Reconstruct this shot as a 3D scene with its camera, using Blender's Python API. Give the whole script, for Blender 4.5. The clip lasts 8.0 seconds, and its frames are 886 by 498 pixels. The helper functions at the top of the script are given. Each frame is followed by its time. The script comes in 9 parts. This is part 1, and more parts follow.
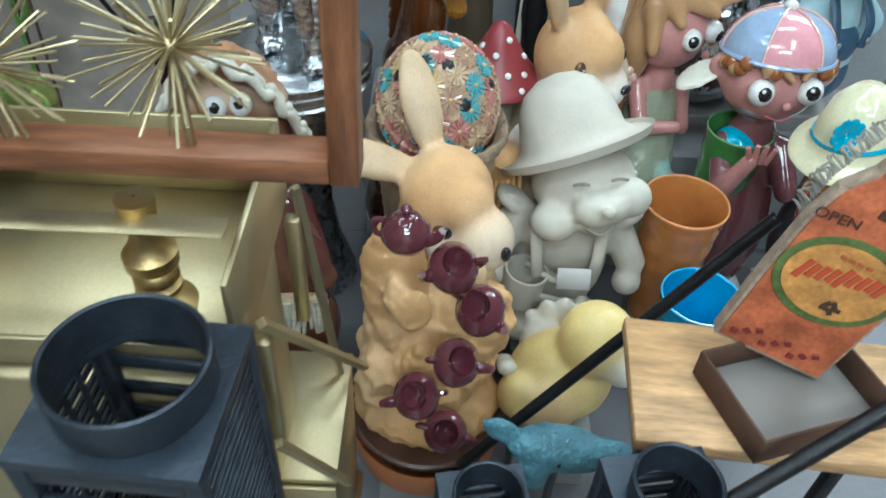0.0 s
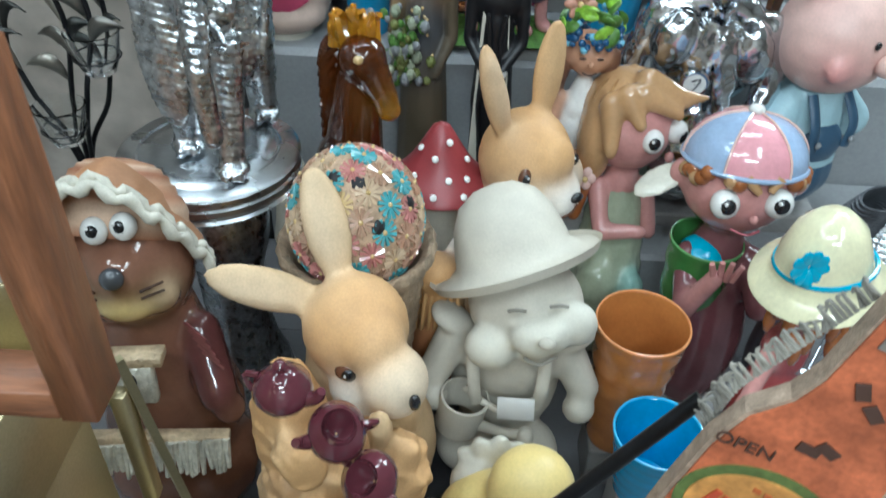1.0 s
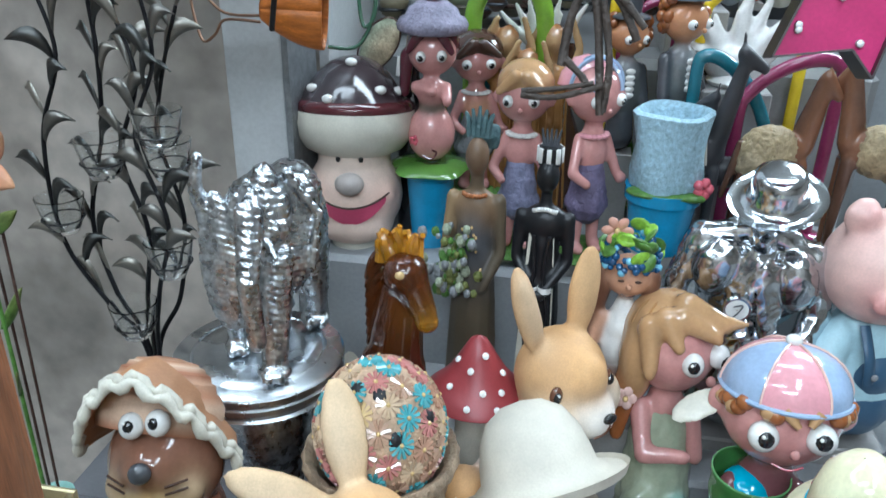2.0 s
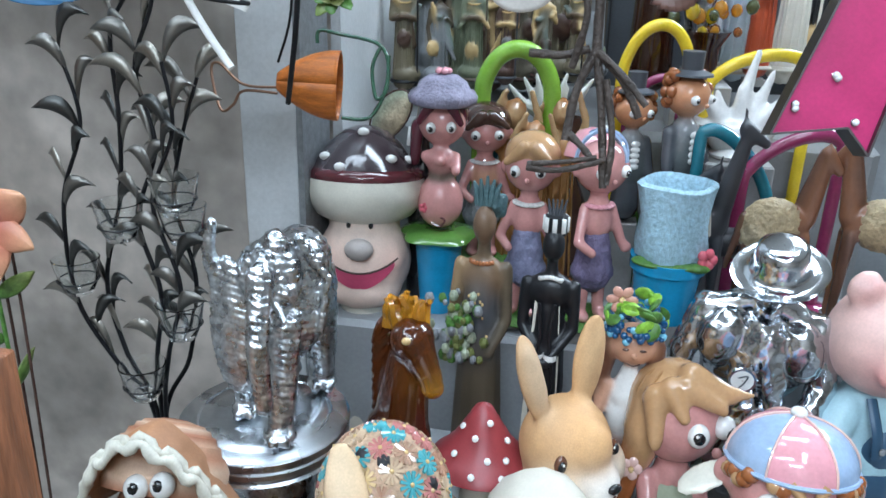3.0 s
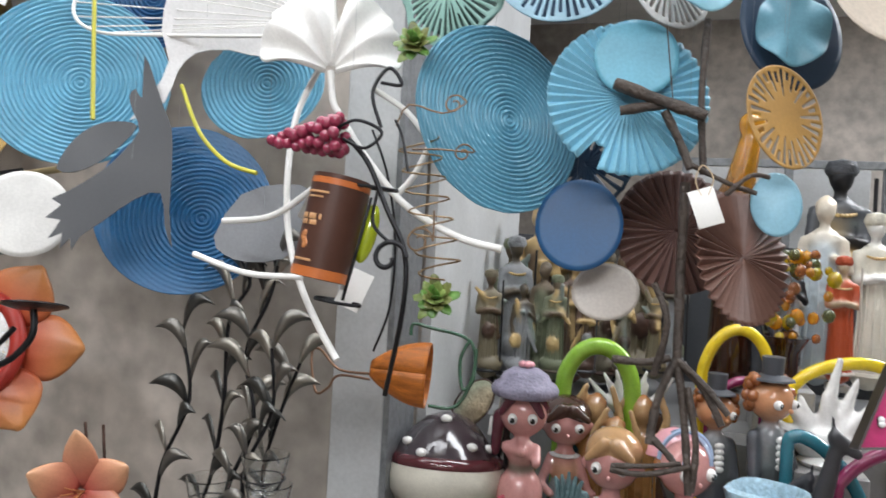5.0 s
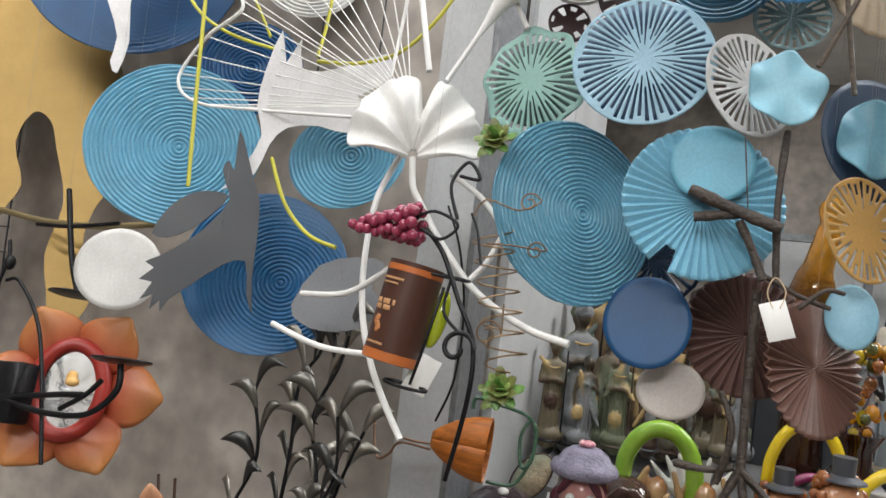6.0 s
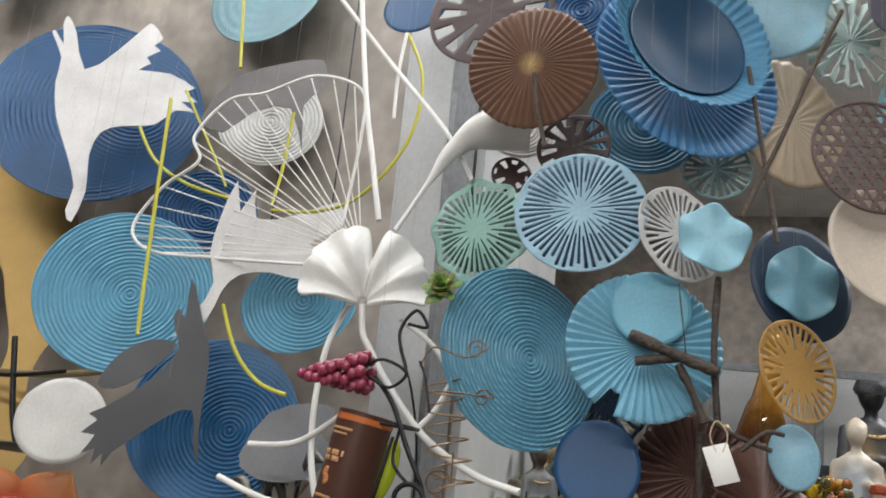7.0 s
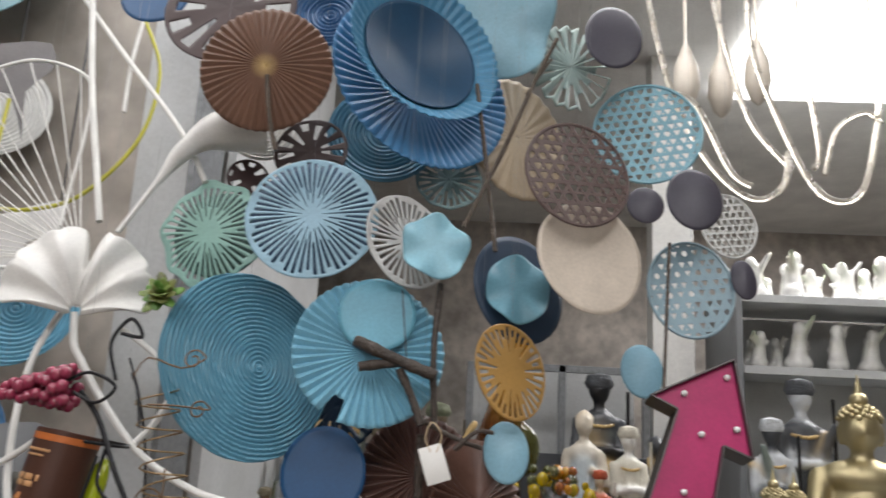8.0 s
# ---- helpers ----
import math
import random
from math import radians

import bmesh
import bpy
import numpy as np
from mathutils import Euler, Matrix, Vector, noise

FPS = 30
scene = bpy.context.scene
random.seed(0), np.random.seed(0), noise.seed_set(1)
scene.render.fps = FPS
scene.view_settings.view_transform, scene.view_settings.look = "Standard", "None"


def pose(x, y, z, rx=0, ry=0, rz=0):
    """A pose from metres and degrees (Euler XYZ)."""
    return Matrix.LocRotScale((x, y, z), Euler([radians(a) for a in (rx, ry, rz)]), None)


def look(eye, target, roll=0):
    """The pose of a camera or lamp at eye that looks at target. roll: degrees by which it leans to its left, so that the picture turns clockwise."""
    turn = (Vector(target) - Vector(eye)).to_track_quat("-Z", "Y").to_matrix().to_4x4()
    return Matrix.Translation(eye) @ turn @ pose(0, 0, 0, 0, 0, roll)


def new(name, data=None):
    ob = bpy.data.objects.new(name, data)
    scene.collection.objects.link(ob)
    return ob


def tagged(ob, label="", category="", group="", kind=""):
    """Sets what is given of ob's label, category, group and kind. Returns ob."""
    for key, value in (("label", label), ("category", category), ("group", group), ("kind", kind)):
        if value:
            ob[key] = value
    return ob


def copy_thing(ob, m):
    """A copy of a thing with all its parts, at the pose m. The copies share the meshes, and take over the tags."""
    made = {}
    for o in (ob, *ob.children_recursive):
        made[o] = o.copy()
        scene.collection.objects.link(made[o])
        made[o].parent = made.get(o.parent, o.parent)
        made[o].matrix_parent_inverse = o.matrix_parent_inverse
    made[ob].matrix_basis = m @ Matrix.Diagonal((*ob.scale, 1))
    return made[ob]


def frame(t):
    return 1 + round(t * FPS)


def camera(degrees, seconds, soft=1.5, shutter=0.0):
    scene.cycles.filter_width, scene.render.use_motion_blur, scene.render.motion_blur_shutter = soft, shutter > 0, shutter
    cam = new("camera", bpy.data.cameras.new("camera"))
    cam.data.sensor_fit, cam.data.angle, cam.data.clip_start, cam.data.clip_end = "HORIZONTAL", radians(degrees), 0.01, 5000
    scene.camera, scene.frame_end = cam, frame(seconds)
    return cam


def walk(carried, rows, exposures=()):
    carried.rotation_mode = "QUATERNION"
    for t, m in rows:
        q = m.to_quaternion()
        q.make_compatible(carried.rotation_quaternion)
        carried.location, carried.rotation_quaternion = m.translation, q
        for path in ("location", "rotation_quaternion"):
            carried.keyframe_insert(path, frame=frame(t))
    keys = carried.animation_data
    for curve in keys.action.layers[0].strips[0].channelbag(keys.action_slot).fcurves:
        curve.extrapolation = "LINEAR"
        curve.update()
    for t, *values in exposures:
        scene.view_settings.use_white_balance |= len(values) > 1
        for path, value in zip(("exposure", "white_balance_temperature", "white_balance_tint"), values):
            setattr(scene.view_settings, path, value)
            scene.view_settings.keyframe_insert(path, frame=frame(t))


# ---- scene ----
cam = camera(59.5, 8.0, shutter=0.25)
PATH = [
    (0, (0.049, 0.049, 1.404), (0.083, 1.509, 0.036), 3.5),
    (0.5, (0.103, 0.133, 1.401), (0.142, 1.629, 0.074), 3.1),
    (1, (0.159, 0.188, 1.407), (0.138, 1.732, 0.137), 2.8),
    (1.3, (0.196, 0.193, 1.423), (-0.054, 1.825, 0.294), 1.2),
    (1.5, (0.211, 0.192, 1.432), (-0.062, 1.857, 0.358), 1.2),
    (2, (0.236, 0.182, 1.448), (-0.063, 1.963, 0.588), 1.1),
    (2.2, (0.230, 0.181, 1.458), (-0.064, 1.970, 0.613), 1.2),
    (3.3, (0.246, 0.163, 1.459), (-0.113, 2.011, 0.785), 1.7),
    (3.5, (0.247, 0.161, 1.462), (-0.127, 2.008, 0.791), 1.6),
    (4, (0.247, 0.144, 1.477), (-0.208, 2.045, 1.060), 1.0),
    (4.5, (0.253, 0.133, 1.479), (-0.241, 2.062, 1.288), 1.5),
    (5, (0.236, 0.117, 1.487), (-0.340, 2.032, 1.465), 3.3),
    (5.2, (0.228, 0.110, 1.491), (-0.426, 2.000, 1.501), 3.5),
    (6.3, (0.239, 0.082, 1.556), (-0.514, 1.933, 1.638), 7.3),
    (6.5, (0.240, 0.078, 1.554), (-0.501, 1.932, 1.673), 7.1),
    (7, (0.255, 0.071, 1.568), (-0.416, 1.913, 1.967), 5.8),
    (7.5, (0.285, 0.084, 1.562), (-0.173, 1.973, 2.032), 4.5),
    (8, (0.324, 0.088, 1.581), (0.184, 2.033, 2.024), 3.2),
]
EXPO = [(0.0, 0.0, 5600, -3), (1.0, 0.0, 5650, -2), (2.0, 0.2, 5500, 2), (3.5, 0.3, 5450, 6), (5.0, 0.1, 6450, 12), (6.5, -0.32, 6750, 12), (7.5, -0.52, 6790, 13), (8.0, -0.53, 6800, 14)]
walk(cam, [(t, look(eye, target, roll)) for t, eye, target, roll in PATH], EXPO)

# ---- light ----
world = bpy.data.worlds.new("world")
scene.world = world
world.use_nodes = True
world.node_tree.nodes["Background"].inputs[0].default_value = (0.75, 0.85, 1.0, 1)
world.node_tree.nodes["Background"].inputs[1].default_value = 0.25


def ceiling_lamp(x, y, z, sx, sy, power, turn=0):
    """The light of one ceiling panel, just under its diffuser."""
    d = bpy.data.lights.new("panel_light", "AREA")
    d.shape, d.size, d.size_y, d.energy, d.color = "RECTANGLE", sx, sy, power, (0.93, 0.97, 1.0)
    ob = new("panel_light", d)
    ob.matrix_world = pose(x, y, z, 0, 0, turn)
    return ob


# The last four panels are added fill to brighten table, shelves and far wall.
PANELS = [(-0.35, -0.55, 1.2, 0.3), (0.95, -0.3, 0.3, 1.2), (-1.3, 0.2, 0.3, 1.2), (1.75, 2.7, 1.2, 0.7), (0.3, -1.6, 1.2, 0.3), (2.6, 3.0, 0.3, 1.2), (-0.55, 0.95, 1.2, 0.3), (0.55, 1.35, 1.2, 0.3)]
POWERS = (13, 12, 9, 40, 54, 46, 6, 12)
CEIL = 2.95
for (px_, py_, sx_, sy_), pw_ in zip(PANELS, POWERS):
    ceiling_lamp(px_, py_, CEIL - 0.045, sx_, sy_, pw_)


# ---- materials ----
def surface(name, rough=0.5, metal=0.0, spec=0.5, coat=0.0, var=0.15, scale=40.0, bump=0.1, fine=400.0, trans=0.0,
            ior=1.45, grain=0.0, base=None, glow=0.0, rvar=0.1, dist=0.002):
    """A procedural surface: the colour of the paint, blotches, fine grain and relief."""
    m = bpy.data.materials.new(name)
    m.use_nodes = True
    nt = m.node_tree
    b = nt.nodes["Principled BSDF"]
    tc = nt.nodes.new("ShaderNodeTexCoord")
    if base is None:
        at = nt.nodes.new("ShaderNodeAttribute")
        at.attribute_name = "tint"
        src = at.outputs["Color"]
    else:
        rgb = nt.nodes.new("ShaderNodeRGB")
        rgb.outputs[0].default_value = (*base, 1)
        src = rgb.outputs[0]
    vec = tc.outputs["Object"]
    if grain:
        mp = nt.nodes.new("ShaderNodeMapping")
        mp.inputs["Scale"].default_value = (1, grain, grain)
        nt.links.new(vec, mp.inputs[0])
        vec = mp.outputs[0]
    n1 = nt.nodes.new("ShaderNodeTexNoise")
    n1.inputs["Scale"].default_value, n1.inputs["Detail"].default_value = scale, 4
    n2 = nt.nodes.new("ShaderNodeTexNoise")
    n2.inputs["Scale"].default_value, n2.inputs["Detail"].default_value = fine, 3
    nt.links.new(vec, n1.inputs["Vector"])
    nt.links.new(vec, n2.inputs["Vector"])
    mr = nt.nodes.new("ShaderNodeMapRange")
    mr.inputs["From Min"].default_value, mr.inputs["From Max"].default_value = 0.3, 0.7
    mr.inputs["To Min"].default_value, mr.inputs["To Max"].default_value = 1 - var, 1 + var * 0.6
    nt.links.new(n1.outputs[0], mr.inputs["Value"])
    mr2 = nt.nodes.new("ShaderNodeMapRange")
    mr2.inputs["From Min"].default_value, mr2.inputs["From Max"].default_value = 0.3, 0.7
    mr2.inputs["To Min"].default_value, mr2.inputs["To Max"].default_value = 1 - var * 0.5, 1 + var * 0.3
    nt.links.new(n2.outputs[0], mr2.inputs["Value"])
    mul = nt.nodes.new("ShaderNodeMath")
    mul.operation = "MULTIPLY"
    nt.links.new(mr.outputs[0], mul.inputs[0])
    nt.links.new(mr2.outputs[0], mul.inputs[1])
    vm = nt.nodes.new("ShaderNodeVectorMath")
    vm.operation = "SCALE"
    nt.links.new(src, vm.inputs[0])
    nt.links.new(mul.outputs[0], vm.inputs["Scale"])
    nt.links.new(vm.outputs[0], b.inputs["Base Color"])
    rr = nt.nodes.new("ShaderNodeMapRange")
    rr.inputs["To Min"].default_value, rr.inputs["To Max"].default_value = max(0.02, rough - rvar), min(1, rough + rvar)
    nt.links.new(n1.outputs[0], rr.inputs["Value"])
    nt.links.new(rr.outputs[0], b.inputs["Roughness"])
    b.inputs["Metallic"].default_value = metal
    b.inputs["Specular IOR Level"].default_value = spec
    b.inputs["Coat Weight"].default_value = coat
    b.inputs["Coat Roughness"].default_value = 0.06
    b.inputs["Transmission Weight"].default_value = trans
    b.inputs["IOR"].default_value = ior
    if bump:
        add = nt.nodes.new("ShaderNodeMath")
        add.operation = "MULTIPLY_ADD"
        nt.links.new(n1.outputs[0], add.inputs[0])
        add.inputs[1].default_value = 2.0
        nt.links.new(n2.outputs[0], add.inputs[2])
        bp = nt.nodes.new("ShaderNodeBump")
        bp.inputs["Strength"].default_value, bp.inputs["Distance"].default_value = bump, dist
        nt.links.new(add.outputs[0], bp.inputs["Height"])
        nt.links.new(bp.outputs[0], b.inputs["Normal"])
    if glow:
        b.inputs["Emission Color"].default_value = (0.95, 0.98, 1, 1)
        b.inputs["Emission Strength"].default_value = glow
    return m


MATS = {
    "matte": surface("matte_paint", 0.6, var=0.16, scale=22, bump=0.14, fine=420),
    "stone": surface("cast_stone", 0.62, var=0.1, scale=24, bump=0.14, fine=350),
    "rough": surface("carved_resin", 0.55, var=0.35, scale=45, bump=0.7, fine=220, dist=0.004),
    "glaze": surface("glossy_glaze", 0.13, coat=0.6, var=0.12, scale=30, bump=0.04, fine=200, rvar=0.05),
    "satin": surface("satin_paint", 0.38, var=0.12, scale=22, bump=0.06, fine=300),
    "enamel": surface("painted_sheet_metal", 0.42, spec=0.5, var=0.16, scale=14, bump=0.05, fine=260, rvar=0.12),
    "chrome": surface("chromed_resin", 0.28, metal=1, var=0.5, scale=70, bump=0.25, fine=220, rvar=0.08, dist=0.002),
    "foil": surface("smooth_chrome", 0.15, metal=1, var=0.12, scale=18, bump=0.16, fine=50, rvar=0.05, dist=0.006),
    "plated": surface("silver_plate", 0.27, metal=1, var=0.1, scale=15, bump=0.05, fine=120),
    "gold": surface("brushed_gold", 0.46, metal=1, var=0.15, scale=12, bump=0.08, fine=500),
    "iron": surface("black_iron", 0.4, metal=0.4, var=0.25, scale=60, bump=0.3, fine=300),
    "wood": surface("oiled_wood", 0.42, var=0.4, scale=14, bump=0.2, fine=90, grain=9.0),
    "amber": surface("amber_glass", 0.06, trans=0.55, ior=1.5, coat=0.4, var=0.35, scale=22, bump=0.1, fine=60),
    "glass": surface("clear_glass", 0.04, trans=1.0, ior=1.45, var=0.02, scale=20, bump=0.03, fine=60, rvar=0.01),
    "frost": surface("frosted_glass", 0.28, trans=0.75, ior=1.4, var=0.08, scale=40, bump=0.05),
    "leaf": surface("leaf", 0.38, var=0.4, scale=70, bump=0.2, fine=300),
    "fur": surface("plush", 0.95, var=0.25, scale=150, bump=0.5, fine=700, dist=0.006),
    "worn": surface("worn_print", 0.45, var=0.45, scale=45, bump=0.15, fine=300),
    "paper": surface("paper", 0.8, var=0.05, scale=20, bump=0.02),
    "plaster": surface("stained_plaster", 0.5, var=0.5, scale=2.6, bump=0.12, fine=16),
    "board": surface("painted_board", 0.45, var=0.14, scale=6, bump=0.05, fine=150),
    "lamp": surface("lamp_diffuser", 0.5, base=(0.9, 0.93, 0.95), glow=5.0, var=0.0, bump=0),
}

C = {
    "white": (0.78, 0.77, 0.74), "cream": (0.66, 0.53, 0.38), "ivory": (0.62, 0.59, 0.5), "stonegrey": (0.54, 0.5, 0.42),
    "tan": (0.62, 0.36, 0.15), "fawn": (0.58, 0.33, 0.14), "buff": (0.62, 0.43, 0.24), "black": (0.012, 0.012, 0.014), "brown": (0.12, 0.05, 0.028),
    "pink": (0.56, 0.27, 0.25), "rose": (0.6, 0.12, 0.16), "blush": (0.74, 0.5, 0.44), "skin": (0.55, 0.3, 0.19), "red": (0.27, 0.04, 0.045), "plum": (0.09, 0.018, 0.03),
    "mauve": (0.17, 0.062, 0.07), "purple": (0.1, 0.025, 0.035), "hair": (0.46, 0.27, 0.13), "ginger": (0.3, 0.1, 0.03),
    "blue": (0.04, 0.3, 0.55), "sky": (0.2, 0.48, 0.64), "royal": (0.012, 0.074, 0.186), "navy": (0.02, 0.045, 0.085), "teal": (0.03, 0.17, 0.22),
    "denim": (0.045, 0.095, 0.16), "capblue": (0.33, 0.43, 0.6), "cappink": (0.68, 0.32, 0.36), "steel": (0.12, 0.34, 0.48), "mint": (0.3, 0.52, 0.46),
    "green": (0.1, 0.22, 0.04), "lime": (0.28, 0.52, 0.05), "olive": (0.16, 0.18, 0.05), "sage": (0.38, 0.42, 0.3), "yellow": (0.75, 0.55, 0.02), "chick": (0.78, 0.6, 0.24),
    "orange": (0.5, 0.17, 0.04), "terracotta": (0.4, 0.15, 0.06), "magenta": (0.5, 0.02, 0.14), "chrome": (0.62, 0.65, 0.68), "goldc": (0.62, 0.44, 0.2), "brass": (0.52, 0.445, 0.27),
    "bronze": (0.09, 0.07, 0.045), "grey": (0.25, 0.26, 0.27), "slate": (0.07, 0.075, 0.085), "ambc": (0.13, 0.033, 0.006), "ambd": (0.06, 0.015, 0.006), "ambl": (0.85, 0.4, 0.03),
    "walnut": (0.24, 0.095, 0.042), "oak": (0.5, 0.3, 0.14), "wall": (0.47, 0.42, 0.37), "panel": (0.56, 0.57, 0.57), "floor": (0.3, 0.29, 0.28), "straw": (0.55, 0.42, 0.27),
    "straw2": (0.4, 0.2, 0.1), "mole": (0.24, 0.11, 0.07), "choco": (0.07, 0.035, 0.025), "clear": (0.95, 0.97, 0.97),
}


# ---- mesh tools ----
def turn(rx=0, ry=0, rz=0):
    return np.array(Euler([radians(a) for a in (rx, ry, rz)]).to_matrix())


def grid_faces(nu, nv, wrap_u, wrap_v):
    f = []
    for i in range(nu if wrap_u else nu - 1):
        for j in range(nv if wrap_v else nv - 1):
            a, b = i * nv + j, i * nv + (j + 1) % nv
            c, d = ((i + 1) % nu) * nv + (j + 1) % nv, ((i + 1) % nu) * nv + j
            f.append((a, d, c, b))
    return f


class Shape:
    """Gathers the pieces of one mesh, each with its colour and surface."""

    def __init__(self, unit=1.0):
        self.v, self.f, self.c, self.m, self.n, self.unit, self.names = [], [], [], [], 0, unit, []

    def add(self, verts, faces, col, mat):
        verts = np.asarray(verts, float)
        if mat not in self.names:
            self.names.append(mat)
        k = self.names.index(mat)
        col = C[col] if isinstance(col, str) else col
        cc = np.asarray(col, float)
        self.c.append(np.tile(cc, (len(verts), 1)) if cc.ndim == 1 else cc)
        self.v.append(verts)
        self.f += [tuple(int(i) + self.n for i in f) for f in faces]
        self.m += [k] * len(faces)
        self.n += len(verts)
        return self

    def ell(self, c, r, col="white", mat="matte", rot=(0, 0, 0), n=14):
        r = (r, r, r) if isinstance(r, (int, float)) else r
        th = np.linspace(0, math.pi, n // 2 + 2)
        ph = np.linspace(0, 2 * math.pi, n, endpoint=False)
        p = np.array([(math.sin(a) * math.cos(b), math.sin(a) * math.sin(b), math.cos(a)) for a in th for b in ph])
        p = (p * np.array(r)) @ turn(*rot).T + np.array(c)
        return self.add(p, grid_faces(len(th), n, False, True), col, mat)

    def tube(self, pts, rad, col="white", mat="matte", n=8, closed=False, flat=1.0, caps=True):
        pts = np.asarray(pts, float)
        k = len(pts)
        rad = np.full(k, rad) if isinstance(rad, (int, float)) else np.interp(np.linspace(0, 1, k), np.linspace(0, 1, len(rad)), rad)
        tan = np.roll(pts, -1, 0) - np.roll(pts, 1, 0) if closed else np.gradient(pts, axis=0)
        tan /= np.linalg.norm(tan, axis=1)[:, None] + 1e-12
        up = np.array([0, 0, 1.0]) if abs(tan[0][2]) < 0.9 else np.array([0, 1.0, 0])
        V = []
        ang = np.linspace(0, 2 * math.pi, n, endpoint=False)
        for i in range(k):
            a = np.cross(tan[i], up)
            a /= np.linalg.norm(a) + 1e-12
            b = np.cross(a, tan[i])
            up = b
            V.append(pts[i] + rad[i] * (np.cos(ang)[:, None] * a + flat * np.sin(ang)[:, None] * b))
        F = grid_faces(k, n, closed, True)
        if caps and not closed:
            F += [tuple(range(n)), tuple(range((k - 1) * n, k * n))[::-1]]
        return self.add(np.concatenate(V), F, col, mat)

    def lathe(self, prof, col="white", mat="matte", n=28, c=(0, 0, 0), rot=(0, 0, 0), sq=(1, 1), wave=None):
        prof = np.asarray(prof, float)
        ph = np.linspace(0, 2 * math.pi, n, endpoint=False)
        p = []
        for r, z in prof:
            for a in ph:
                q = r * (wave(a, z) if wave else 1)
                p.append((q * math.cos(a) * sq[0], q * math.sin(a) * sq[1], z))
        p = np.array(p) @ turn(*rot).T + np.array(c)
        return self.add(p, grid_faces(len(prof), n, False, True), col, mat)

    def box(self, c, s, col="white", mat="matte", rot=(0, 0, 0), bev=0.08, top=1.0):
        """A box with bevelled edges; top: the width of its upper end against its lower."""
        hx, hy, hz = (k / 2 for k in s)
        e = min(s) * bev
        V, idx = [], {}
        for sx in (-1, 1):
            for sy in (-1, 1):
                for sz in (-1, 1):
                    g = top if sz > 0 else 1.0
                    for ax in range(3):
                        q = [sx * (hx - e), sy * (hy - e), sz * (hz - e)]
                        q[ax] = (sx * hx, sy * hy, sz * hz)[ax]
                        idx[sx, sy, sz, ax] = len(V)
                        V.append((q[0] * g, q[1] * g, q[2]))
        F = []
        for ax in range(3):
            o1, o2 = [a for a in range(3) if a != ax]
            for s_ in (-1, 1):
                f = []
                for a, b in ((-1, -1), (1, -1), (1, 1), (-1, 1)):
                    k = [0, 0, 0]
                    k[ax], k[o1], k[o2] = s_, a, b
                    f.append(idx[k[0], k[1], k[2], ax])
                F.append(tuple(f))
            for a in (-1, 1):
                for b in (-1, 1):
                    f = []
                    for s_, w_ in ((-1, o1), (1, o1), (1, o2), (-1, o2)):
                        k = [0, 0, 0]
                        k[ax], k[o1], k[o2] = s_, a, b
                        f.append(idx[k[0], k[1], k[2], w_])
                    F.append(tuple(f))
        for sx in (-1, 1):
            for sy in (-1, 1):
                for sz in (-1, 1):
                    F.append(tuple(idx[sx, sy, sz, a] for a in range(3)))
        return self.add(np.array(V) @ turn(*rot).T + np.array(c), F, col, mat)

    def sheet(self, pts, thick, col, mat, m=None):
        """A flat outline in x and z, with thickness along y."""
        pts = np.asarray(pts, float)
        k = len(pts)
        V = np.concatenate([np.c_[pts[:, 0], np.full(k, -thick / 2), pts[:, 1]], np.c_[pts[:, 0], np.full(k, thick / 2), pts[:, 1]]])
        F = [tuple(range(k)), tuple(range(k, 2 * k))[::-1]] + [(i, (i + 1) % k, k + (i + 1) % k, k + i) for i in range(k)]
        if m is not None:
            V = V @ np.array(m.to_3x3()).T + np.array(m.translation)
        return self.add(V, F, col, mat)

    def blob(self, prims, vox, mat="matte", smooth=4, sharp=1.0, dent=0.0, freq=0.3, ribs=None, crease=False):
        """Melts balls ("e", centre, radii, colour, turn) and limbs ("l", a, ra, b, rb, colour) into one skin, the paints blending at their seams."""
        s = Shape()
        for p in prims:
            if p[0] == "e":
                s.ell(p[1], p[2], rot=p[4] if len(p) > 4 else (0, 0, 0), n=18)
            else:
                a, b = np.array(p[1], float), np.array(p[3], float)
                s.tube([a + (b - a) * t for t in (0, 0.25, 0.5, 0.75, 1)], [p[2], p[4]], n=12)
                s.ell(a, p[2], n=12)
                s.ell(b, p[4], n=12)
        me = bpy.data.meshes.new("work")
        me.from_pydata(np.concatenate(s.v).tolist(), [], s.f)
        ob = bpy.data.objects.new("work", me)
        scene.collection.objects.link(ob)
        md = ob.modifiers.new("r", "REMESH")
        md.mode, md.voxel_size, md.adaptivity = "VOXEL", vox, 0
        dg = bpy.context.evaluated_depsgraph_get()
        ev = ob.evaluated_get(dg)
        em = ev.to_mesh()
        V = np.empty(len(em.vertices) * 3)
        em.vertices.foreach_get("co", V)
        V = V.reshape(-1, 3)
        F = [tuple(p.vertices) for p in em.polygons]
        E = np.empty(len(em.edges) * 2, int)
        em.edges.foreach_get("vertices", E)
        E = E.reshape(-1, 2)
        ev.to_mesh_clear()
        bpy.data.objects.remove(ob)
        bpy.data.meshes.remove(me)
        deg = np.bincount(E.ravel(), minlength=len(V))[:, None]
        for _ in range(smooth):
            acc = np.zeros_like(V)
            np.add.at(acc, E[:, 0], V[E[:, 1]])
            np.add.at(acc, E[:, 1], V[E[:, 0]])
            V = 0.4 * V + 0.6 * acc / np.maximum(deg, 1)
        D, K = [], []
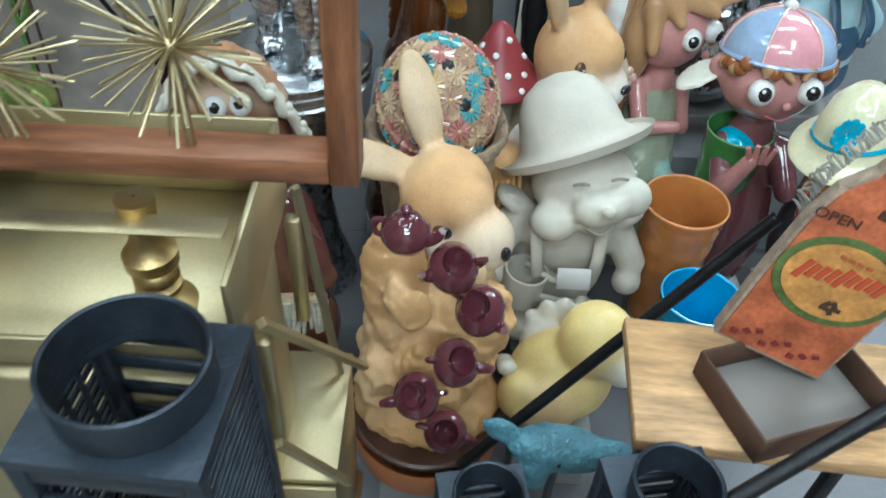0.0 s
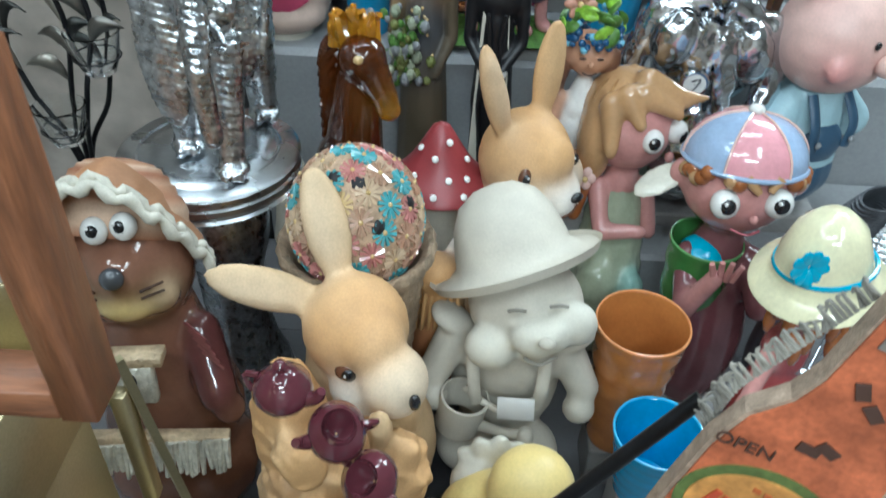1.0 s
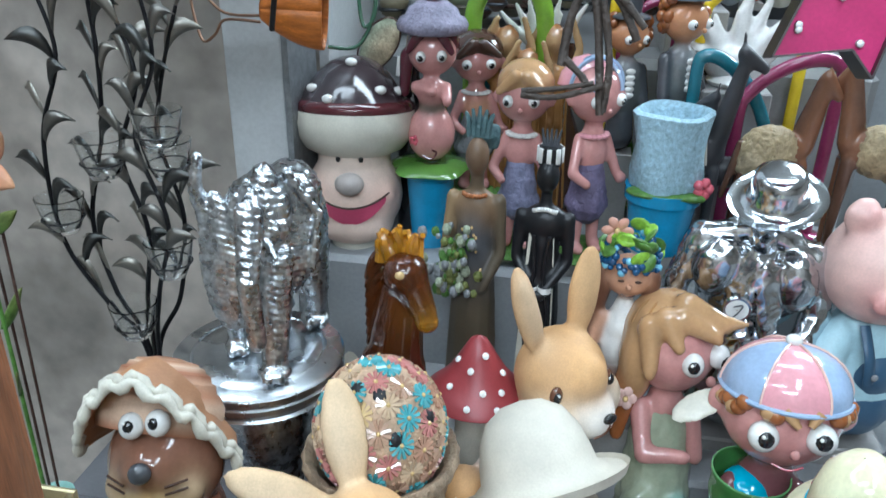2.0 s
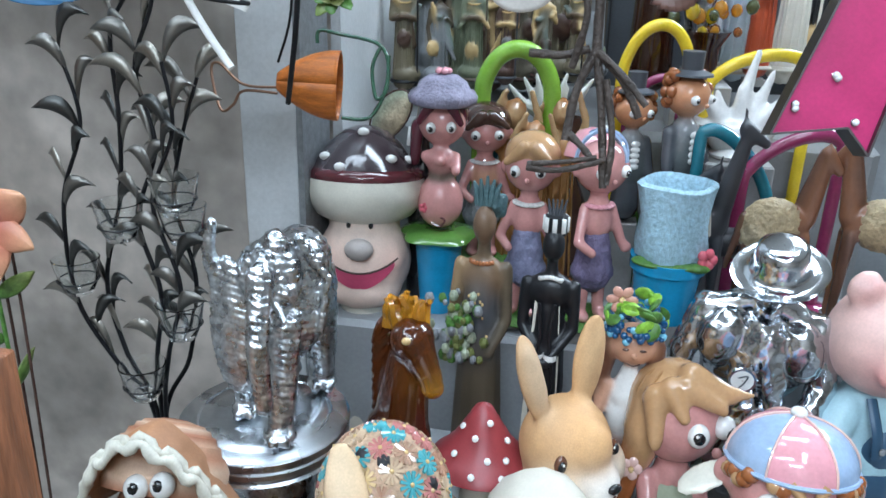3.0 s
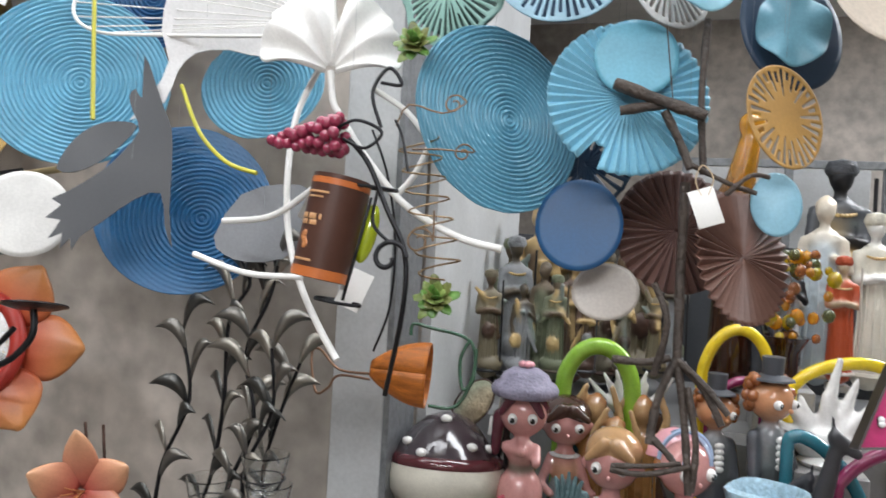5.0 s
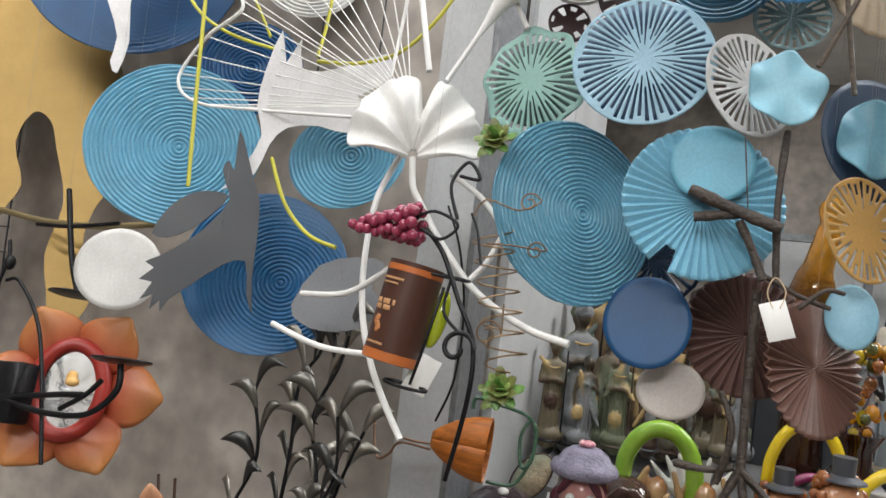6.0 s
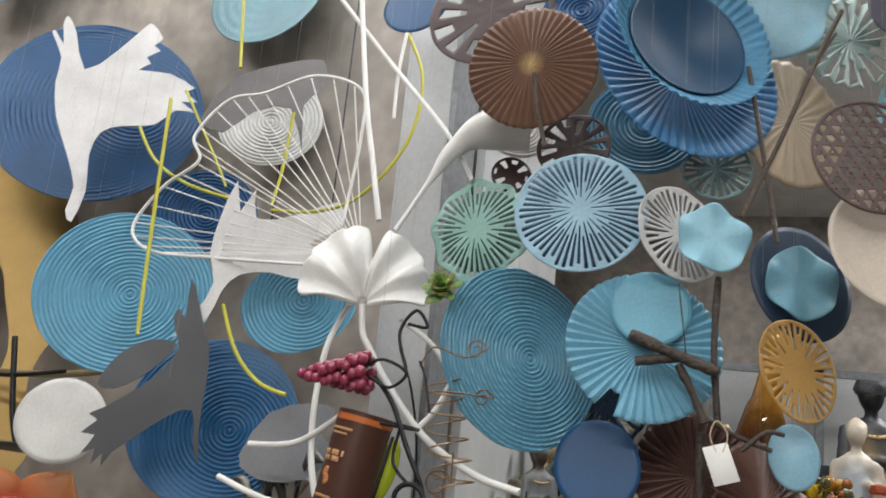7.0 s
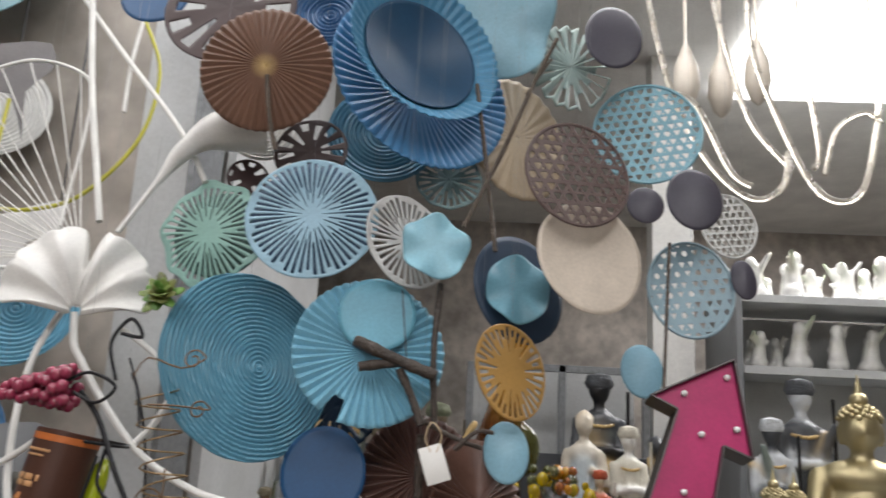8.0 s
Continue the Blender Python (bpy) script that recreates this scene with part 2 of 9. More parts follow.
        for p in prims:
            if p[0] == "e":
                r = np.array((p[2],) * 3 if isinstance(p[2], (int, float)) else p[2], float)
                q = (V - np.array(p[1])) @ (turn(*p[4]) if len(p) > 4 else np.eye(3))
                k0, k1 = np.linalg.norm(q / r, axis=1), np.linalg.norm(q / r ** 2, axis=1) + 1e-9
                D.append(k0 * (k0 - 1) / k1)
                K.append(p[3])
            else:
                a, b = np.array(p[1], float), np.array(p[3], float)
                h = np.clip(((V - a) @ (b - a)) / ((b - a) @ (b - a) + 1e-9), 0, 1)
                D.append(np.linalg.norm(V - a - h[:, None] * (b - a), axis=1) - (p[2] + h * (p[4] - p[2])))
                K.append(p[5])
        D = np.array(D)
        W = np.exp(-(D - D.min(0)) / (vox * sharp))
        W /= W.sum(0)
        K = np.array([C[k] if isinstance(k, str) else k for k in K])
        col = W.T @ K
        if dent:
            off = np.array([noise.noise(Vector(p) * freq) + 0.5 * noise.noise(Vector(p) * freq * 2.3) for p in V])
            if crease:
                off = 0.9 - 2.2 * np.abs(off)
            if ribs is not None:
                off = off + ribs * np.sin(2 * math.pi * (V[:, 2] + 0.25 * V[:, 0]) / 0.85)
            nrm = V - V.mean(0)
            nrm /= np.linalg.norm(nrm, axis=1)[:, None] + 1e-9
            V = V + nrm * (off * dent)[:, None]
        return self.add(V, F, col, mat)

    def eye(self, c, r, look_at=(0, -1, 0), pupil=0.6):
        """A glossy white eye with a black pupil and a white dot painted as its glint."""
        d = np.array(look_at, float)
        d /= np.linalg.norm(d)
        c = np.array(c, float)
        self.ell(c, r, "white", "glaze", n=16)
        self.ell(c + d * r * 0.55, r * pupil, "black", "glaze", n=14)
        return self.ell(c + d * r * 1.08 + np.array([-0.25 * r, 0, 0.25 * r]), r * 0.14, "white", "glaze", n=8)

    def obj(self, name, parent=None, label="", category="", group="", kind="", at=None, smooth=True):
        me = bpy.data.meshes.new(name)
        V = np.concatenate(self.v) * self.unit
        me.from_pydata(V.tolist(), [], self.f)
        cl = np.concatenate(self.c)
        ca = me.color_attributes.new("tint", "FLOAT_COLOR", "POINT")
        ca.data.foreach_set("color", np.c_[cl, np.ones(len(cl))].astype(np.float32).ravel())
        for k in self.names:
            me.materials.append(MATS[k])
        me.polygons.foreach_set("material_index", np.array(self.m, dtype=np.int32))
        me.polygons.foreach_set("use_smooth", np.full(len(self.m), smooth))
        bm = bmesh.new()
        bm.from_mesh(me)
        bmesh.ops.recalc_face_normals(bm, faces=bm.faces)
        bm.to_mesh(me)
        bm.free()
        if smooth:
            me.set_sharp_from_angle(angle=radians(50))
        ob = new(name, me)
        if parent is not None:
            ob.parent = parent
        if at is not None:
            ob.matrix_local = at
        return tagged(ob, label, category, group, kind)


def empty(name, label, category, at=None, group="", kind=""):
    ob = new(name)
    ob.empty_display_size = 0.02
    if at is not None:
        ob.matrix_world = at
    return tagged(ob, label, category, group, kind)


def curve(pts, n=8, closed=False):
    """A smooth line through a few points."""
    p = np.asarray(pts, float)
    k = len(p)
    out = []
    for i in range(k if closed else k - 1):
        a, b, c, d = (p[(i + o) % k] if closed else p[min(max(i + o, 0), k - 1)] for o in (-1, 0, 1, 2))
        for t in np.arange(n) / n:
            out.append(0.5 * (2 * b + (c - a) * t + (2 * a - 5 * b + 4 * c - d) * t * t + (3 * b - a - 3 * c + d) * t ** 3))
    if not closed:
        out.append(p[-1])
    return np.array(out)


# ---- the setting ----
TABLE, RISER, SHELF, BACK, SIDE = 0.66, 0.9, 1.145, 1.57, 1.53
# the tops of the same supports once the plan is brought level
TOPS = {TABLE: 0.42, RISER: 0.63, SHELF: 0.83, BACK: 1.14, SIDE: 1.22}
LEAN = Matrix.Translation((0, 0.1, 1.45)) @ Matrix.Rotation(radians(-13), 4, Vector((math.cos(radians(25)), math.sin(radians(25)), 0))) @ Matrix.Translation((0, -0.1, -1.45))


def slab(name, x0, x1, y0, y1, z0, z1, col, mat, label="", category="", bev=0.03, parent=None):
    return Shape().box(((x0 + x1) / 2, (y0 + y1) / 2, (z0 + z1) / 2), (x1 - x0, y1 - y0, z1 - z0), col, mat, bev=bev).obj(name, parent, label, category, "", "structure", smooth=False)


slab("floor", -3.2, 5.0, -2.4, 5.2, -0.05, 0.0, "floor", "board", "plain grey shop floor", "floor", 0.01)
slab("ceiling", -3.2, 5.0, -2.4, 5.2, CEIL, CEIL + 0.1, "white", "board", "white painted shop ceiling", "ceiling", 0.01)
slab("wall_south", -3.2, 5.0, -2.5, -2.4, 0, CEIL, "wall", "plaster", "grey plaster shop wall behind the aisle", "wall", 0.01)
slab("wall_north", -3.2, 5.0, 5.2, 5.3, 0, CEIL, "wall", "plaster", "pale plaster wall at the far end of the shop", "wall", 0.01)
slab("wall_west", -3.3, -3.2, -2.4, 5.2, 0, CEIL, "wall", "plaster", "grey plaster side wall of the shop", "wall", 0.01)
slab("wall_east", 5.0, 5.1, -2.4, 5.2, 0, CEIL, "wall", "plaster", "pale plaster side wall of the shop", "wall", 0.01)
slab("wall_stained", -3.19, -0.352, 1.43, 1.53, 0, CEIL, "wall", "plaster", "blotchy grey-beige plaster wall behind the metal plants", "wall", 0.01)
slab("pilaster", -0.348, -0.246, 1.41, 1.53, 0, CEIL, "panel", "board", "smooth light grey boxed post beside the shelves", "post", 0.02)
slab("trim", -0.243, -0.232, 1.4, 1.54, 0, CEIL, "grey", "iron", "thin dark metal edge strip of the shelf bay", "trim", 0.02)
slab("bay_side", -0.229, -0.21, 1.55, 2.36, 0, CEIL, "panel", "board", "grey side panel of the shelf bay", "panel", 0.02)
slab("bay_back", -0.229, 0.78, 2.365, 2.395, 0, 1.52, "slate", "board", "dark back panel of the display shelves", "panel", 0.02)
for i_, (x_, y_, sx_, sy_) in enumerate(PANELS):
    slab("ceiling_panel", x_ - sx_ / 2, x_ + sx_ / 2, y_ - sy_ / 2, y_ + sy_ / 2, CEIL - 0.03, CEIL - 0.004, "white", "lamp", "white glowing ceiling panel, shop light or added fill", "ceiling light", 0.02)


def display_stand():
    e = empty("display_table", "stepped display table full of figurines, top darkened for shaded gaps", "table", pose(0.3, 0.9, 0))
    e.matrix_world = pose(0, 0, 0)
    z = TOPS[TABLE]
    # both tops are coloured dark to stand for shade between the figurines
    slab("top", -0.62, 1.3, 0.2, 1.14, z - 0.025, z, (0.15, 0.15, 0.16), "board", parent=e)
    slab("back_top", -0.62, -0.074, 1.142, 1.39, z - 0.025, z, (0.15, 0.15, 0.16), "board", parent=e)
    slab("apron", -0.6, 1.28, 0.23, 0.25, 0.1, z - 0.026, "panel", "board", parent=e)
    for x in (-0.58, 1.22):
        slab("leg", x, x + 0.05, 0.26, 0.31, 0, z - 0.026, "panel", "board", parent=e)
    slab("riser", -0.072, 1.3, 1.142, 1.39, 0.08, TOPS[RISER], (0.33, 0.34, 0.35), "board", parent=e)
    slab("step", -0.2, 1.3, 1.392, 1.735, 0.1, TOPS[SHELF], (0.33, 0.34, 0.35), "board", parent=e)
    slab("upper_step", -0.2, 0.798, 1.737, 2.36, 0.1, TOPS[BACK], (0.2, 0.2, 0.2), "board", parent=e)
    for o in e.children:
        o["kind"] = ""
        del o["kind"]


display_stand()



# ---- figurines on the front table ----
def ear(base, tip, width, thick, col, face=(0, -1, 0)):
    """A flat, leaf-shaped ball from base to tip, its broad side turned to face."""
    a, b = Vector(base), Vector(tip)
    z = (b - a).normalized()
    x = z.cross(Vector(face)).normalized()
    y = z.cross(x)
    m = Matrix((x, y, z)).transposed()
    e = m.to_euler()
    return ("e", tuple((a + b) / 2), (width, thick, (b - a).length / 2), col, tuple(math.degrees(k) for k in e))


def on(p, yaw=0, z=None):
    return pose(p[0], p[1], p[2] if z is None else z, 0, 0, yaw)


def figurine(s, name, label, category, at, group=""):
    return s.obj(name, None, label, category, group, at=at)


def rabbit_upright():
    s = Shape(0.01)
    s.blob([("e", (0.3, -0.3, 38), (6.4, 6.4, 6.2), "fawn"), ("e", (1.0, -5.4, 35.2), (3.8, 3.8, 3.2), "white"), ("e", (-3, -3.6, 34.6), (4.0, 3.6, 3.6), "cream"),
            ("e", (5, -2.6, 35), (3.4, 3.6, 3.6), "cream"), ("e", (0.6, -4.5, 39.6), (3.2, 3.2, 3.4), "tan"),
            ear((-3.2, 0.5, 41.5), (-7.6, 1.2, 53.8), 2.5, 1.1, "fawn", (0.5, -1, 0)), ear((-3.4, -0.3, 43), (-7.2, 0.2, 52.5), 1.5, 0.9, "cream", (0.5, -1, 0)),
            ear((3.2, 0.5, 42), (5, 1.2, 54), 2.7, 1.2, "fawn"), ear((3.4, -0.2, 43), (4.8, 0.5, 52.5), 1.8, 1.0, "buff"),
            ("l", (0, 1, 33), 5.2, (0, 2.5, 22), 8.5, "cream"), ("e", (0, 3, 13), (10.5, 9, 13), "buff"), ("e", (-4, -6, 9), (3, 4, 9), "cream"), ("e", (4, -6, 9), (3, 4, 9), "cream")],
           0.45, "matte", 4, 2.2)
    for e, d in (((-4.0, -4.6, 38.6), (-0.7, -0.7, 0)), ((4.6, -4.6, 38.4), (0.8, -0.6, 0))):
        s.ell(e, (1.0, 0.75, 1.25), "brown", "glaze")
        s.ell((e[0] + d[0] * 0.3, e[1] - 0.5, e[2]), (0.62, 0.5, 0.8), "black", "glaze")
        # white dot as a painted glint
        s.ell((e[0] - 0.3, e[1] - 0.9, e[2] + 0.5), 0.16, "white", "glaze")
    s.ell((1.6, -9.0, 36), (1.1, 0.6, 0.65), "black", "glaze")
    s.tube(curve([(1.6, -9.2, 35.2), (1.2, -8.9, 34), (-0.2, -8.4, 33.4)]), 0.13, "brown")
    return figurine(s, "rabbit_figurine", "fawn and white ceramic rabbit sitting upright with pricked ears", "figurine", pose(0.2, 1.175, TABLE, 0, 0, 42))


rabbit_upright()


def rabbit_lop():
    s = Shape(0.01)
    s.blob([("e", (0, 0, 32.5), (5.6, 5.6, 5.2), "fawn"), ("e", (4.4, -5.2, 30.6), (3.6, 3.8, 3.4), "cream"), ("e", (1.5, -4, 28.8), (4, 3.6, 2.6), "white"), ("e", (2, -3, 33.6), (3.4, 3.6, 3.2), "fawn"),
            ear((-1.6, 2.5, 35.5), (-5.2, 8, 45.2), 2.5, 1.1, "buff", (0.35, -1, 0.5)), ear((-2.2, 2, 36.5), (-5.1, 7, 44), 1.5, 0.9, "cream", (0.35, -1, 0.5)),
            ear((-3, 1, 34.5), (-15.2, 0.5, 37.4), 2.2, 1.1, "buff", (0, -1, 0.6)), ear((-4, 0.2, 34.2), (-14.2, -0.2, 36.8), 1.3, 0.8, "cream", (0, -1, 0.6)),
            ("l", (-1, 2, 28), 5, (0, 4, 18), 7.5, "buff"), ("e", (0, 4, 11), (9, 8, 11), "buff")], 0.42, "matte", 4, 2.4)
    s.ell((-0.2, -5.1, 31.5), (1.3, 0.9, 1.1), "brown", "glaze")
    s.ell((0, -5.7, 31.5), (0.8, 0.5, 0.75), "black", "glaze")
    # the glint of the eye, a fixed white dot
    s.ell((-0.3, -6.1, 31.7), 0.14, "white", "glaze")
    s.ell((6.7, -8.3, 31.2), (0.6, 0.6, 0.9), "black", "glaze")
    return figurine(s, "rabbit_figurine", "pale fawn ceramic rabbit with one ear raised, behind the teapot fountain", "figurine", pose(0.015, 0.858, TABLE))


rabbit_lop()


def garden_hare():
    s = Shape(0.01)
    g = "stonegrey"
    s.blob([("e", (0, 1, 10), (7.6, 6.6, 11), g), ("e", (0.5, -2, 16), (6.2, 5, 6), g), ("e", (1.4, -1.5, 25.5), (7.2, 6.4, 6.2), g), ("e", (-2.3, -7, 22.8), (3.3, 2.8, 3.0), "ivory"),
            ("e", (6.8, -6.2, 27.2), (3.0, 2.6, 2.9), "ivory"), ("e", (2.6, -8, 26.2), (3.1, 2.5, 2.6), "ivory"), ("e", (4.6, -8.2, 27), (2.2, 2, 2.3), "ivory"), ("e", (3.6, -10.2, 27.8), (1.0, 0.8, 0.8), "ivory"),
            ("e", (3, -7, 22.6), (2.5, 1.8, 1.2), g), ("l", (-6.6, -1, 19), 2.6, (-9.4, -4, 13.5), 2.2, g), ("e", (-9, -6, 11.5), (2, 2, 2), g), ("l", (7, -1, 18), 2.6, (10.2, -3, 13), 2.2, g), ("e", (10, -4.5, 10.5), (2.2, 2, 2.4), g),
            ("e", (-4.5, -5, 1.5), (4, 5, 2.5), g), ("e", (4.5, -5, 1.5), (4, 5, 2.5), g), ("e", (-7.5, -1, 21), (3.2, 2.6, 1.4), g, (0, 30, 0)), ("e", (8, -1, 20), (3.2, 2.6, 1.4), g, (0, -30, 0))],
           0.42, "stone", 3)
    crown = [(0.1, 9.2), (2.6, 8.8), (4.8, 7.4), (6.2, 5.0), (6.9, 2.2), (7.2, 0.4), (8.6, -0.7), (10.4, -0.9), (10.9, -0.3), (10.3, 0.2), (8.8, -0.2), (7.4, 0.3)]
    s.lathe(crown[:8] + [(10.9, -0.35), (10.2, -1.5), (7.0, -1.3), (0.1, -1.2)], "stonegrey", "stone", 36, (-0.6, 1.6, 30.0), (-26, -25, 0), (1.0, 1.02))
    s.lathe([(3.0, 0), (3.2, 5.5), (2.9, 5.6), (2.6, 0.4)], g, "stone", 20, (-5.6, -7.2, 8), (0, 8, 0))
    s.tube([(-3, -8, 9), (0, -9.2, 9.6), (2.8, -9.6, 10)], [0.8, 0.6], g, "stone")
    s.ell((3.2, -9.8, 10), (1.1, 1.2, 1.5), g, "stone")
    for a, b in (((-4.4, -6.2, 20.5), (-3.4, -7.6, 13)), ((4.6, -6, 20.5), (4.2, -7.4, 13))):
        s.tube(curve([a, ((a[0] + b[0]) / 2, -8, 17), b]), 0.8, g, "stone", flat=0.5)
    s.tube(curve([(-5, -5.8, 13.4), (0, -8.2, 12.6), (5, -5.8, 13.4)]), 0.5, g, "stone")
    s.ell((3.8, -10.6, 27.9), (1.0, 0.8, 0.75), "stonegrey", "stone", n=12)
    # mouth and eye slits: groove shade put into the darker stone colour
    s.tube(curve([(1.6, -9.6, 24.2), (3.4, -9.9, 23.6), (5.4, -9.4, 24.8)]), 0.22, (0.3, 0.28, 0.24), "stone", 6)
    for x in (0.2, 4.8):
        s.tube(curve([(x - 1, -7.6, 29.3 + 0.3 * x), (x, -7.9, 29.9 + 0.3 * x), (x + 1, -7.6, 29.6 + 0.3 * x)]), 0.2, (0.3, 0.28, 0.24), "stone", 6)
    s.box((1.6, -9.0, 14.2), (4.6, 0.1, 3.6), "white", "paper", (-8, -4, 0))
    return figurine(s, "hare_figurine", "unpainted off-white stone hare figurine in a floppy hat", "figurine", pose(0.185, 1.02, TABLE, 0, 0, -4))


garden_hare()


def flower_ball():
    e = empty("ball_planter", "flowered ceramic ball with black discs for holes, resting in a woven clay cone", "ornament", pose(0.0, 0.985, TABLE))
    s = Shape(0.01)
    R, cz = 7.5, 38.3
    s.ell((0, 0, cz), R, (0.5, 0.34, 0.22), "rough", n=40)
    rnd = random.Random(4)
    cols = [(0.42, 0.24, 0.16), (0.1, 0.34, 0.37), (0.46, 0.19, 0.17), (0.55, 0.4, 0.2), (0.52, 0.38, 0.25), (0.4, 0.25, 0.17)]
    for i in range(84):
        zz = 1 - (i + 0.5) / 84 * 1.75
        ph = i * 2.399963
        rr = math.sqrt(max(0, 1 - zz * zz))
        d = Vector((rr * math.cos(ph), rr * math.sin(ph), zz))
        u = d.orthogonal().normalized()
        w_ = d.cross(u)
        c = cols[i % 6] if i % 3 else cols[rnd.randrange(6)]
        for k in range(12):
            a = k * math.pi / 6
            q = u * math.cos(a) + w_ * math.sin(a)
            p0, p1 = d * R * 1.01 + q * 0.25, (d * R * 1.012 + q * 1.4).normalized() * R * 1.012
            s.tube([Vector((0, 0, cz)) + p0, Vector((0, 0, cz)) + p1], [0.16, 0.26], c, "glaze", n=4)
        s.ell(tuple(Vector((0, 0, cz)) + d * R * 1.02), 0.28, "goldc", "glaze", n=6)
    # flat black discs imitate the dark inside of holes; the ball is solid
    for ax, az in ((-75, 60), (-118, 62), (-62, 25), (-105, 35), (-145, 40), (-20, 30)):
        d = Vector((math.cos(radians(ax)) * math.cos(radians(az)), math.sin(radians(ax)) * math.cos(radians(az)), math.sin(radians(az))))
        s.ell(tuple(Vector((0, 0, cz)) + d * (R + 0.05)), (0.85, 0.85, 0.28), "black", "matte", (0, 90 - az, ax), n=6)
    s.obj("ball", e, "ball covered in small glazed daisies, dark holes painted as black discs")
    b = Shape(0.01)
    pr = [(3.6, 0), (3.9, 0.4)] + [(4.1 + 3.9 * k / 40 + 0.16 * (k % 2), 1 + 33 * k / 40) for k in range(41)] + [(8.9, 34.3), (9.2, 35.2), (8.8, 36), (8.0, 35.6), (7.2, 34), (5, 30)]
    b.lathe(pr, (0.34, 0.25, 0.17), "rough", 48, wave=lambda a, z: 1 + 0.012 * math.cos(24 * a))
    b.obj("basket", e, "woven grey-brown clay cone")
    return e


flower_ball()


def toadstool():
    e = empty("toadstool", "red ceramic toadstool with white spots and a cream stem", "ornament", pose(0.082, 1.2, TABLE))
    s = Shape(0.01)
    s.lathe([(0.1, 42.2), (1.2, 41.6), (2.6, 39.4), (4.2, 37), (5.8, 35.3), (7.2, 34.2), (7.6, 33.6), (7.0, 33.2), (4, 33.6), (2, 34)], "red", "satin", 32, sq=(1, 0.9))
    for a, r, z in ((-100, 3.5, 38.6), (-60, 2.4, 40.3), (-75, 5.1, 36.4), (-130, 5.2, 36.4), (-45, 5.3, 36.2), (-95, 6.8, 34.9), (-25, 4, 38), (-150, 3, 39.2), (-60, 6.9, 34.8)):
        s.ell((r * math.cos(radians(a)), 0.9 * r * math.sin(radians(a)), z), (0.5, 0.5, 0.28), "white", "satin", (40 * math.sin(radians(a)) * -1, 40 * math.cos(radians(a)), 0), 8)
    s.obj("cap", e, "red cap with white spots")
    t = Shape(0.01)
    t.lathe([(0.1, 34), (2.6, 33.6), (3.0, 28), (3.6, 14), (4.6, 0), (0.1, 0)], "ivory", "matte", 20)
    t.lathe([(7.3, 33.5), (6.2, 32.7), (4.2, 31.6), (2.8, 31.2)], "cream", "matte", 28, sq=(1, 0.9))
    t.obj("stem", e)
    return e


toadstool()


def squirrel():
    s = Shape(0.01)
    s.blob([("e", (0, 0, 22), (3.6, 3.6, 5), "tan"), ("e", (0.5, 0, 12), (4.6, 4.4, 11), "terracotta"), ("e", (-0.5, -1, 27), (3.4, 3.0, 3.0), "fawn"), ("e", (2.6, 2.5, 26), (2.6, 2.0, 6), "white", (0, 12, 0))], 0.5, "matte", 4, 2)
    for k in range(7):
        s.tube(curve([(-3 + k * 0.9, -3.2, 19), (-2.8 + k * 0.9, -3.9, 22), (-2.4 + k * 0.8, -2.6, 25.5)]), 0.3, "tan")
    return figurine(s, "squirrel_figurine", "ribbed tan and white ceramic animal half hidden between the rabbits", "figurine", pose(0.085, 1.075, TABLE))


squirrel()


def big_eyed(s, z, r, hx=0.0, hy=0.0, skin="pink"):
    s.ell((hx, hy, z), (r, r * 0.94, r * 0.95), skin, "glaze", n=28)


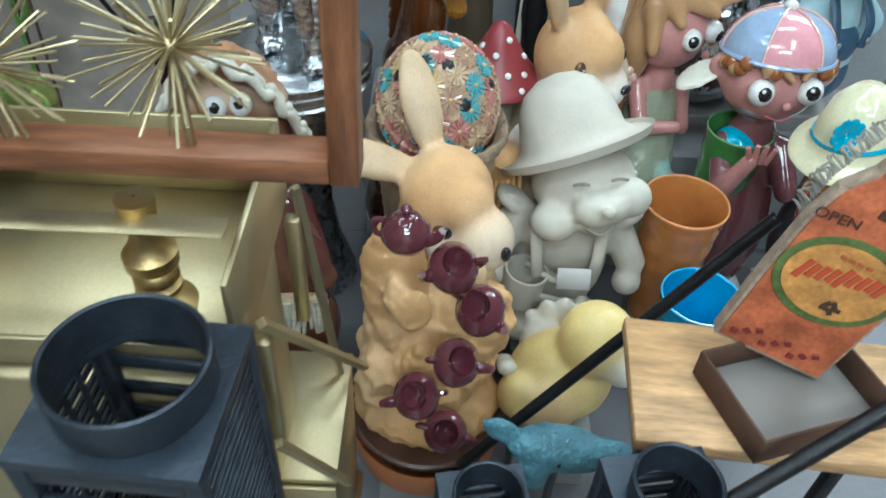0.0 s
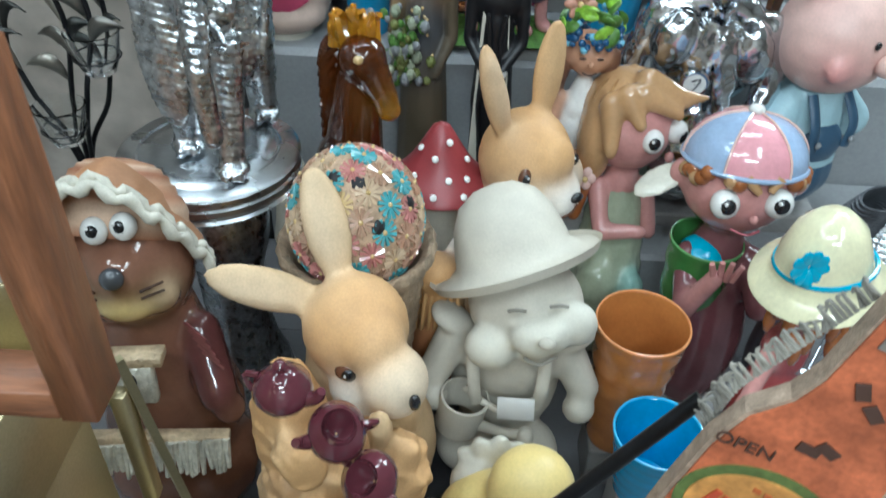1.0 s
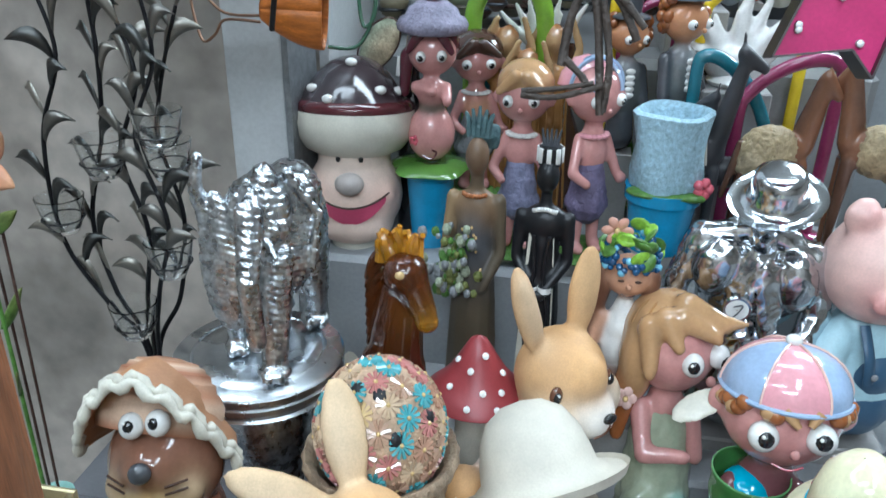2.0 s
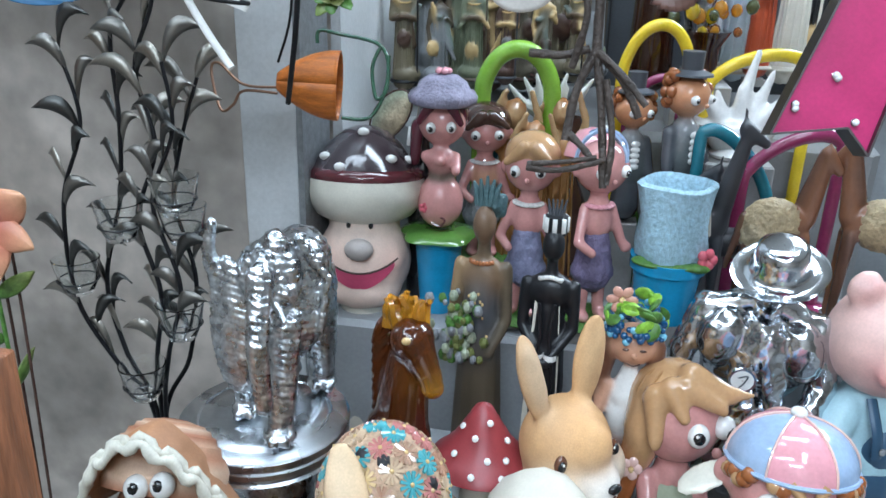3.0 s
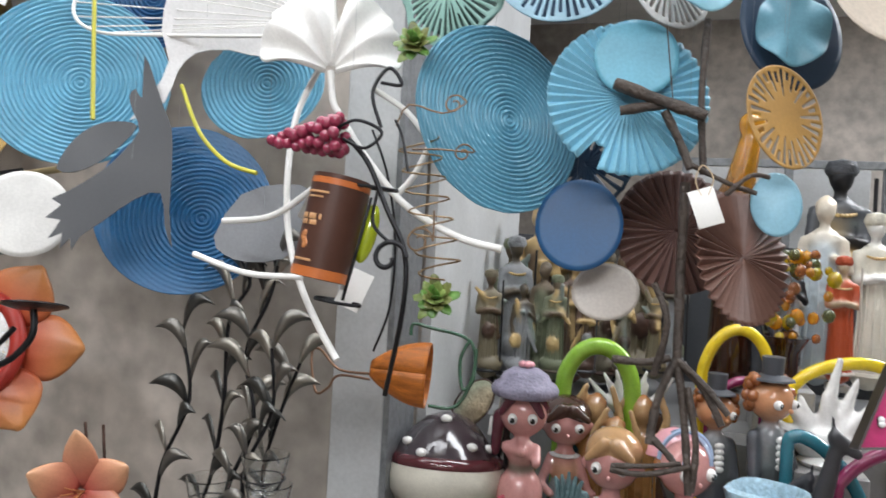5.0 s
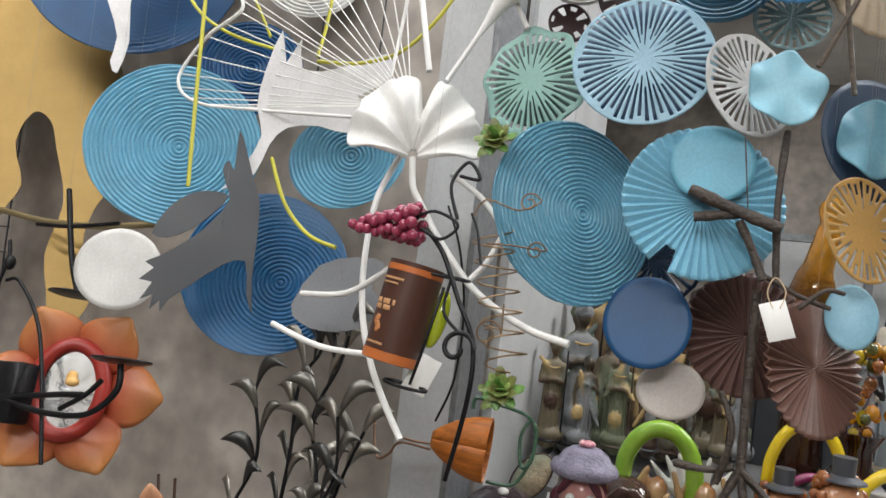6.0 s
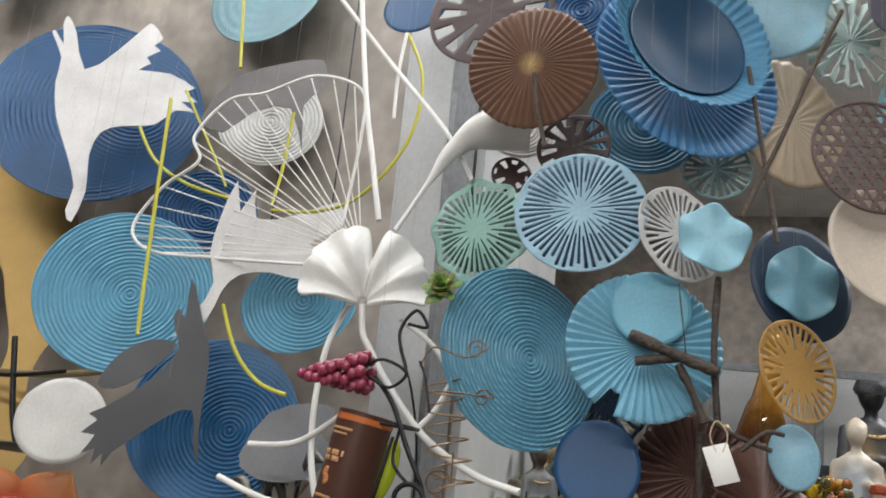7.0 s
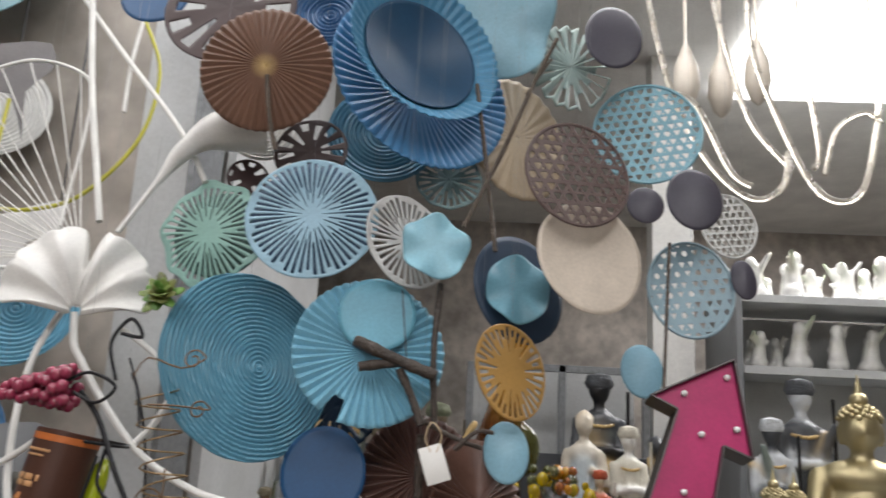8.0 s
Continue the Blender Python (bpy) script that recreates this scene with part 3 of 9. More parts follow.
def girl_bangs():
    s = Shape(0.01)
    s.blob([("e", (0, 0, 39), (6.6, 6.2, 6.2), "pink"), ("l", (0, 0.3, 34), 2.4, (0, 0.2, 30), 2.9, "pink"), ("l", (4, 0, 30.4), 1.5, (5.2, -2, 24), 1.3, "pink"), ("l", (-3.8, -1, 30), 1.7, (-3.0, -5, 25), 1.4, "pink"), ("l", (-3, -5.2, 25), 1.4, (1.8, -5.6, 25.5), 1.1, "pink"), ("e", (2.5, -6, 25.6), (1.6, 1, 1.1), "pink")], 0.42, "glaze", 4)
    s.blob([("l", (0, 0.7, 30), 3.2, (0, 0.8, 26), 4.6, "sage"), ("l", (0, 1, 27), 4.6, (0, 1, 16), 6.2, "sage"), ("e", (0, 1, 10), (7, 6, 9), "sage"), ("e", (-2, -4, 15), (4, 3, 5), "sage"), ("e", (3, -4, 14), (3, 3, 5), "mint")], 0.5, "glaze", 2, dent=0.35, freq=0.5)
    s.blob([("e", (-0.8, 1.6, 40.4), (7.0, 6.4, 6.2), "hair"), ("e", (-5, 0, 37), (3.0, 4.6, 6.4), "hair"), ("l", (1, -2, 45.2), 2.2, (6.4, -3.6, 43.8), 1.3, "hair"), ("l", (6, -3.4, 44), 1.3, (9.4, -3.6, 44.2), 0.5, "hair"), ("l", (0, -4.2, 44.4), 1.8, (5.4, -5.6, 42.4), 0.9, "hair"), ("l", (-2, -4.4, 44), 1.9, (0, -6.4, 41), 1.0, "hair"),
            ("l", (-4, -3.8, 42.5), 2.0, (-3.6, -5.9, 37), 1.1, "hair"), ("l", (-6, -1, 34), 2.2, (-7, -1.5, 26), 1.2, "ginger")], 0.42, "glaze", 4)
    for k in range(12):
        a = radians(-150 + 22 * k)
        s.tube(curve([(-0.6, 1.6, 46.65), (-0.8 + 4.9 * math.cos(a), 1.6 + 4.5 * math.sin(a), 44.75), (-0.8 + 6.65 * math.cos(a), 1.6 + 6.05 * math.sin(a), 42.3)]), [0.15, 0.22, 0.15], (0.36, 0.2, 0.085), "glaze", 6)
    s.eye((2.3, -5.6, 38.7), 1.65, (0.0, -1, 0.05))
    s.eye((6.2, -3.2, 39.4), 1.65, (0.7, -0.8, -0.3))
    s.ell((5.2, -5.4, 36.6), 0.75, "pink", "glaze")
    for k in range(5):
        a = k * 1.2566
        s.ell((-6.4 + 1.0 * math.cos(a), -3.6, 32.2 + 1.0 * math.sin(a)), (0.75, 0.3, 0.75), "blush", "glaze", n=8)
    s.ell((-6.4, -4, 32.2), 0.45, "goldc", "glaze", n=8)
    for k in range(6):
        s.ell((-5 + k * 2, -5.6 + 0.3 * abs(k - 2.5), 11 + (k % 2) * 4), (0.9, 0.4, 0.9), "sage", "glaze", n=8)
    return figurine(s, "girl_figurine", "glazed pink girl figurine with blond fringe and sage dress", "figurine", pose(0.356, 1.225, TABLE, -9, 0, 0) @ Matrix.Diagonal((0.95, 0.95, 0.972, 1)))


girl_bangs()


def boy_cap():
    s = Shape(0.01)
    s.blob([("e", (0, 0, 34.5), (7.0, 6.5, 6.2), "pink"), ("l", (0, 0.5, 29), 2.4, (0, 1, 24), 4.4, "mauve"), ("e", (0, 1, 13), (6.2, 5.4, 13), "mauve"), ("l", (-4, -1, 24.5), 2, (-4.4, -6, 20), 1.7, "mauve"), ("l", (-4.4, -6.2, 20), 1.4, (-2.4, -8.4, 25.5), 1.2, "pink"), ("l", (4, -1, 24.5), 2, (5, -5, 20), 1.7, "mauve"),
            ("e", (-7, 0, 35), (1.6, 1.2, 1.9), "pink"), ("e", (7, 0, 35), (1.6, 1.2, 1.9), "pink")], 0.42, "glaze", 4)
    for k in range(4):
        s.tube([(-2.6 + k * 0.7, -8.6, 25.5), (-3.4 + k * 1.2, -9.2, 28.2 - 0.3 * abs(k - 1.5))], [0.5, 0.35], "pink", "glaze", 6)
    for k in range(6):
        col = ("cappink", "capblue")[k % 2]
        th = np.linspace(0, math.pi / 2 * 1.02, 10)
        ph = np.linspace(-math.pi / 2 - math.pi / 6 + k * math.pi / 3, -math.pi / 2 + math.pi / 6 + k * math.pi / 3, 9)
        V = [(7.35 * math.sin(a) * math.cos(b), 7.0 * math.sin(a) * math.sin(b), 37.4 + 5.6 * math.cos(a)) for a in th for b in ph]
        s.add(V, grid_faces(10, 9, False, False), col, "glaze")
        s.tube([(7.45 * math.sin(a) * math.cos(ph[0]), 7.1 * math.sin(a) * math.sin(ph[0]), 37.4 + 5.7 * math.cos(a)) for a in th], 0.16, "blush", "glaze", 5)
    s.tube([(7.4 * math.cos(a), 7.05 * math.sin(a), 37.3) for a in np.linspace(0, 2 * math.pi, 40, endpoint=False)], 0.3, "capblue", "glaze", 6, True)
    s.ell((0, 0, 43.2), (1.0, 1.0, 0.7), "white", "glaze")
    s.blob([ear((-6, 1, 35.5), (-12.5, 0, 31.5), 2.2, 0.5, "ivory", (0, -0.4, 1)), ("e", (-6.5, 0, 35.6), 1, "ivory")], 0.35, "glaze", 2)
    rnd = random.Random(3)
    for k in range(26):
        a = radians(-165 + k * 6)
        if 5 < k < 20 and k not in (9, 10):
            continue
        s.ell((7.1 * math.cos(a), 6.6 * math.sin(a), 36.6 + rnd.uniform(-0.8, 0.3)), (1.1, 0.9, 1.0), "ginger" if k % 3 else "hair", "glaze", (0, rnd.uniform(-40, 40), 0), 8)
    for a, b in (((-1, -6.2, 37.4), (0.6, -7.0, 35.8)), ((2.6, -6.0, 37.4), (1.8, -6.8, 36))):
        s.tube([a, b], [0.9, 0.4], "hair", "glaze")
    s.eye((-2.7, -5.9, 33.8), 1.75, (0.05, -1, 0.15))
    s.eye((3.4, -5.7, 34.4), 1.75, (0.0, -1, 0.15))
    s.ell((0.8, -6.7, 32.5), 0.6, "pink", "glaze", n=8)
    s.tube(curve([(-1.4, -6.2, 30.9), (0.4, -6.5, 30.5), (2, -6.2, 31)]), 0.12, "rose", "glaze", 5)
    return figurine(s, "boy_figurine", "glazed pink boy figurine in a pink and blue cap", "figurine", pose(0.474, 1.095, TABLE, -10, 0, -4) @ Matrix.Diagonal((1.06, 1.06, 1.0, 1)))


boy_cap()


def girl_sunhat():
    s = Shape(0.01)
    s.blob([("e", (0, 0, 33), (5.6, 5.2, 5.2), "pink"), ("l", (0, 0.5, 28), 2, (0, 1, 24), 3.6, "red"), ("e", (0, 1, 12), (5.4, 5, 12), "red"), ("l", (-3, -1, 24), 1.6, (-5.5, -4, 20), 1.2, "pink"), ("e", (-5.8, -4.6, 19.5), (1.7, 1.2, 1.3), "pink")], 0.42, "glaze", 4)
    s.lathe([(0.1, 8.4), (2.4, 8), (4.4, 6.4), (5.6, 4), (6, 2), (6.8, 1.2), (8.6, 0.6), (8.8, 0.2), (8.4, 0), (6, 0.6), (0.1, 1)], (0.72, 0.68, 0.45), "glaze", 36, (0, 0, 34), (6, -10, 0))
    rnd = random.Random(8)
    for k in range(9):
        a = k * 0.7
        s.blob([ear((-4.4, -4.6, 38), (-4.4 + 2.6 * math.cos(a), -5.4, 38 + 2.2 * math.sin(a)), 0.9, 0.35, (0.02, 0.36, 0.55), (0, -1, 0))], 0.25, "glaze", 1)
    s.tube([(6.1 * math.cos(a), 6.1 * math.sin(a), 36.4 - 0.17 * 6.1 * math.cos(a) * -1) for a in np.linspace(0, 2 * math.pi, 40, endpoint=False)], 0.35, (0.02, 0.36, 0.55), "glaze", 6, True)
    s.eye((-0.8, -4.9, 32.2), 1.5, (0, -1, 0.2))
    s.eye((3.2, -4.0, 32.4), 1.5, (0.3, -1, -0.3))
    for k in range(14):
        a = radians(-160 + 10 * k)
        s.ell((5.6 * math.cos(a), 5.2 * math.sin(a), 30 + 2.5 * math.sin(k)), (0.9, 0.9, 2), "ginger", "glaze", n=8)
    return figurine(s, "girl_figurine", "glazed girl figurine in a pale yellow sun hat", "figurine", pose(0.495, 0.905, TABLE, -4, 0, 0) @ Matrix.Diagonal((0.78, 0.78, 0.95, 1)))


girl_sunhat()


def mole():
    s = Shape(0.01)
    s.blob([("e", (0, 0, 36), (6.6, 6.2, 6.6), "mole"), ("e", (0, -4.2, 37.2), (3.6, 3.0, 3.0), "mole"), ("e", (0.2, -4.8, 34.4), (3.4, 2.6, 1.8), "chick"), ("e", (-3, -4, 35), (2.6, 2.2, 2.2), "straw"), ("e", (3, -4, 35), (2.6, 2.2, 2.2), "straw"), ("l", (0, 1, 31), 5.4, (1, 2, 16), 8.8, "mole"), ("e", (1, 2, 9), (10, 8.6, 9), "mole"),
            ("l", (6, -1, 28), 2.6, (8, -5, 23), 2.4, (0.11, 0.035, 0.035)), ("l", (-5, -1, 28), 2.6, (-7, -5, 23), 2.4, (0.11, 0.035, 0.035)), ("e", (9, -5, 21), (2, 2, 2), "mole")], 0.45, "glaze", 4, 1.4)
    s.ell((0, -7.4, 38.4), (1.25, 1.1, 1.1), "slate", "glaze")
    for x in (-1, 1):
        for k in range(2):
            s.tube([(x * 2.2, -6.7, 36.6 - 0.8 * k), (x * 4.4, -5.6, 37 - 0.9 * k)], 0.14, "choco", "glaze", 5)
    s.eye((-1.5, -5.0, 42.2), 1.35, (0.1, -1, 0.4), 0.55)
    s.eye((1.4, -5.0, 42.6), 1.35, (-0.1, -1, 0.4), 0.55)
    pr = [(0.1, 6.0), (1.6, 5.95)]
    for k in range(6):
        pr += [(2.6 + 0.92 * k, 5.7 - 0.15 * k * k), (3.2 + 0.92 * k, 5.62 - 0.16 * k * k)]
    pr = [(a * 0.83, b * 0.8) for a, b in pr + [(8.6, 0.2), (8.7, -2), (8.2, -3.5)]]
    bands = [((0.36, 0.15, 0.08), (0.5, 0.29, 0.18), (0.42, 0.2, 0.11), (0.58, 0.4, 0.28))[(k // 2) % 4] for k in range(len(pr))]
    s.lathe(pr, np.repeat(np.array(bands), 44, axis=0), "matte", 44, (-1.0, 2.0, 41.4), (-24, 6, 0), sq=(1.0, 0.95))
    arch = curve([(-9.8, -0.5, 36.6), (-8.2, -3.6, 40), (-5.2, -6.2, 44.8), (-0.8, -7.0, 47.4), (3.8, -6.0, 44.6), (6.6, -3.4, 40.2), (8.4, -0.4, 36)], 9)
    brim = []
    for i, q in enumerate(arch):
        w = 0.35 * math.sin(1.15 * i)
        for f in (0, 0.33, 0.66, 1):
            brim.append((q[0] * (1 - 0.3 * f) + 0.7 * f, q[1] + 5.2 * f + w * (1 - f) * 0.6, q[2] + 0.9 * math.sin(2.2 * f) + w * (1 - f)))
    s.add(brim, grid_faces(len(arch), 4, False, False), "straw2", "matte")
    s.tube([brim[4 * i] for i in range(len(arch))], [0.55 + 0.16 * math.sin(1.7 * i) for i in range(len(arch))], "ivory", "matte", 9)
    s.tube([tuple(np.array(brim[4 * i]) + np.array((0, 0.7, 0.45))) for i in range(len(arch))], [0.5 + 0.2 * math.sin(2.3 * i + 1) for i in range(len(arch))], "ivory", "matte", 8)
    for k in range(5):
        s.tube([(5.2 + 0.4 * k, -3.6 - 0.2 * k, 31 - k * 0.8), (7.6 + 0.4 * k, -5 - 0.1 * k, 29.5 - k * 0.8)], 0.22, (0.16, 0.05, 0.05), "glaze", 5)
    s.box((-1, -8.2, 30.2), (9.6, 2.6, 1.0), "straw", "rough")
    s.box((-1, -9, 27.6), (7.6, 1.4, 4.4), "ivory", "rough", bev=0.2)
    for x in (-3, 0.6):
        s.ell((x, -9.8, 28.4), (0.5, 0.4, 0.8), "black", n=8)
    s.box((1, -9, 20.6), (17, 1.6, 1.2), "straw", "rough", (0, 3, 0))
    rnd = random.Random(2)
    for k in range(46):
        x = -7.4 + k * 0.37
        s.tube([(x, -9.4 - rnd.random() * 0.6, 20.6), (x + rnd.uniform(-0.4, 0.4), -10.2 - rnd.random() * 0.5, 17 + rnd.uniform(-0.7, 0.7))], [0.42, 0.25], "ivory", "rough", 5)
    return figurine(s, "mole_figurine", "brown glazed mole figurine in a frilled straw hat", "figurine", pose(-0.228, 0.862, TABLE, -9, 0, 8))


mole()


def elephant():
    s = Shape(0.01)
    g = "chrome"
    s.blob([("e", (3.6, 3.0, 15.6), (6.0, 8.6, 7.4), g, (0, 0, -20)), ("e", (4.6, 4, 19.6), (4.6, 6.0, 4.6), g), ("e", (1.2, -5.0, 20.8), (4.4, 4.0, 4.8), g), ("e", (-1.8, -3.6, 18.5), (2.6, 2.8, 4.4), g), ("e", (2.4, -2.4, 13.5), (5.6, 4.6, 5.4), g), ("e", (2.2, -5.2, 24.6), (1.9, 2.2, 2.2), g), ("e", (0.8, -7.4, 22.6), (1.5, 1.6, 2.4), g), ("e", (3.4, -7.6, 19.4), (1.7, 1.5, 1.7), g),
            ear((4.6, -3.4, 25.2), (7.4, -4.4, 12.4), 3.3, 0.7, g, (0.6, -1, 0)), ("l", (5.2, -4.2, 25.0), 0.6, (8.8, -3.8, 19.8), 0.6, g), ("l", (8.8, -3.8, 19.8), 0.6, (7.6, -4.8, 13.0), 0.5, g),
            ear((-4.4, -4.6, 23.6), (-3.8, -7.4, 5.8), 3.2, 1.0, g, (-0.4, -1, 0)), ("l", (-5.8, -4.2, 20), 1.2, (-6.6, -4.4, 24), 0.95, g), ("l", (-6.6, -4.4, 24), 0.95, (-5.8, -4.6, 27.4), 0.7, g),
            ("l", (0.4, -8.8, 22.0), 1.9, (0.1, -13.0, 15), 1.5, g), ("l", (0.1, -13.0, 15), 1.5, (0.5, -12.8, 7.0), 1.25, g), ("l", (2.4, -8.6, 18.4), 0.7, (3.4, -10.6, 16.8), 0.35, g),
            ("l", (3.0, -5.4, 14), 2.5, (2.0, -9.0, 1.4), 1.8, g), ("e", (2.0, -9.8, 1.0), (2.4, 2.4, 1.1), g), ("l", (-2.8, -1.6, 12), 2.3, (-3.4, -1.8, 1.4), 1.8, g), ("e", (-3.5, -2.4, 1.0), (2.3, 2.3, 1.1), g),
            ("l", (7.0, 5.2, 12), 2.9, (7.2, 5.0, 1.4), 2.0, g), ("e", (7.2, 4.4, 1.0), (2.4, 2.3, 1.1), g), ("l", (2.0, 9.0, 12), 2.6, (1.6, 9.4, 1.4), 1.9, g), ("e", (1.6, 9.0, 1.0), (2.3, 2.3, 1.1), g),
            ("e", (1.0, -11.6, 0.8), (0.7, 0.7, 0.8), g), ("e", (2.9, -11.6, 0.8), (0.7, 0.7, 0.8), g), ("e", (-4.4, -4.3, 0.8), (0.7, 0.7, 0.8), g), ("e", (-2.6, -4.4, 0.8), (0.7, 0.7, 0.8), g), ("e", (6.2, 2.4, 0.8), (0.7, 0.7, 0.8), g), ("e", (8.2, 2.4, 0.8), (0.7, 0.7, 0.8), g)], 0.24, "chrome", 2, dent=0.24, freq=0.7, ribs=0.32)
    figurine(s, "elephant_figurine", "chrome-plated elephant figurine with ringed trunk, on a silver stand", "figurine", pose(-0.204, 1.15, 1.084, 0, 0, 17) @ Matrix.Diagonal((0.94, 0.94, 0.94, 1)))
    e = empty("round_stand", "silver round pedestal with a stepped rim and patterned foot", "pedestal", pose(-0.207, 1.13, TABLE) @ Matrix.Diagonal((1, 1, (1.084 - TABLE) / (1.061 - TABLE), 1)))
    t = Shape(0.01)
    t.lathe([(0.1, 40), (5.5, 40), (8.6, 40), (8.8, 39.8), (9.1, 40), (9.4, 39.8), (11.2, 39.8), (11.7, 39.4), (11.7, 38.9), (11.3, 38.7), (11.3, 38.2), (11.6, 38), (11.6, 37.3), (11.1, 37), (11, 36.5), (11.4, 36.2), (10.6, 35.6), (6, 35.2), (0.1, 35)], "chrome", "plated", 56)
    t.obj("plate", e, "round silver plate with stepped rim")
    f = Shape(0.01)
    f.lathe([(5.2, 35), (6.2, 33), (6.6, 30), (6.0, 26), (4.8, 22), (4.6, 14), (5.6, 8), (7.4, 3), (8, 0.4), (8, 0)], "chrome", "chrome", 40, wave=lambda a, z: 1 + 0.025 * math.cos(16 * a + z))
    f.obj("foot", e, "embossed silver foot")


elephant()


def glass_horse():
    s = Shape(0.01)
    s.blob([("e", (0, 2, 8), (9, 8, 9), "ambd"), ("e", (-1, 0, 22), (7, 6.5, 15), "ambd"), ("e", (-1, -1, 37), (5, 5, 5.6), "ambd"), ("l", (-0.6, -1, 38), 4.2, (0.6, -0.5, 52), 2.8, "ambc"), ("e", (1, -1.5, 53), (3.2, 3.4, 3.0), "ambc"), ("l", (1.6, -2, 52.5), 2.5, (3.8, -4.6, 48.4), 1.7, "ambc"), ("e", (4, -5, 47.4), (1.7, 1.6, 1.5), "ambl"),
            ("l", (-5, -3, 32), 2.6, (-6, -6, 18), 2, "ambd"), ("l", (4, -3, 32), 2.6, (5, -6, 18), 2, "ambd")], 0.42, "amber", 4, 2)
    rnd = random.Random(5)
    for k in range(15):
        x = -2.4 + k * 0.36
        s.tube(curve([(x, -0.5 + rnd.uniform(-1, 1), 54), (x + rnd.uniform(-0.5, 0.4), rnd.uniform(-1.5, 0.6), 57), (x + rnd.uniform(-1.4, 0.8), rnd.uniform(-1.5, 0.5), 59 - 0.12 * abs(k - 7))], 3), [0.8, 0.4], "ambl", "amber", 5)
    for k in range(12):
        s.tube(curve([(-2.2, 1, 55 - k * 1.5), (-3.6, 0.8, 53.6 - k * 1.5), (-4.4, 0.6, 51 - k * 1.5)], 3), [0.8, 0.4], "ambc", "amber", 5)
    s.ell((0.4, -4.4, 54), (0.7, 0.5, 0.6), "goldc", "glaze", n=8)
    return figurine(s, "horse_figurine", "dark amber glass horse with a golden mane and muzzle", "figurine", pose(-0.022, 1.19, TABLE, 0, 0, 10))


glass_horse()


def mushroom_man():
    s = Shape(0.01)
    s.blob([("e", (0, 0, 57.5), (9, 8.2, 8.8), (0.76, 0.6, 0.5)), ("e", (0, -0.6, 65), (6.8, 6.4, 5), (0.76, 0.64, 0.54)), ("e", (-5.2, -4, 58), (2.8, 2.6, 2.4), (0.8, 0.48, 0.38)), ("e", (5.2, -4, 58), (2.8, 2.6, 2.4), (0.8, 0.48, 0.38)), ("e", (0, -1, 52), (7.4, 6.8, 4), (0.76, 0.58, 0.48))], 0.6, "satin", 4, 3)
    s.lathe([(4.6, 49.5), (4.4, 48), (4.6, 30), (5.6, 10), (6.8, 0), (0.1, 0)], "ivory", "satin", 28)
    s.lathe([(6, 64.6), (8.8, 66), (10.6, 68.4), (11.2, 70.8), (10.8, 73), (5, 73.4)], "ivory", "satin", 36)
    s.lathe([(10.3, 72.2), (10.9, 73), (10.7, 74.2), (9.4, 75)], (0.09, 0.02, 0.025), "glaze", 36)
    s.lathe([(10, 74.4), (8.8, 76.2), (6.4, 79.2), (4, 81.2), (2, 82), (0.1, 82.2)], (0.05, 0.035, 0.04), "glaze", 36)
    for a, r, z in ((-88, 4.2, 81.2), (-50, 8.4, 76.8), (-140, 8.4, 76.8), (-20, 8.6, 76.4), (-110, 9.4, 75.4)):
        s.ell((r * math.cos(radians(a)), r * math.sin(radians(a)), z), (1.1, 0.9, 0.8), "white", "glaze", n=10)
    s.ell((0.2, -8.7, 60.8), (2.6, 2.2, 2.0), (0.42, 0.37, 0.34), "satin", n=18)
    for x in (-2, 2):
        s.ell((x, -6.75, 64.8), (0.45, 0.4, 0.6), "black", "glaze", n=8)
        s.tube(curve([(x - 1, -6.4, 66), (x, -6.5, 66.6), (x + 1, -6.3, 66.1)]), 0.12, "choco", n=5)
    V = []
    for t in np.linspace(0, 1, 15):
        a = radians(-138 + 96 * t)
        lo = 58.6 - 5.6 * math.sin(math.pi * t) ** 0.8
        hi = 58.8 - 2.5 * math.sin(math.pi * t)
        for z in (lo, hi):
            k = math.sqrt(max(0.02, 1 - ((z - 57.5) / 9) ** 2)) * 1.03
            V.append((9 * k * math.cos(a), 8.25 * k * math.sin(a), z))
    s.add(V, grid_faces(15, 2, False, False), (0.55, 0.08, 0.16), "satin")
    s.tube([V[2 * i + 1] for i in range(15)], 0.2, "choco", n=5)
    return figurine(s, "mushroom_figurine", "smiling cream mushroom man with a dark spotted cap", "figurine", pose(-0.17, 1.47, TABLE, -8, 0, 8))


mushroom_man()


def pot(name, x, y, z, r, h, col, label, inner=None, ribs=0):
    e = empty(name, label, "flower pot", pose(x, y, z))
    s = Shape(0.01)
    out = [(r * 0.62, 0)] + [(r * (0.64 + 0.34 * k / 24) * (1 + ribs * math.sin(k * 1.57)), h * k / 24) for k in range(1, 24)] + [(r, h * 0.985), (r * 0.985, h), (r * 0.94, h * 0.985), (r * 0.9, h * 0.8), (r * 0.62, h * 0.15), (0.1, h * 0.12)]
    s.lathe(out, col, "glaze", 40)
    s.obj("body", e)
    t = Shape(0.01)
    t.tube([(r * 0.97 * math.cos(a), r * 0.97 * math.sin(a), h) for a in np.linspace(0, 2 * math.pi, 48, endpoint=False)], r * 0.028, tuple(min(0.85, k * 1.5 + 0.06) for k in C[col]), "glaze", 6, True)
    t.obj("rim", e, "rim in a paler tint of the pot colour")
    if inner:
        u = Shape(0.01)
        u.ell((0, 0, h * 0.9), (r * 0.7, r * 0.7, r * 0.5), inner, "glaze", n=20)
        u.obj("ball", e, "bright blue ball lying in the pot")
    return e


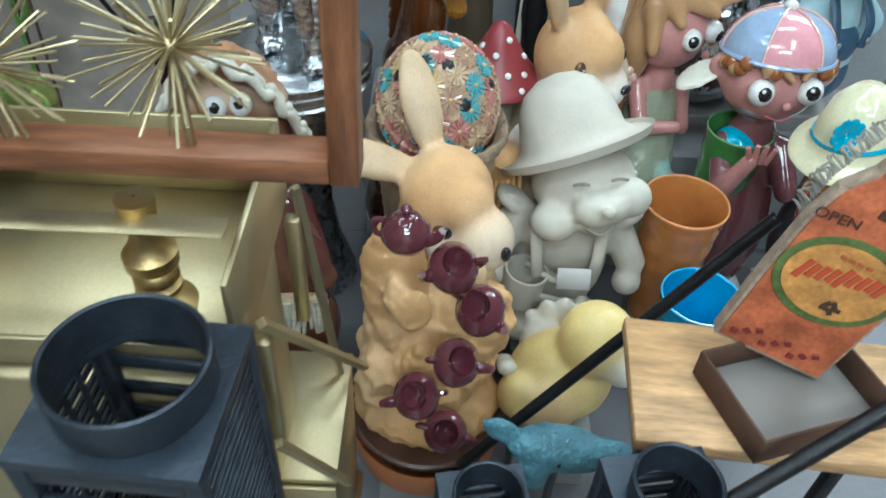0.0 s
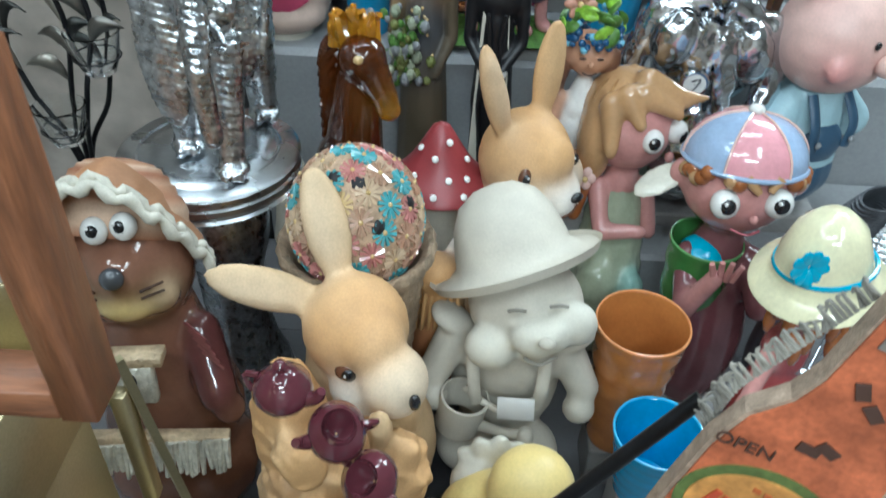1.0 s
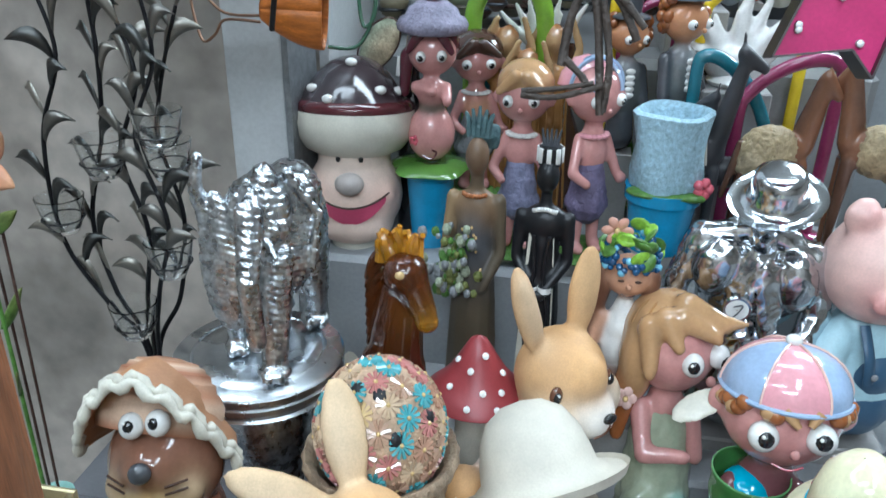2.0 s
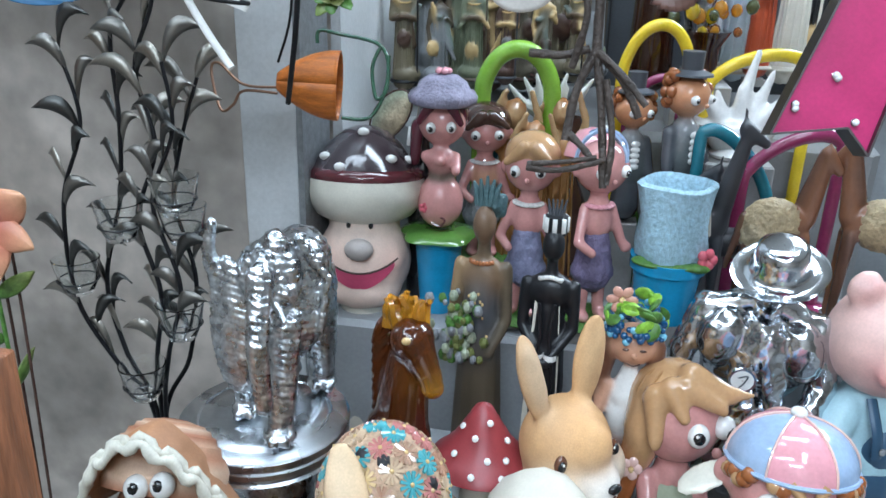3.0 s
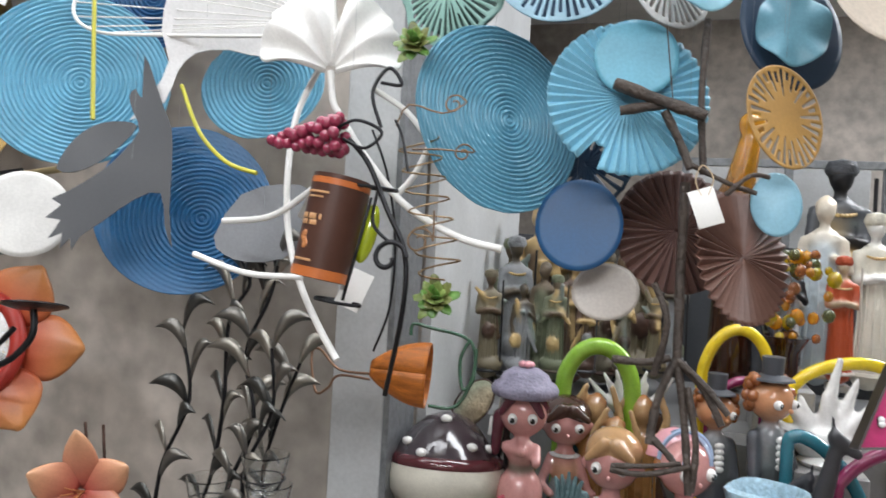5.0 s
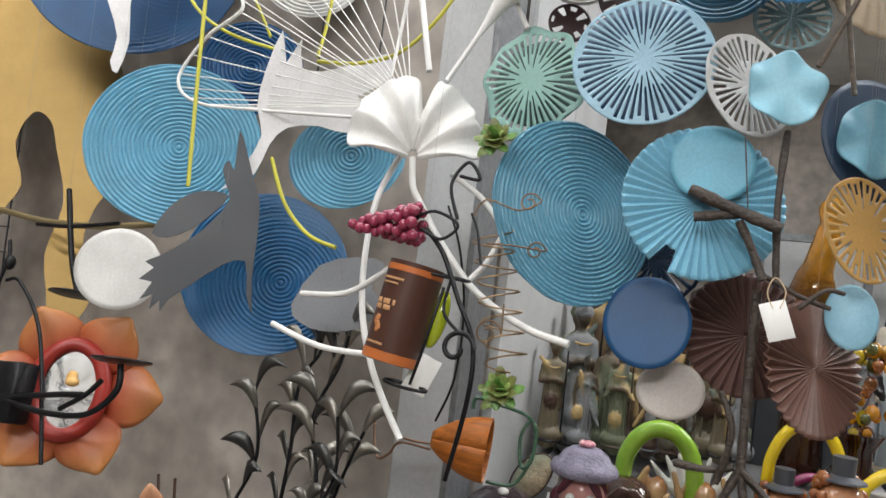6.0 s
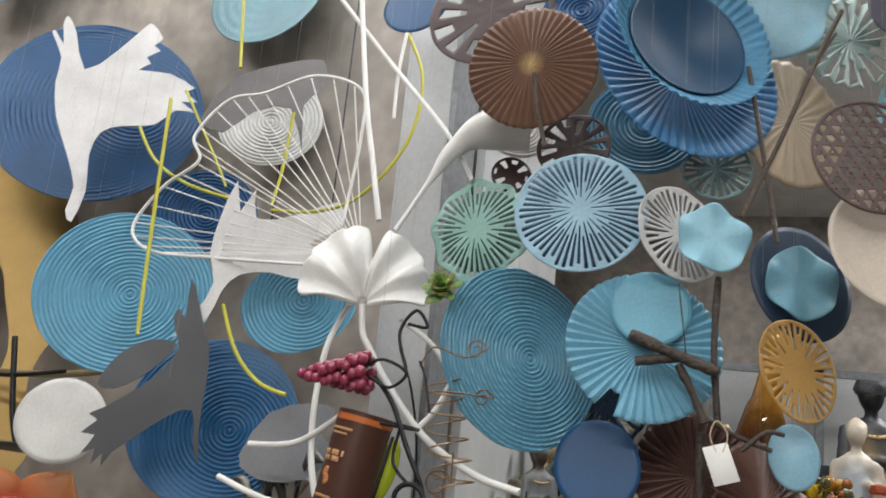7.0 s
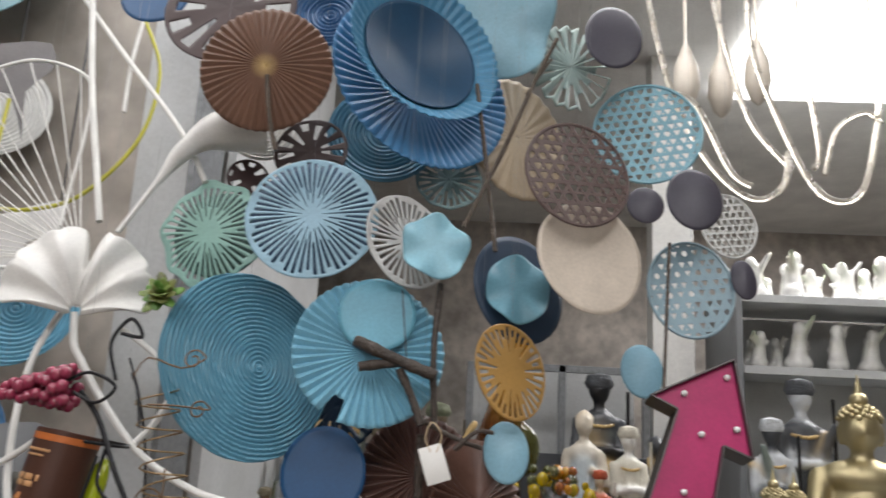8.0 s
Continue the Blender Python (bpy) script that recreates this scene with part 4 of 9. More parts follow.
C["potorange"], C["potblue"], C["potgreen"] = (0.5, 0.19, 0.05), (0.02, 0.3, 0.58), (0.06, 0.2, 0.05)
pot("flower_pot", 0.339, 1.045, TABLE, 6.1, 20, "potorange", "orange-brown glazed pot, empty, with ribbed sides", None, 0.02)
pot("flower_pot", 0.35, 0.945, TABLE, 5.6, 10.5, "potblue", "bright blue glazed empty pot", None, 0.015)
pot("flower_pot", 0.44, 1.165, TABLE, 5.0, 25.5, "potgreen", "green ribbed glazed pot with a blue ball in it", (0.02, 0.4, 0.6), 0.03)


def chick():
    s = Shape(0.01)
    s.blob([("e", (0, 0, 6), (7, 6, 6), "chick"), ("e", (3.4, -0.5, 13), (4.9, 4.8, 4.6), "chick"), ("e", (-5.4, -3.5, 6), (3.2, 3, 3.4), "chick"), ("e", (-2, -4.6, 5), (4, 3, 4.4), "buff"), ("e", (6.4, -4.4, 11.6), (2.2, 1.6, 2.2), "white")], 0.45, "satin", 4, 1.6)
    s.eye((7.4, -4.2, 11.2), 0.9, (0.5, -1, 0))
    for k in range(3):
        s.ell((-7.4, -2 + k * 1.4, 9 - k), (1.3, 1, 1.0), "ivory", "satin", n=10)
    figurine(s, "chick_figurine", "pale yellow ceramic chick beside the stone hare", "figurine", pose(0.158, 0.83, TABLE))
    h = Shape(0.01)
    pr = [("e", (0, 0, 5), (4.4, 4.2, 5.2), "stonegrey"), ("e", (-2, -2, 9), (2.8, 2.6, 2.6), "stonegrey")]
    for k in range(5):
        a = radians(150 - 32 * k)
        pr.append(ear((0.6, 0, 8.5), (0.6 + 5.4 * math.cos(a), 0.5, 8.5 + 5.6 * math.sin(a)), 1.5, 1.2, "ivory"))
    h.blob(pr, 0.36, "stone", 2)
    h.ell((-3.6, -3.6, 10), (0.5, 0.4, 0.7), "black", "glaze", n=8)
    figurine(h, "bird_figurine", "off-white stone bird with a fanned crest", "figurine", pose(0.148, 0.895, TABLE))


chick()


def teapot_fountain():
    e = empty("teapot_fountain", "tan rock table fountain with a cascade of purple clay teapots", "fountain", pose(0.0, 0.76, TABLE + 0.035))
    s = Shape(0.01)
    rnd = random.Random(11)
    pr = [("e", (0, 1, 3), (9.6, 7.6, 5.5), "tan"), ("e", (-1.5, 2.5, 12), (7.2, 5.2, 11), "buff"), ("e", (-4.4, 2.5, 22), (4, 3.6, 9.5), "fawn"), ("e", (3.4, 1.5, 13), (5.2, 4.4, 10), "tan"), ("e", (6.6, 1, 18), (3.2, 3, 6), "fawn"), ("e", (-5.5, -1, 9), (3.4, 3.4, 7), "buff"), ("e", (0.6, -2.4, 8), (4.2, 3, 7), "tan")]
    for k in range(26):
        a = rnd.uniform(math.pi, 2 * math.pi)
        z = rnd.uniform(2, 26)
        rr = 6.2 - z * 0.06
        pr.append(("e", (rr * math.cos(a), 1.5 + 5 * math.sin(a), z), (rnd.uniform(1, 2.2), rnd.uniform(1, 2), rnd.uniform(1.6, 3.6)), rnd.choice(["buff", "tan", "fawn", (0.34, 0.19, 0.09)])))
    s.blob(pr, 0.4, "matte", 2, 2.5, dent=0.9, freq=0.45)
    s.obj("rock", e, "tan moulded resin rock", at=Matrix.Diagonal((1.0, 1.0, 0.9, 1)))
    b = Shape(0.01)
    b.lathe([(4, 0.1), (8.0, 0.6), (9.4, 1.6), (9.9, 2.8), (9.5, 3), (8.6, 2), (0.1, 1.4)], "choco", "satin", 40)
    b.obj("tray", e, "dark round water tray")
    c = Shape(0.01)
    c.lathe([(9.6, 0.6), (9.8, 0), (9.4, -3.4), (0.1, -3.5)], "terracotta", "satin", 40)
    c.obj("base", e, "terracotta-coloured base ring")
    spots = [(-0.029, 0.730, 1.010), (0.018, 0.710, 0.987), (0.048, 0.690, 0.954), (0.027, 0.680, 0.891), (-0.012, 0.670, 0.849), (0.022, 0.680, 0.778)]
    for i, p in enumerate(spots):
        t = Shape(0.01)
        t.lathe([(1.2, -1.5), (2.0, -1.1), (2.55, -0.1), (2.4, 0.9), (1.7, 1.5), (1.5, 1.7), (1.4, 1.5), (1.3, 0.6), (0.1, -0.6)], "purple", "glaze", 24)
        sd = (1, -1, 1)[i % 3] if i else 1
        t.tube(curve([(2.0 * sd, -0.6, -0.2), (3.0 * sd, -0.9, 0.4), (3.5 * sd, -1.1, 1.3)]), [0.75, 0.4], "purple", "glaze", 8)
        t.tube(curve([(-2.0 * sd, 0.4, 1.1), (-3.2 * sd, 0.6, 0.9), (-3.0 * sd, 0.6, -0.4), (-2.1 * sd, 0.4, -0.7)]), 0.3, "purple", "glaze", 6)
        tp = t.obj("teapot", e, "purple clay teapot" + ("" if i == 0 else " with no lid"), at=pose(p[0], p[1] - 0.76 - 0.005, p[2] - TABLE - 0.035, (0, 28, 38, 40, 40, 44)[i], (0, 8, -6, 10, -8, 0)[i], (0, 12, -30, 20, -10, 0)[i]))
        if i == 0:
            l = Shape(0.01)
            l.lathe([(1.6, 1.55), (1.2, 2.0), (0.4, 2.2), (0.35, 2.5), (0.6, 2.8), (0.4, 3.1), (0.05, 3.2)], "purple", "glaze", 20)
            l.obj("lid", tp)
    return e


teapot_fountain()


def african_pair():
    s = Shape(0.01)
    z = 0
    s.blob([("l", (0, 0, 0), 5.5, (0, 0, 8), 5, "bronze"), ("l", (0, 0, 8), 5, (0, 0, 20), 4.2, "bronze"), ("l", (0, 0, 20), 4.0, (0, 0, 30), 3.2, "slate"), ("e", (0, 0, 31.5), (4.4, 2.8, 3.4), (0.24, 0.15, 0.08)), ("l", (0, 0, 34), 1.4, (0, 0, 38), 1.2, "bronze"), ("e", (0, -0.4, 39.6), (2.2, 2.5, 2.9), (0.16, 0.1, 0.06)), ("l", (4.4, 0, 33), 1.3, (5.2, -1, 25), 1.1, "bronze"), ("l", (5.2, -1, 25), 1.1, (2.6, -3.6, 20), 1.0, "bronze"), ("l", (-4.4, 0, 33), 1.3, (-5.4, -1, 25), 1.1, (0.28, 0.19, 0.1)), ("l", (-5.4, -1, 25), 1.1, (-3, -3.6, 20), 1.0, "bronze")], 0.4, "satin", 3, 1.5)
    s.lathe([(2.2, 41.2), (2.5, 41.8), (2.6, 44), (2.2, 44.6), (0.1, 44.8)], (0.08, 0.14, 0.15), "rough", 20, (0, 0.6, -1.5), (-8, 0, 0))
    for k in range(5):
        s.tube(curve([(-1.6 + 0.8 * k, 0, 42.4), (-2 + k, 0, 44.8), (-2.6 + 1.3 * k, 0.2, 46.8 - abs(k - 2) * 0.5)]), [0.7, 0.25], (0.08, 0.14, 0.15), "rough", 6)
    rnd = random.Random(9)
    for k in range(14):
        s.ell((rnd.uniform(-2.4, 2.4), -3.1, rnd.uniform(22, 30)), 0.32, "goldc", "glaze", n=6)
    for k in range(90):
        s.ell((rnd.gauss(-3.4, 2.2), -5 + rnd.gauss(0, 0.9), rnd.uniform(19, 29)), rnd.uniform(0.5, 1.1), ("green", "olive", "grey", "sage")[k % 4], "rough", n=6)
    for k in range(9):
        a = radians(-150 + 15 * k)
        s.ell((2.4 * math.cos(a), 2.2 * math.sin(a) - 0.6, 34.2), 0.4, "terracotta", "glaze", n=6)
    figurine(s, "lady_statuette", "bronzed lady statuette with a teal turban and leafy basket", "statuette", pose(0.07, 1.36, RISER, 0, 0, -6) @ Matrix.Diagonal((0.84, 0.84, 1.06, 1)))
    t = Shape(0.01)
    t.blob([("l", (0, 0, 0), 3.6, (0, 0, 14), 3.6, "black"), ("l", (0, 0, 14), 3.8, (0, 0, 28), 2.8, "black"), ("e", (0, 0, 31), (4.3, 2.6, 3.2), "black"), ("l", (0, 0, 33), 1.1, (0, 0, 37), 1.0, "black"), ("e", (0, -0.5, 38.8), (2.0, 2.3, 2.7), "black"), ("l", (-4.2, 0, 32), 1.2, (-4.6, -0.8, 25), 1.0, "black"), ("l", (-4.6, -0.8, 25), 1.0, (-0.6, -4.4, 20), 0.9, "black"), ("l", (4.2, 0, 32), 1.2, (4.6, -0.8, 25), 1.0, "black"), ("l", (4.6, -0.8, 25), 1.0, (0.6, -4.4, 20), 0.9, "black")], 0.36, "satin", 3)
    t.sheet([(-2.4, 30), (2.0, 30), (2.6, 20), (3.2, 4), (-3.4, 4), (-2.8, 20)], 0.5, "ivory", "satin", pose(0, -3.1, 0, -3))
    for x0 in (-1.4, 1.4):
        t.tube(curve([(x0, -3.5, 30), (x0 * 0.6, -3.7, 24), (x0 * 1.5, -3.7, 16), (x0, -3.6, 8)]), 0.35, "black", "satin", 6)
    for k in range(13):
        a = radians(-170 + 13.3 * k)
        t.ell((2.0 * math.cos(a), 2.0 * math.sin(a) - 0.5, 33.6 + 0.9 * math.cos(a * 2) * -0.5), 0.42, "white", "glaze", n=6)
    t.lathe([(1.8, 40.2), (2.1, 40.8), (2.0, 43.2), (0.1, 43.6)], "black", "matte", 16, (0, 0.7, 0))
    for k in range(8):
        a = k * math.pi / 4
        t.box((2.0 * math.cos(a), 0.7 + 2.0 * math.sin(a), 42), (0.6, 0.8, 2.3), "white", "matte", (0, 0, math.degrees(a)))
    for k in range(5):
        t.tube([(-1 + 0.5 * k, 0, 43.4), (-1.6 + 0.8 * k, 0, 46)], [0.4, 0.15], "slate", "matte", 5)
    for x in (-1, 1):
        t.lathe([(1.2, 0), (1.2, 1)], "white", "satin", 12, (x * 1.2, -3.8, 20.6))
    figurine(t, "lady_statuette", "slim black lady statuette in a white striped dress", "statuette", pose(0.176, 1.36, RISER, 0, 0, -4) @ Matrix.Diagonal((0.88, 0.88, 0.99, 1)))


african_pair()


def grape_fairy():
    s = Shape(0.01)
    s.blob([("e", (0, 0, 24.6), (3.4, 3.2, 3.2), "skin"), ("l", (0, 0.3, 20), 1.4, (0, 0.5, 16), 2.8, "white"), ("e", (0, 0.4, 13), (3.2, 2.8, 4), "white"), ("e", (0, 0.5, 5), (3.6, 3.4, 6), "brown"), ("l", (-3, 0, 17.5), 1.0, (-4.6, -1.6, 12), 0.9, "skin"), ("l", (3, 0, 17.5), 1.0, (4.2, -2, 12), 0.9, "skin"), ("l", (-3.2, 1, 24), 1.6, (-4.4, 0.6, 15), 1.0, "brown"), ("l", (3.2, 1, 24), 1.6, (4.4, 0.6, 15), 1.0, "brown")], 0.34, "satin", 3)
    rnd = random.Random(6)
    for k in range(90):
        a, h = rnd.uniform(0, 6.28), rnd.uniform(0, 1)
        r = 4.1 * math.sqrt(1 - 0.75 * h * h)
        s.ell((r * math.cos(a), r * 0.9 * math.sin(a), 26.4 + 4.6 * h), rnd.uniform(0.45, 0.65), "royal" if k % 4 else "sky", "glaze", n=8)
    for k in range(22):
        a, h = rnd.uniform(0, 6.28), rnd.uniform(0.2, 1)
        r = 4.2 * math.sqrt(1 - 0.8 * h * h)
        s.ell((r * math.cos(a), r * 0.9 * math.sin(a), 27 + 5 * h), (1.5, 0.4, 1.1), "green" if k % 2 else "lime", "leaf", (rnd.uniform(-60, 60), rnd.uniform(-60, 60), math.degrees(a) + 90), 8)
    for k in range(6):
        a = k * 1.047
        s.ell((-2.4 + 1.3 * math.cos(a), -1.6, 32 + 1.3 * math.sin(a)), (0.95, 0.3, 0.7), (0.6, 0.32, 0.24), "satin", (0, -math.degrees(a), 0), 8)
    s.ell((-2.4, -2, 32), 0.5, "goldc", n=8)
    for x in (-1.2, 1.2):
        s.ell((x, -3.05, 25), (0.5, 0.2, 0.22), "choco", "glaze", n=8)
    s.ell((0, -3.3, 24.2), 0.45, "skin", "satin", n=8)
    s.tube(curve([(-1, -3.0, 22.9), (0, -3.2, 22.6), (1, -3.0, 22.9)]), 0.1, "choco", n=5)
    for k in range(10):
        s.ell((2.8 + rnd.uniform(-0.8, 0.8), -2.6, 12 + rnd.uniform(-2, 2)), 0.5, "royal", "glaze", n=6)
    return figurine(s, "fairy_figurine", "small girl figurine crowned with blue grapes and leaves", "figurine", pose(0.297, 1.29, RISER))


grape_fairy()


def silver_gentleman():
    s = Shape(0.01)
    g = "chrome"
    s.blob([("l", (0, 0, 3), 7, (0, 0, 13), 5.6, g), ("e", (0, 0, 20), (7.6, 4.4, 8), g), ("l", (-7.2, 0, 28.2), 1.9, (-2, 0, 29.2), 2.0, g), ("l", (7.6, 0, 26.6), 1.9, (2.4, 0, 28.8), 2.0, g), ("e", (-5.0, -2.6, 24), (3.6, 2.4, 4.8), g, (0, 8, 12)), ("e", (5.4, -2.4, 22.8), (3.4, 2.4, 4.8), g, (0, -8, -12)),
            ("l", (-7.8, 0, 27.6), 2.2, (-10.6, -1, 19), 2.1, g), ("l", (-10.6, -1, 19), 2.1, (-12.4, -4.5, 14.6), 1.9, g), ("l", (-12.4, -4.5, 14.6), 1.6, (-7.6, -6, 12.6), 1.4, g), ("l", (8.2, 0, 26), 2.2, (9.8, -1, 17), 2.2, g), ("l", (9.8, -1, 17), 2.2, (6.4, -6, 11.6), 1.8, g), ("e", (5.2, -6.8, 11), (1.7, 1.5, 1.9), g),
            ear((-0.8, -4.0, 28), (-2.6, -5.6, 14), 2.0, 0.5, g, (-0.3, -1, 0)), ear((1.6, -4.0, 27.4), (3.0, -5.6, 13.4), 2.0, 0.5, g, (0.4, -1, 0)), ("e", (0.4, -1, 28.6), (1.9, 1.8, 3), g), ("e", (0.5, -2.2, 32.2), (2.3, 2.5, 3.1), g), ("e", (0.5, -4.6, 31.8), (0.6, 0.7, 0.9), g), ("e", (0, -1, 3), (9, 7, 5), g)], 0.3, "foil", 1, dent=0.42, freq=0.26, crease=True)
    s.lathe([(0.1, 40.6), (2.4, 40.8), (3.4, 40.2), (3.7, 38.6), (3.8, 36.6), (4.3, 36), (5.8, 35.6), (6.7, 36), (6.5, 35.5), (5, 35), (0.1, 35)], g, "foil", 40, (4.4, 10.6, 2.6), (22, -6, 0), wave=lambda a, z: 1 + (0.04 * math.sin(2 * a) if z < 36.2 else 0))
    s.lathe([(1.9, 0), (2.1, 0.3), (1.9, 0.6), (1.5, 0.6)], g, "foil", 20, (-2.2, -7.2, 20), (90, 0, 0))
    s.lathe([(0.1, 0.65), (1.6, 0.6), (1.7, 0.2)], "white", "glaze", 20, (-2.2, -7.2, 20), (90, 0, 0))
    s.tube(curve([(-2.8, -8, 20.5), (-1.6, -8, 20.9), (-2.0, -8, 19.7), (-2.6, -8, 18.9)]), 0.12, "slate", n=5)
    return figurine(s, "gentleman_statuette", "mirror-chrome gentleman bust in a wide hat with a medallion", "statuette", pose(0.487, 1.36, RISER + 0.0, 0, 0, -4))


silver_gentleman()


def piglet():
    s = Shape(0.01)
    s.blob([("e", (0, 0, 24), (9.2, 8.4, 8.6), "blush"), ("e", (-5.4, 1, 32), (2.9, 1.6, 2.9), "blush"), ("e", (-5.2, -0.6, 32), (1.7, 1.0, 1.8), "pink"), ("e", (5.4, 1, 32), (2.9, 1.6, 2.9), "blush"), ("e", (-4.5, -6.4, 22), (2.6, 1.4, 2.2), (0.75, 0.32, 0.3))], 0.5, "satin", 4, 2.5)
    s.blob([("l", (0, 0.5, 15), 4.6, (0, 1, 5), 7, (0.42, 0.6, 0.66)), ("l", (-5, 0, 13.5), 2.6, (-8.2, -1, 9.5), 3.0, (0.42, 0.6, 0.66)), ("l", (-8.2, -1, 9), 2.0, (-10.4, -2, 5), 1.8, "blush"), ("l", (5, 0, 13.5), 2.6, (8.2, -1, 9.5), 3.0, (0.42, 0.6, 0.66))], 0.5, "satin", 4)
    s.blob([("l", (0, 0.4, 9), 5.4, (0, 0.8, 2), 7.2, "denim"), ("e", (0, -4, 8), (4, 2.2, 3.6), "denim")], 0.5, "satin", 3)
    for x in (-3.2, 3.2):
        s.tube(curve([(x, -5.8, 8), (x * 1.15, -5.4, 12), (x, -2.5, 16)]), 0.9, "denim", "satin", flat=0.5)
        s.ell((x, -6.6, 9.6), (0.6, 0.4, 0.6), "grey", "glaze", n=8)
    for x in (-1.5, 4):
        s.ell((x, -8.3, 26), (0.5, 0.4, 0.6), "black", "glaze", n=8)
    s.ell((1.5, -9, 23), (2.4, 1.4, 1.8), "blush", "satin")
    return figurine(s, "piglet_figurine", "pale pink piglet figurine in denim dungarees", "figurine", pose(0.662, 1.36, RISER, 0, 0, 24))


piglet()


def wire_cat():
    s = Shape(0.01)
    for k in range(26):
        t = k / 25
        c = np.array((4.6 * t - 1, 0.5 * math.sin(3 * t), 24 + 10 * t))
        r = 2.3 + 0.9 * math.sin(math.pi * t)
        s.tube([c + np.array((r * math.cos(a) * 0.9, r * math.sin(a), r * 0.35 * math.cos(a))) for a in np.linspace(0, 2 * math.pi, 20, endpoint=False)], 0.22, "slate", "iron", 5, True)
    s.blob([("e", (-1, 0, 10), (4, 4, 10), "slate"), ("l", (-1, 0, 18), 2.8, (-1, 0, 24), 2.2, "slate")], 0.5, "iron", 3)
    return figurine(s, "coil_ornament", "dark grey coiled metal ornament", "ornament", pose(0.585, 1.1, TABLE))


wire_cat()


def wire_basket():
    s = Shape(0.01)
    for k in range(14):
        z = 30 - 0.9 * k
        s.tube([(4.4 * math.cos(a), 4.4 * math.sin(a), z) for a in np.linspace(0, 2 * math.pi, 24, endpoint=False)], 0.14, "chrome", "foil", 5, True)
    for k in range(12):
        a = k * math.pi / 6
        s.tube([(4.4 * math.cos(a), 4.4 * math.sin(a), 30), (4.4 * math.cos(a), 4.4 * math.sin(a), 0)], 0.14, "chrome", "foil", 5)
    s.lathe([(4.4, 0.3), (4.4, 0), (0.1, 0)], "chrome", "foil", 24)
    return figurine(s, "wire_basket", "silver wire mesh cylinder", "basket", pose(0.65, 1.13, TABLE))


wire_basket()



# ---- figurines on the shelf behind ----
def hat_girl_planter():
    s = Shape(0.01)
    s.lathe([(3.4, 0), (4.4, 11.8), (4.7, 12), (4.7, 13.4), (3.8, 13.4), (3.6, 7), (0.1, 6)], "blue", "glaze", 32)
    s.lathe([(0.1, 14.2), (4, 14.6), (6.6, 14), (7.2, 13.4), (6.4, 13), (0.1, 13.2)], "green", "glaze", 30, wave=lambda a, z: 1 + 0.08 * math.sin(5 * a))
    s.blob([("e", (0, 0, 19), (4.3, 4.1, 4.6), "pink"), ("l", (0, 0, 22), 2.4, (0, 0, 24.5), 2.4, (0.1, 0.11, 0.08)), ("e", (0, -1, 26), (2.8, 2.2, 2.4), "pink"), ("e", (0, 0, 32), (4.3, 4, 3.8), "pink"), ("l", (-2.6, -1, 26.5), 1.1, (0.5, -3.6, 26.5), 0.9, "pink"), ("l", (2.6, -1, 26.5), 1.1, (3, -3.6, 25), 0.9, "pink")], 0.34, "glaze", 3, 0.8)
    s.blob([("e", (0, 1.2, 33), (4.7, 4, 3.9), "plum"), ("l", (-2, -3.2, 34.8), 1, (-3.6, -3.4, 32.4), 0.6, "plum"), ("l", (2, -3.2, 34.8), 1, (3.6, -3.4, 32.4), 0.6, "plum"), ("l", (-4.4, 0.4, 31), 1.3, (-4.8, 0.2, 25.5), 1, "plum")], 0.34, "glaze", 2)
    s.lathe([(0.1, 39.4), (2.6, 39.2), (4.1, 38.3), (4.7, 37.2), (5.6, 36.8), (6.1, 36.0), (5.9, 35.2), (5.2, 34.8), (4.2, 35.4), (0.1, 35.6)], (0.26, 0.24, 0.32), "rough", 36)
    for k in range(5):
        s.ell((0.9 * math.cos(k * 1.257), 0.9 * math.sin(k * 1.257), 39.9), (0.7, 0.7, 0.5), "cappink", "glaze", n=8)
    s.eye((-1.5, -3.7, 31.6), 0.9, (0, -1, -0.2))
    s.eye((2.0, -3.6, 31.8), 0.9, (0.1, -1, -0.2))
    s.tube(curve([(-1, -4.2, 16.4), (0.6, -4.4, 16), (1.4, -4.3, 17), (0.6, -4.3, 17.4)]), 0.16, "plum", "glaze", 5)
    for k in range(5):
        s.ell((-2.6 + 0.5 * math.cos(k * 1.257), -3.4, 18.6 + 0.5 * math.sin(k * 1.257)), (0.4, 0.25, 0.4), "rose", "glaze", n=6)
    return figurine(s, "girl_figurine", "pink girl figurine in a mauve hat on a blue planter", "figurine", pose(-0.022, 1.52, SHELF, 0, 0, 4) @ Matrix.Diagonal((1.0, 1.0, 1.04, 1)))


hat_girl_planter()


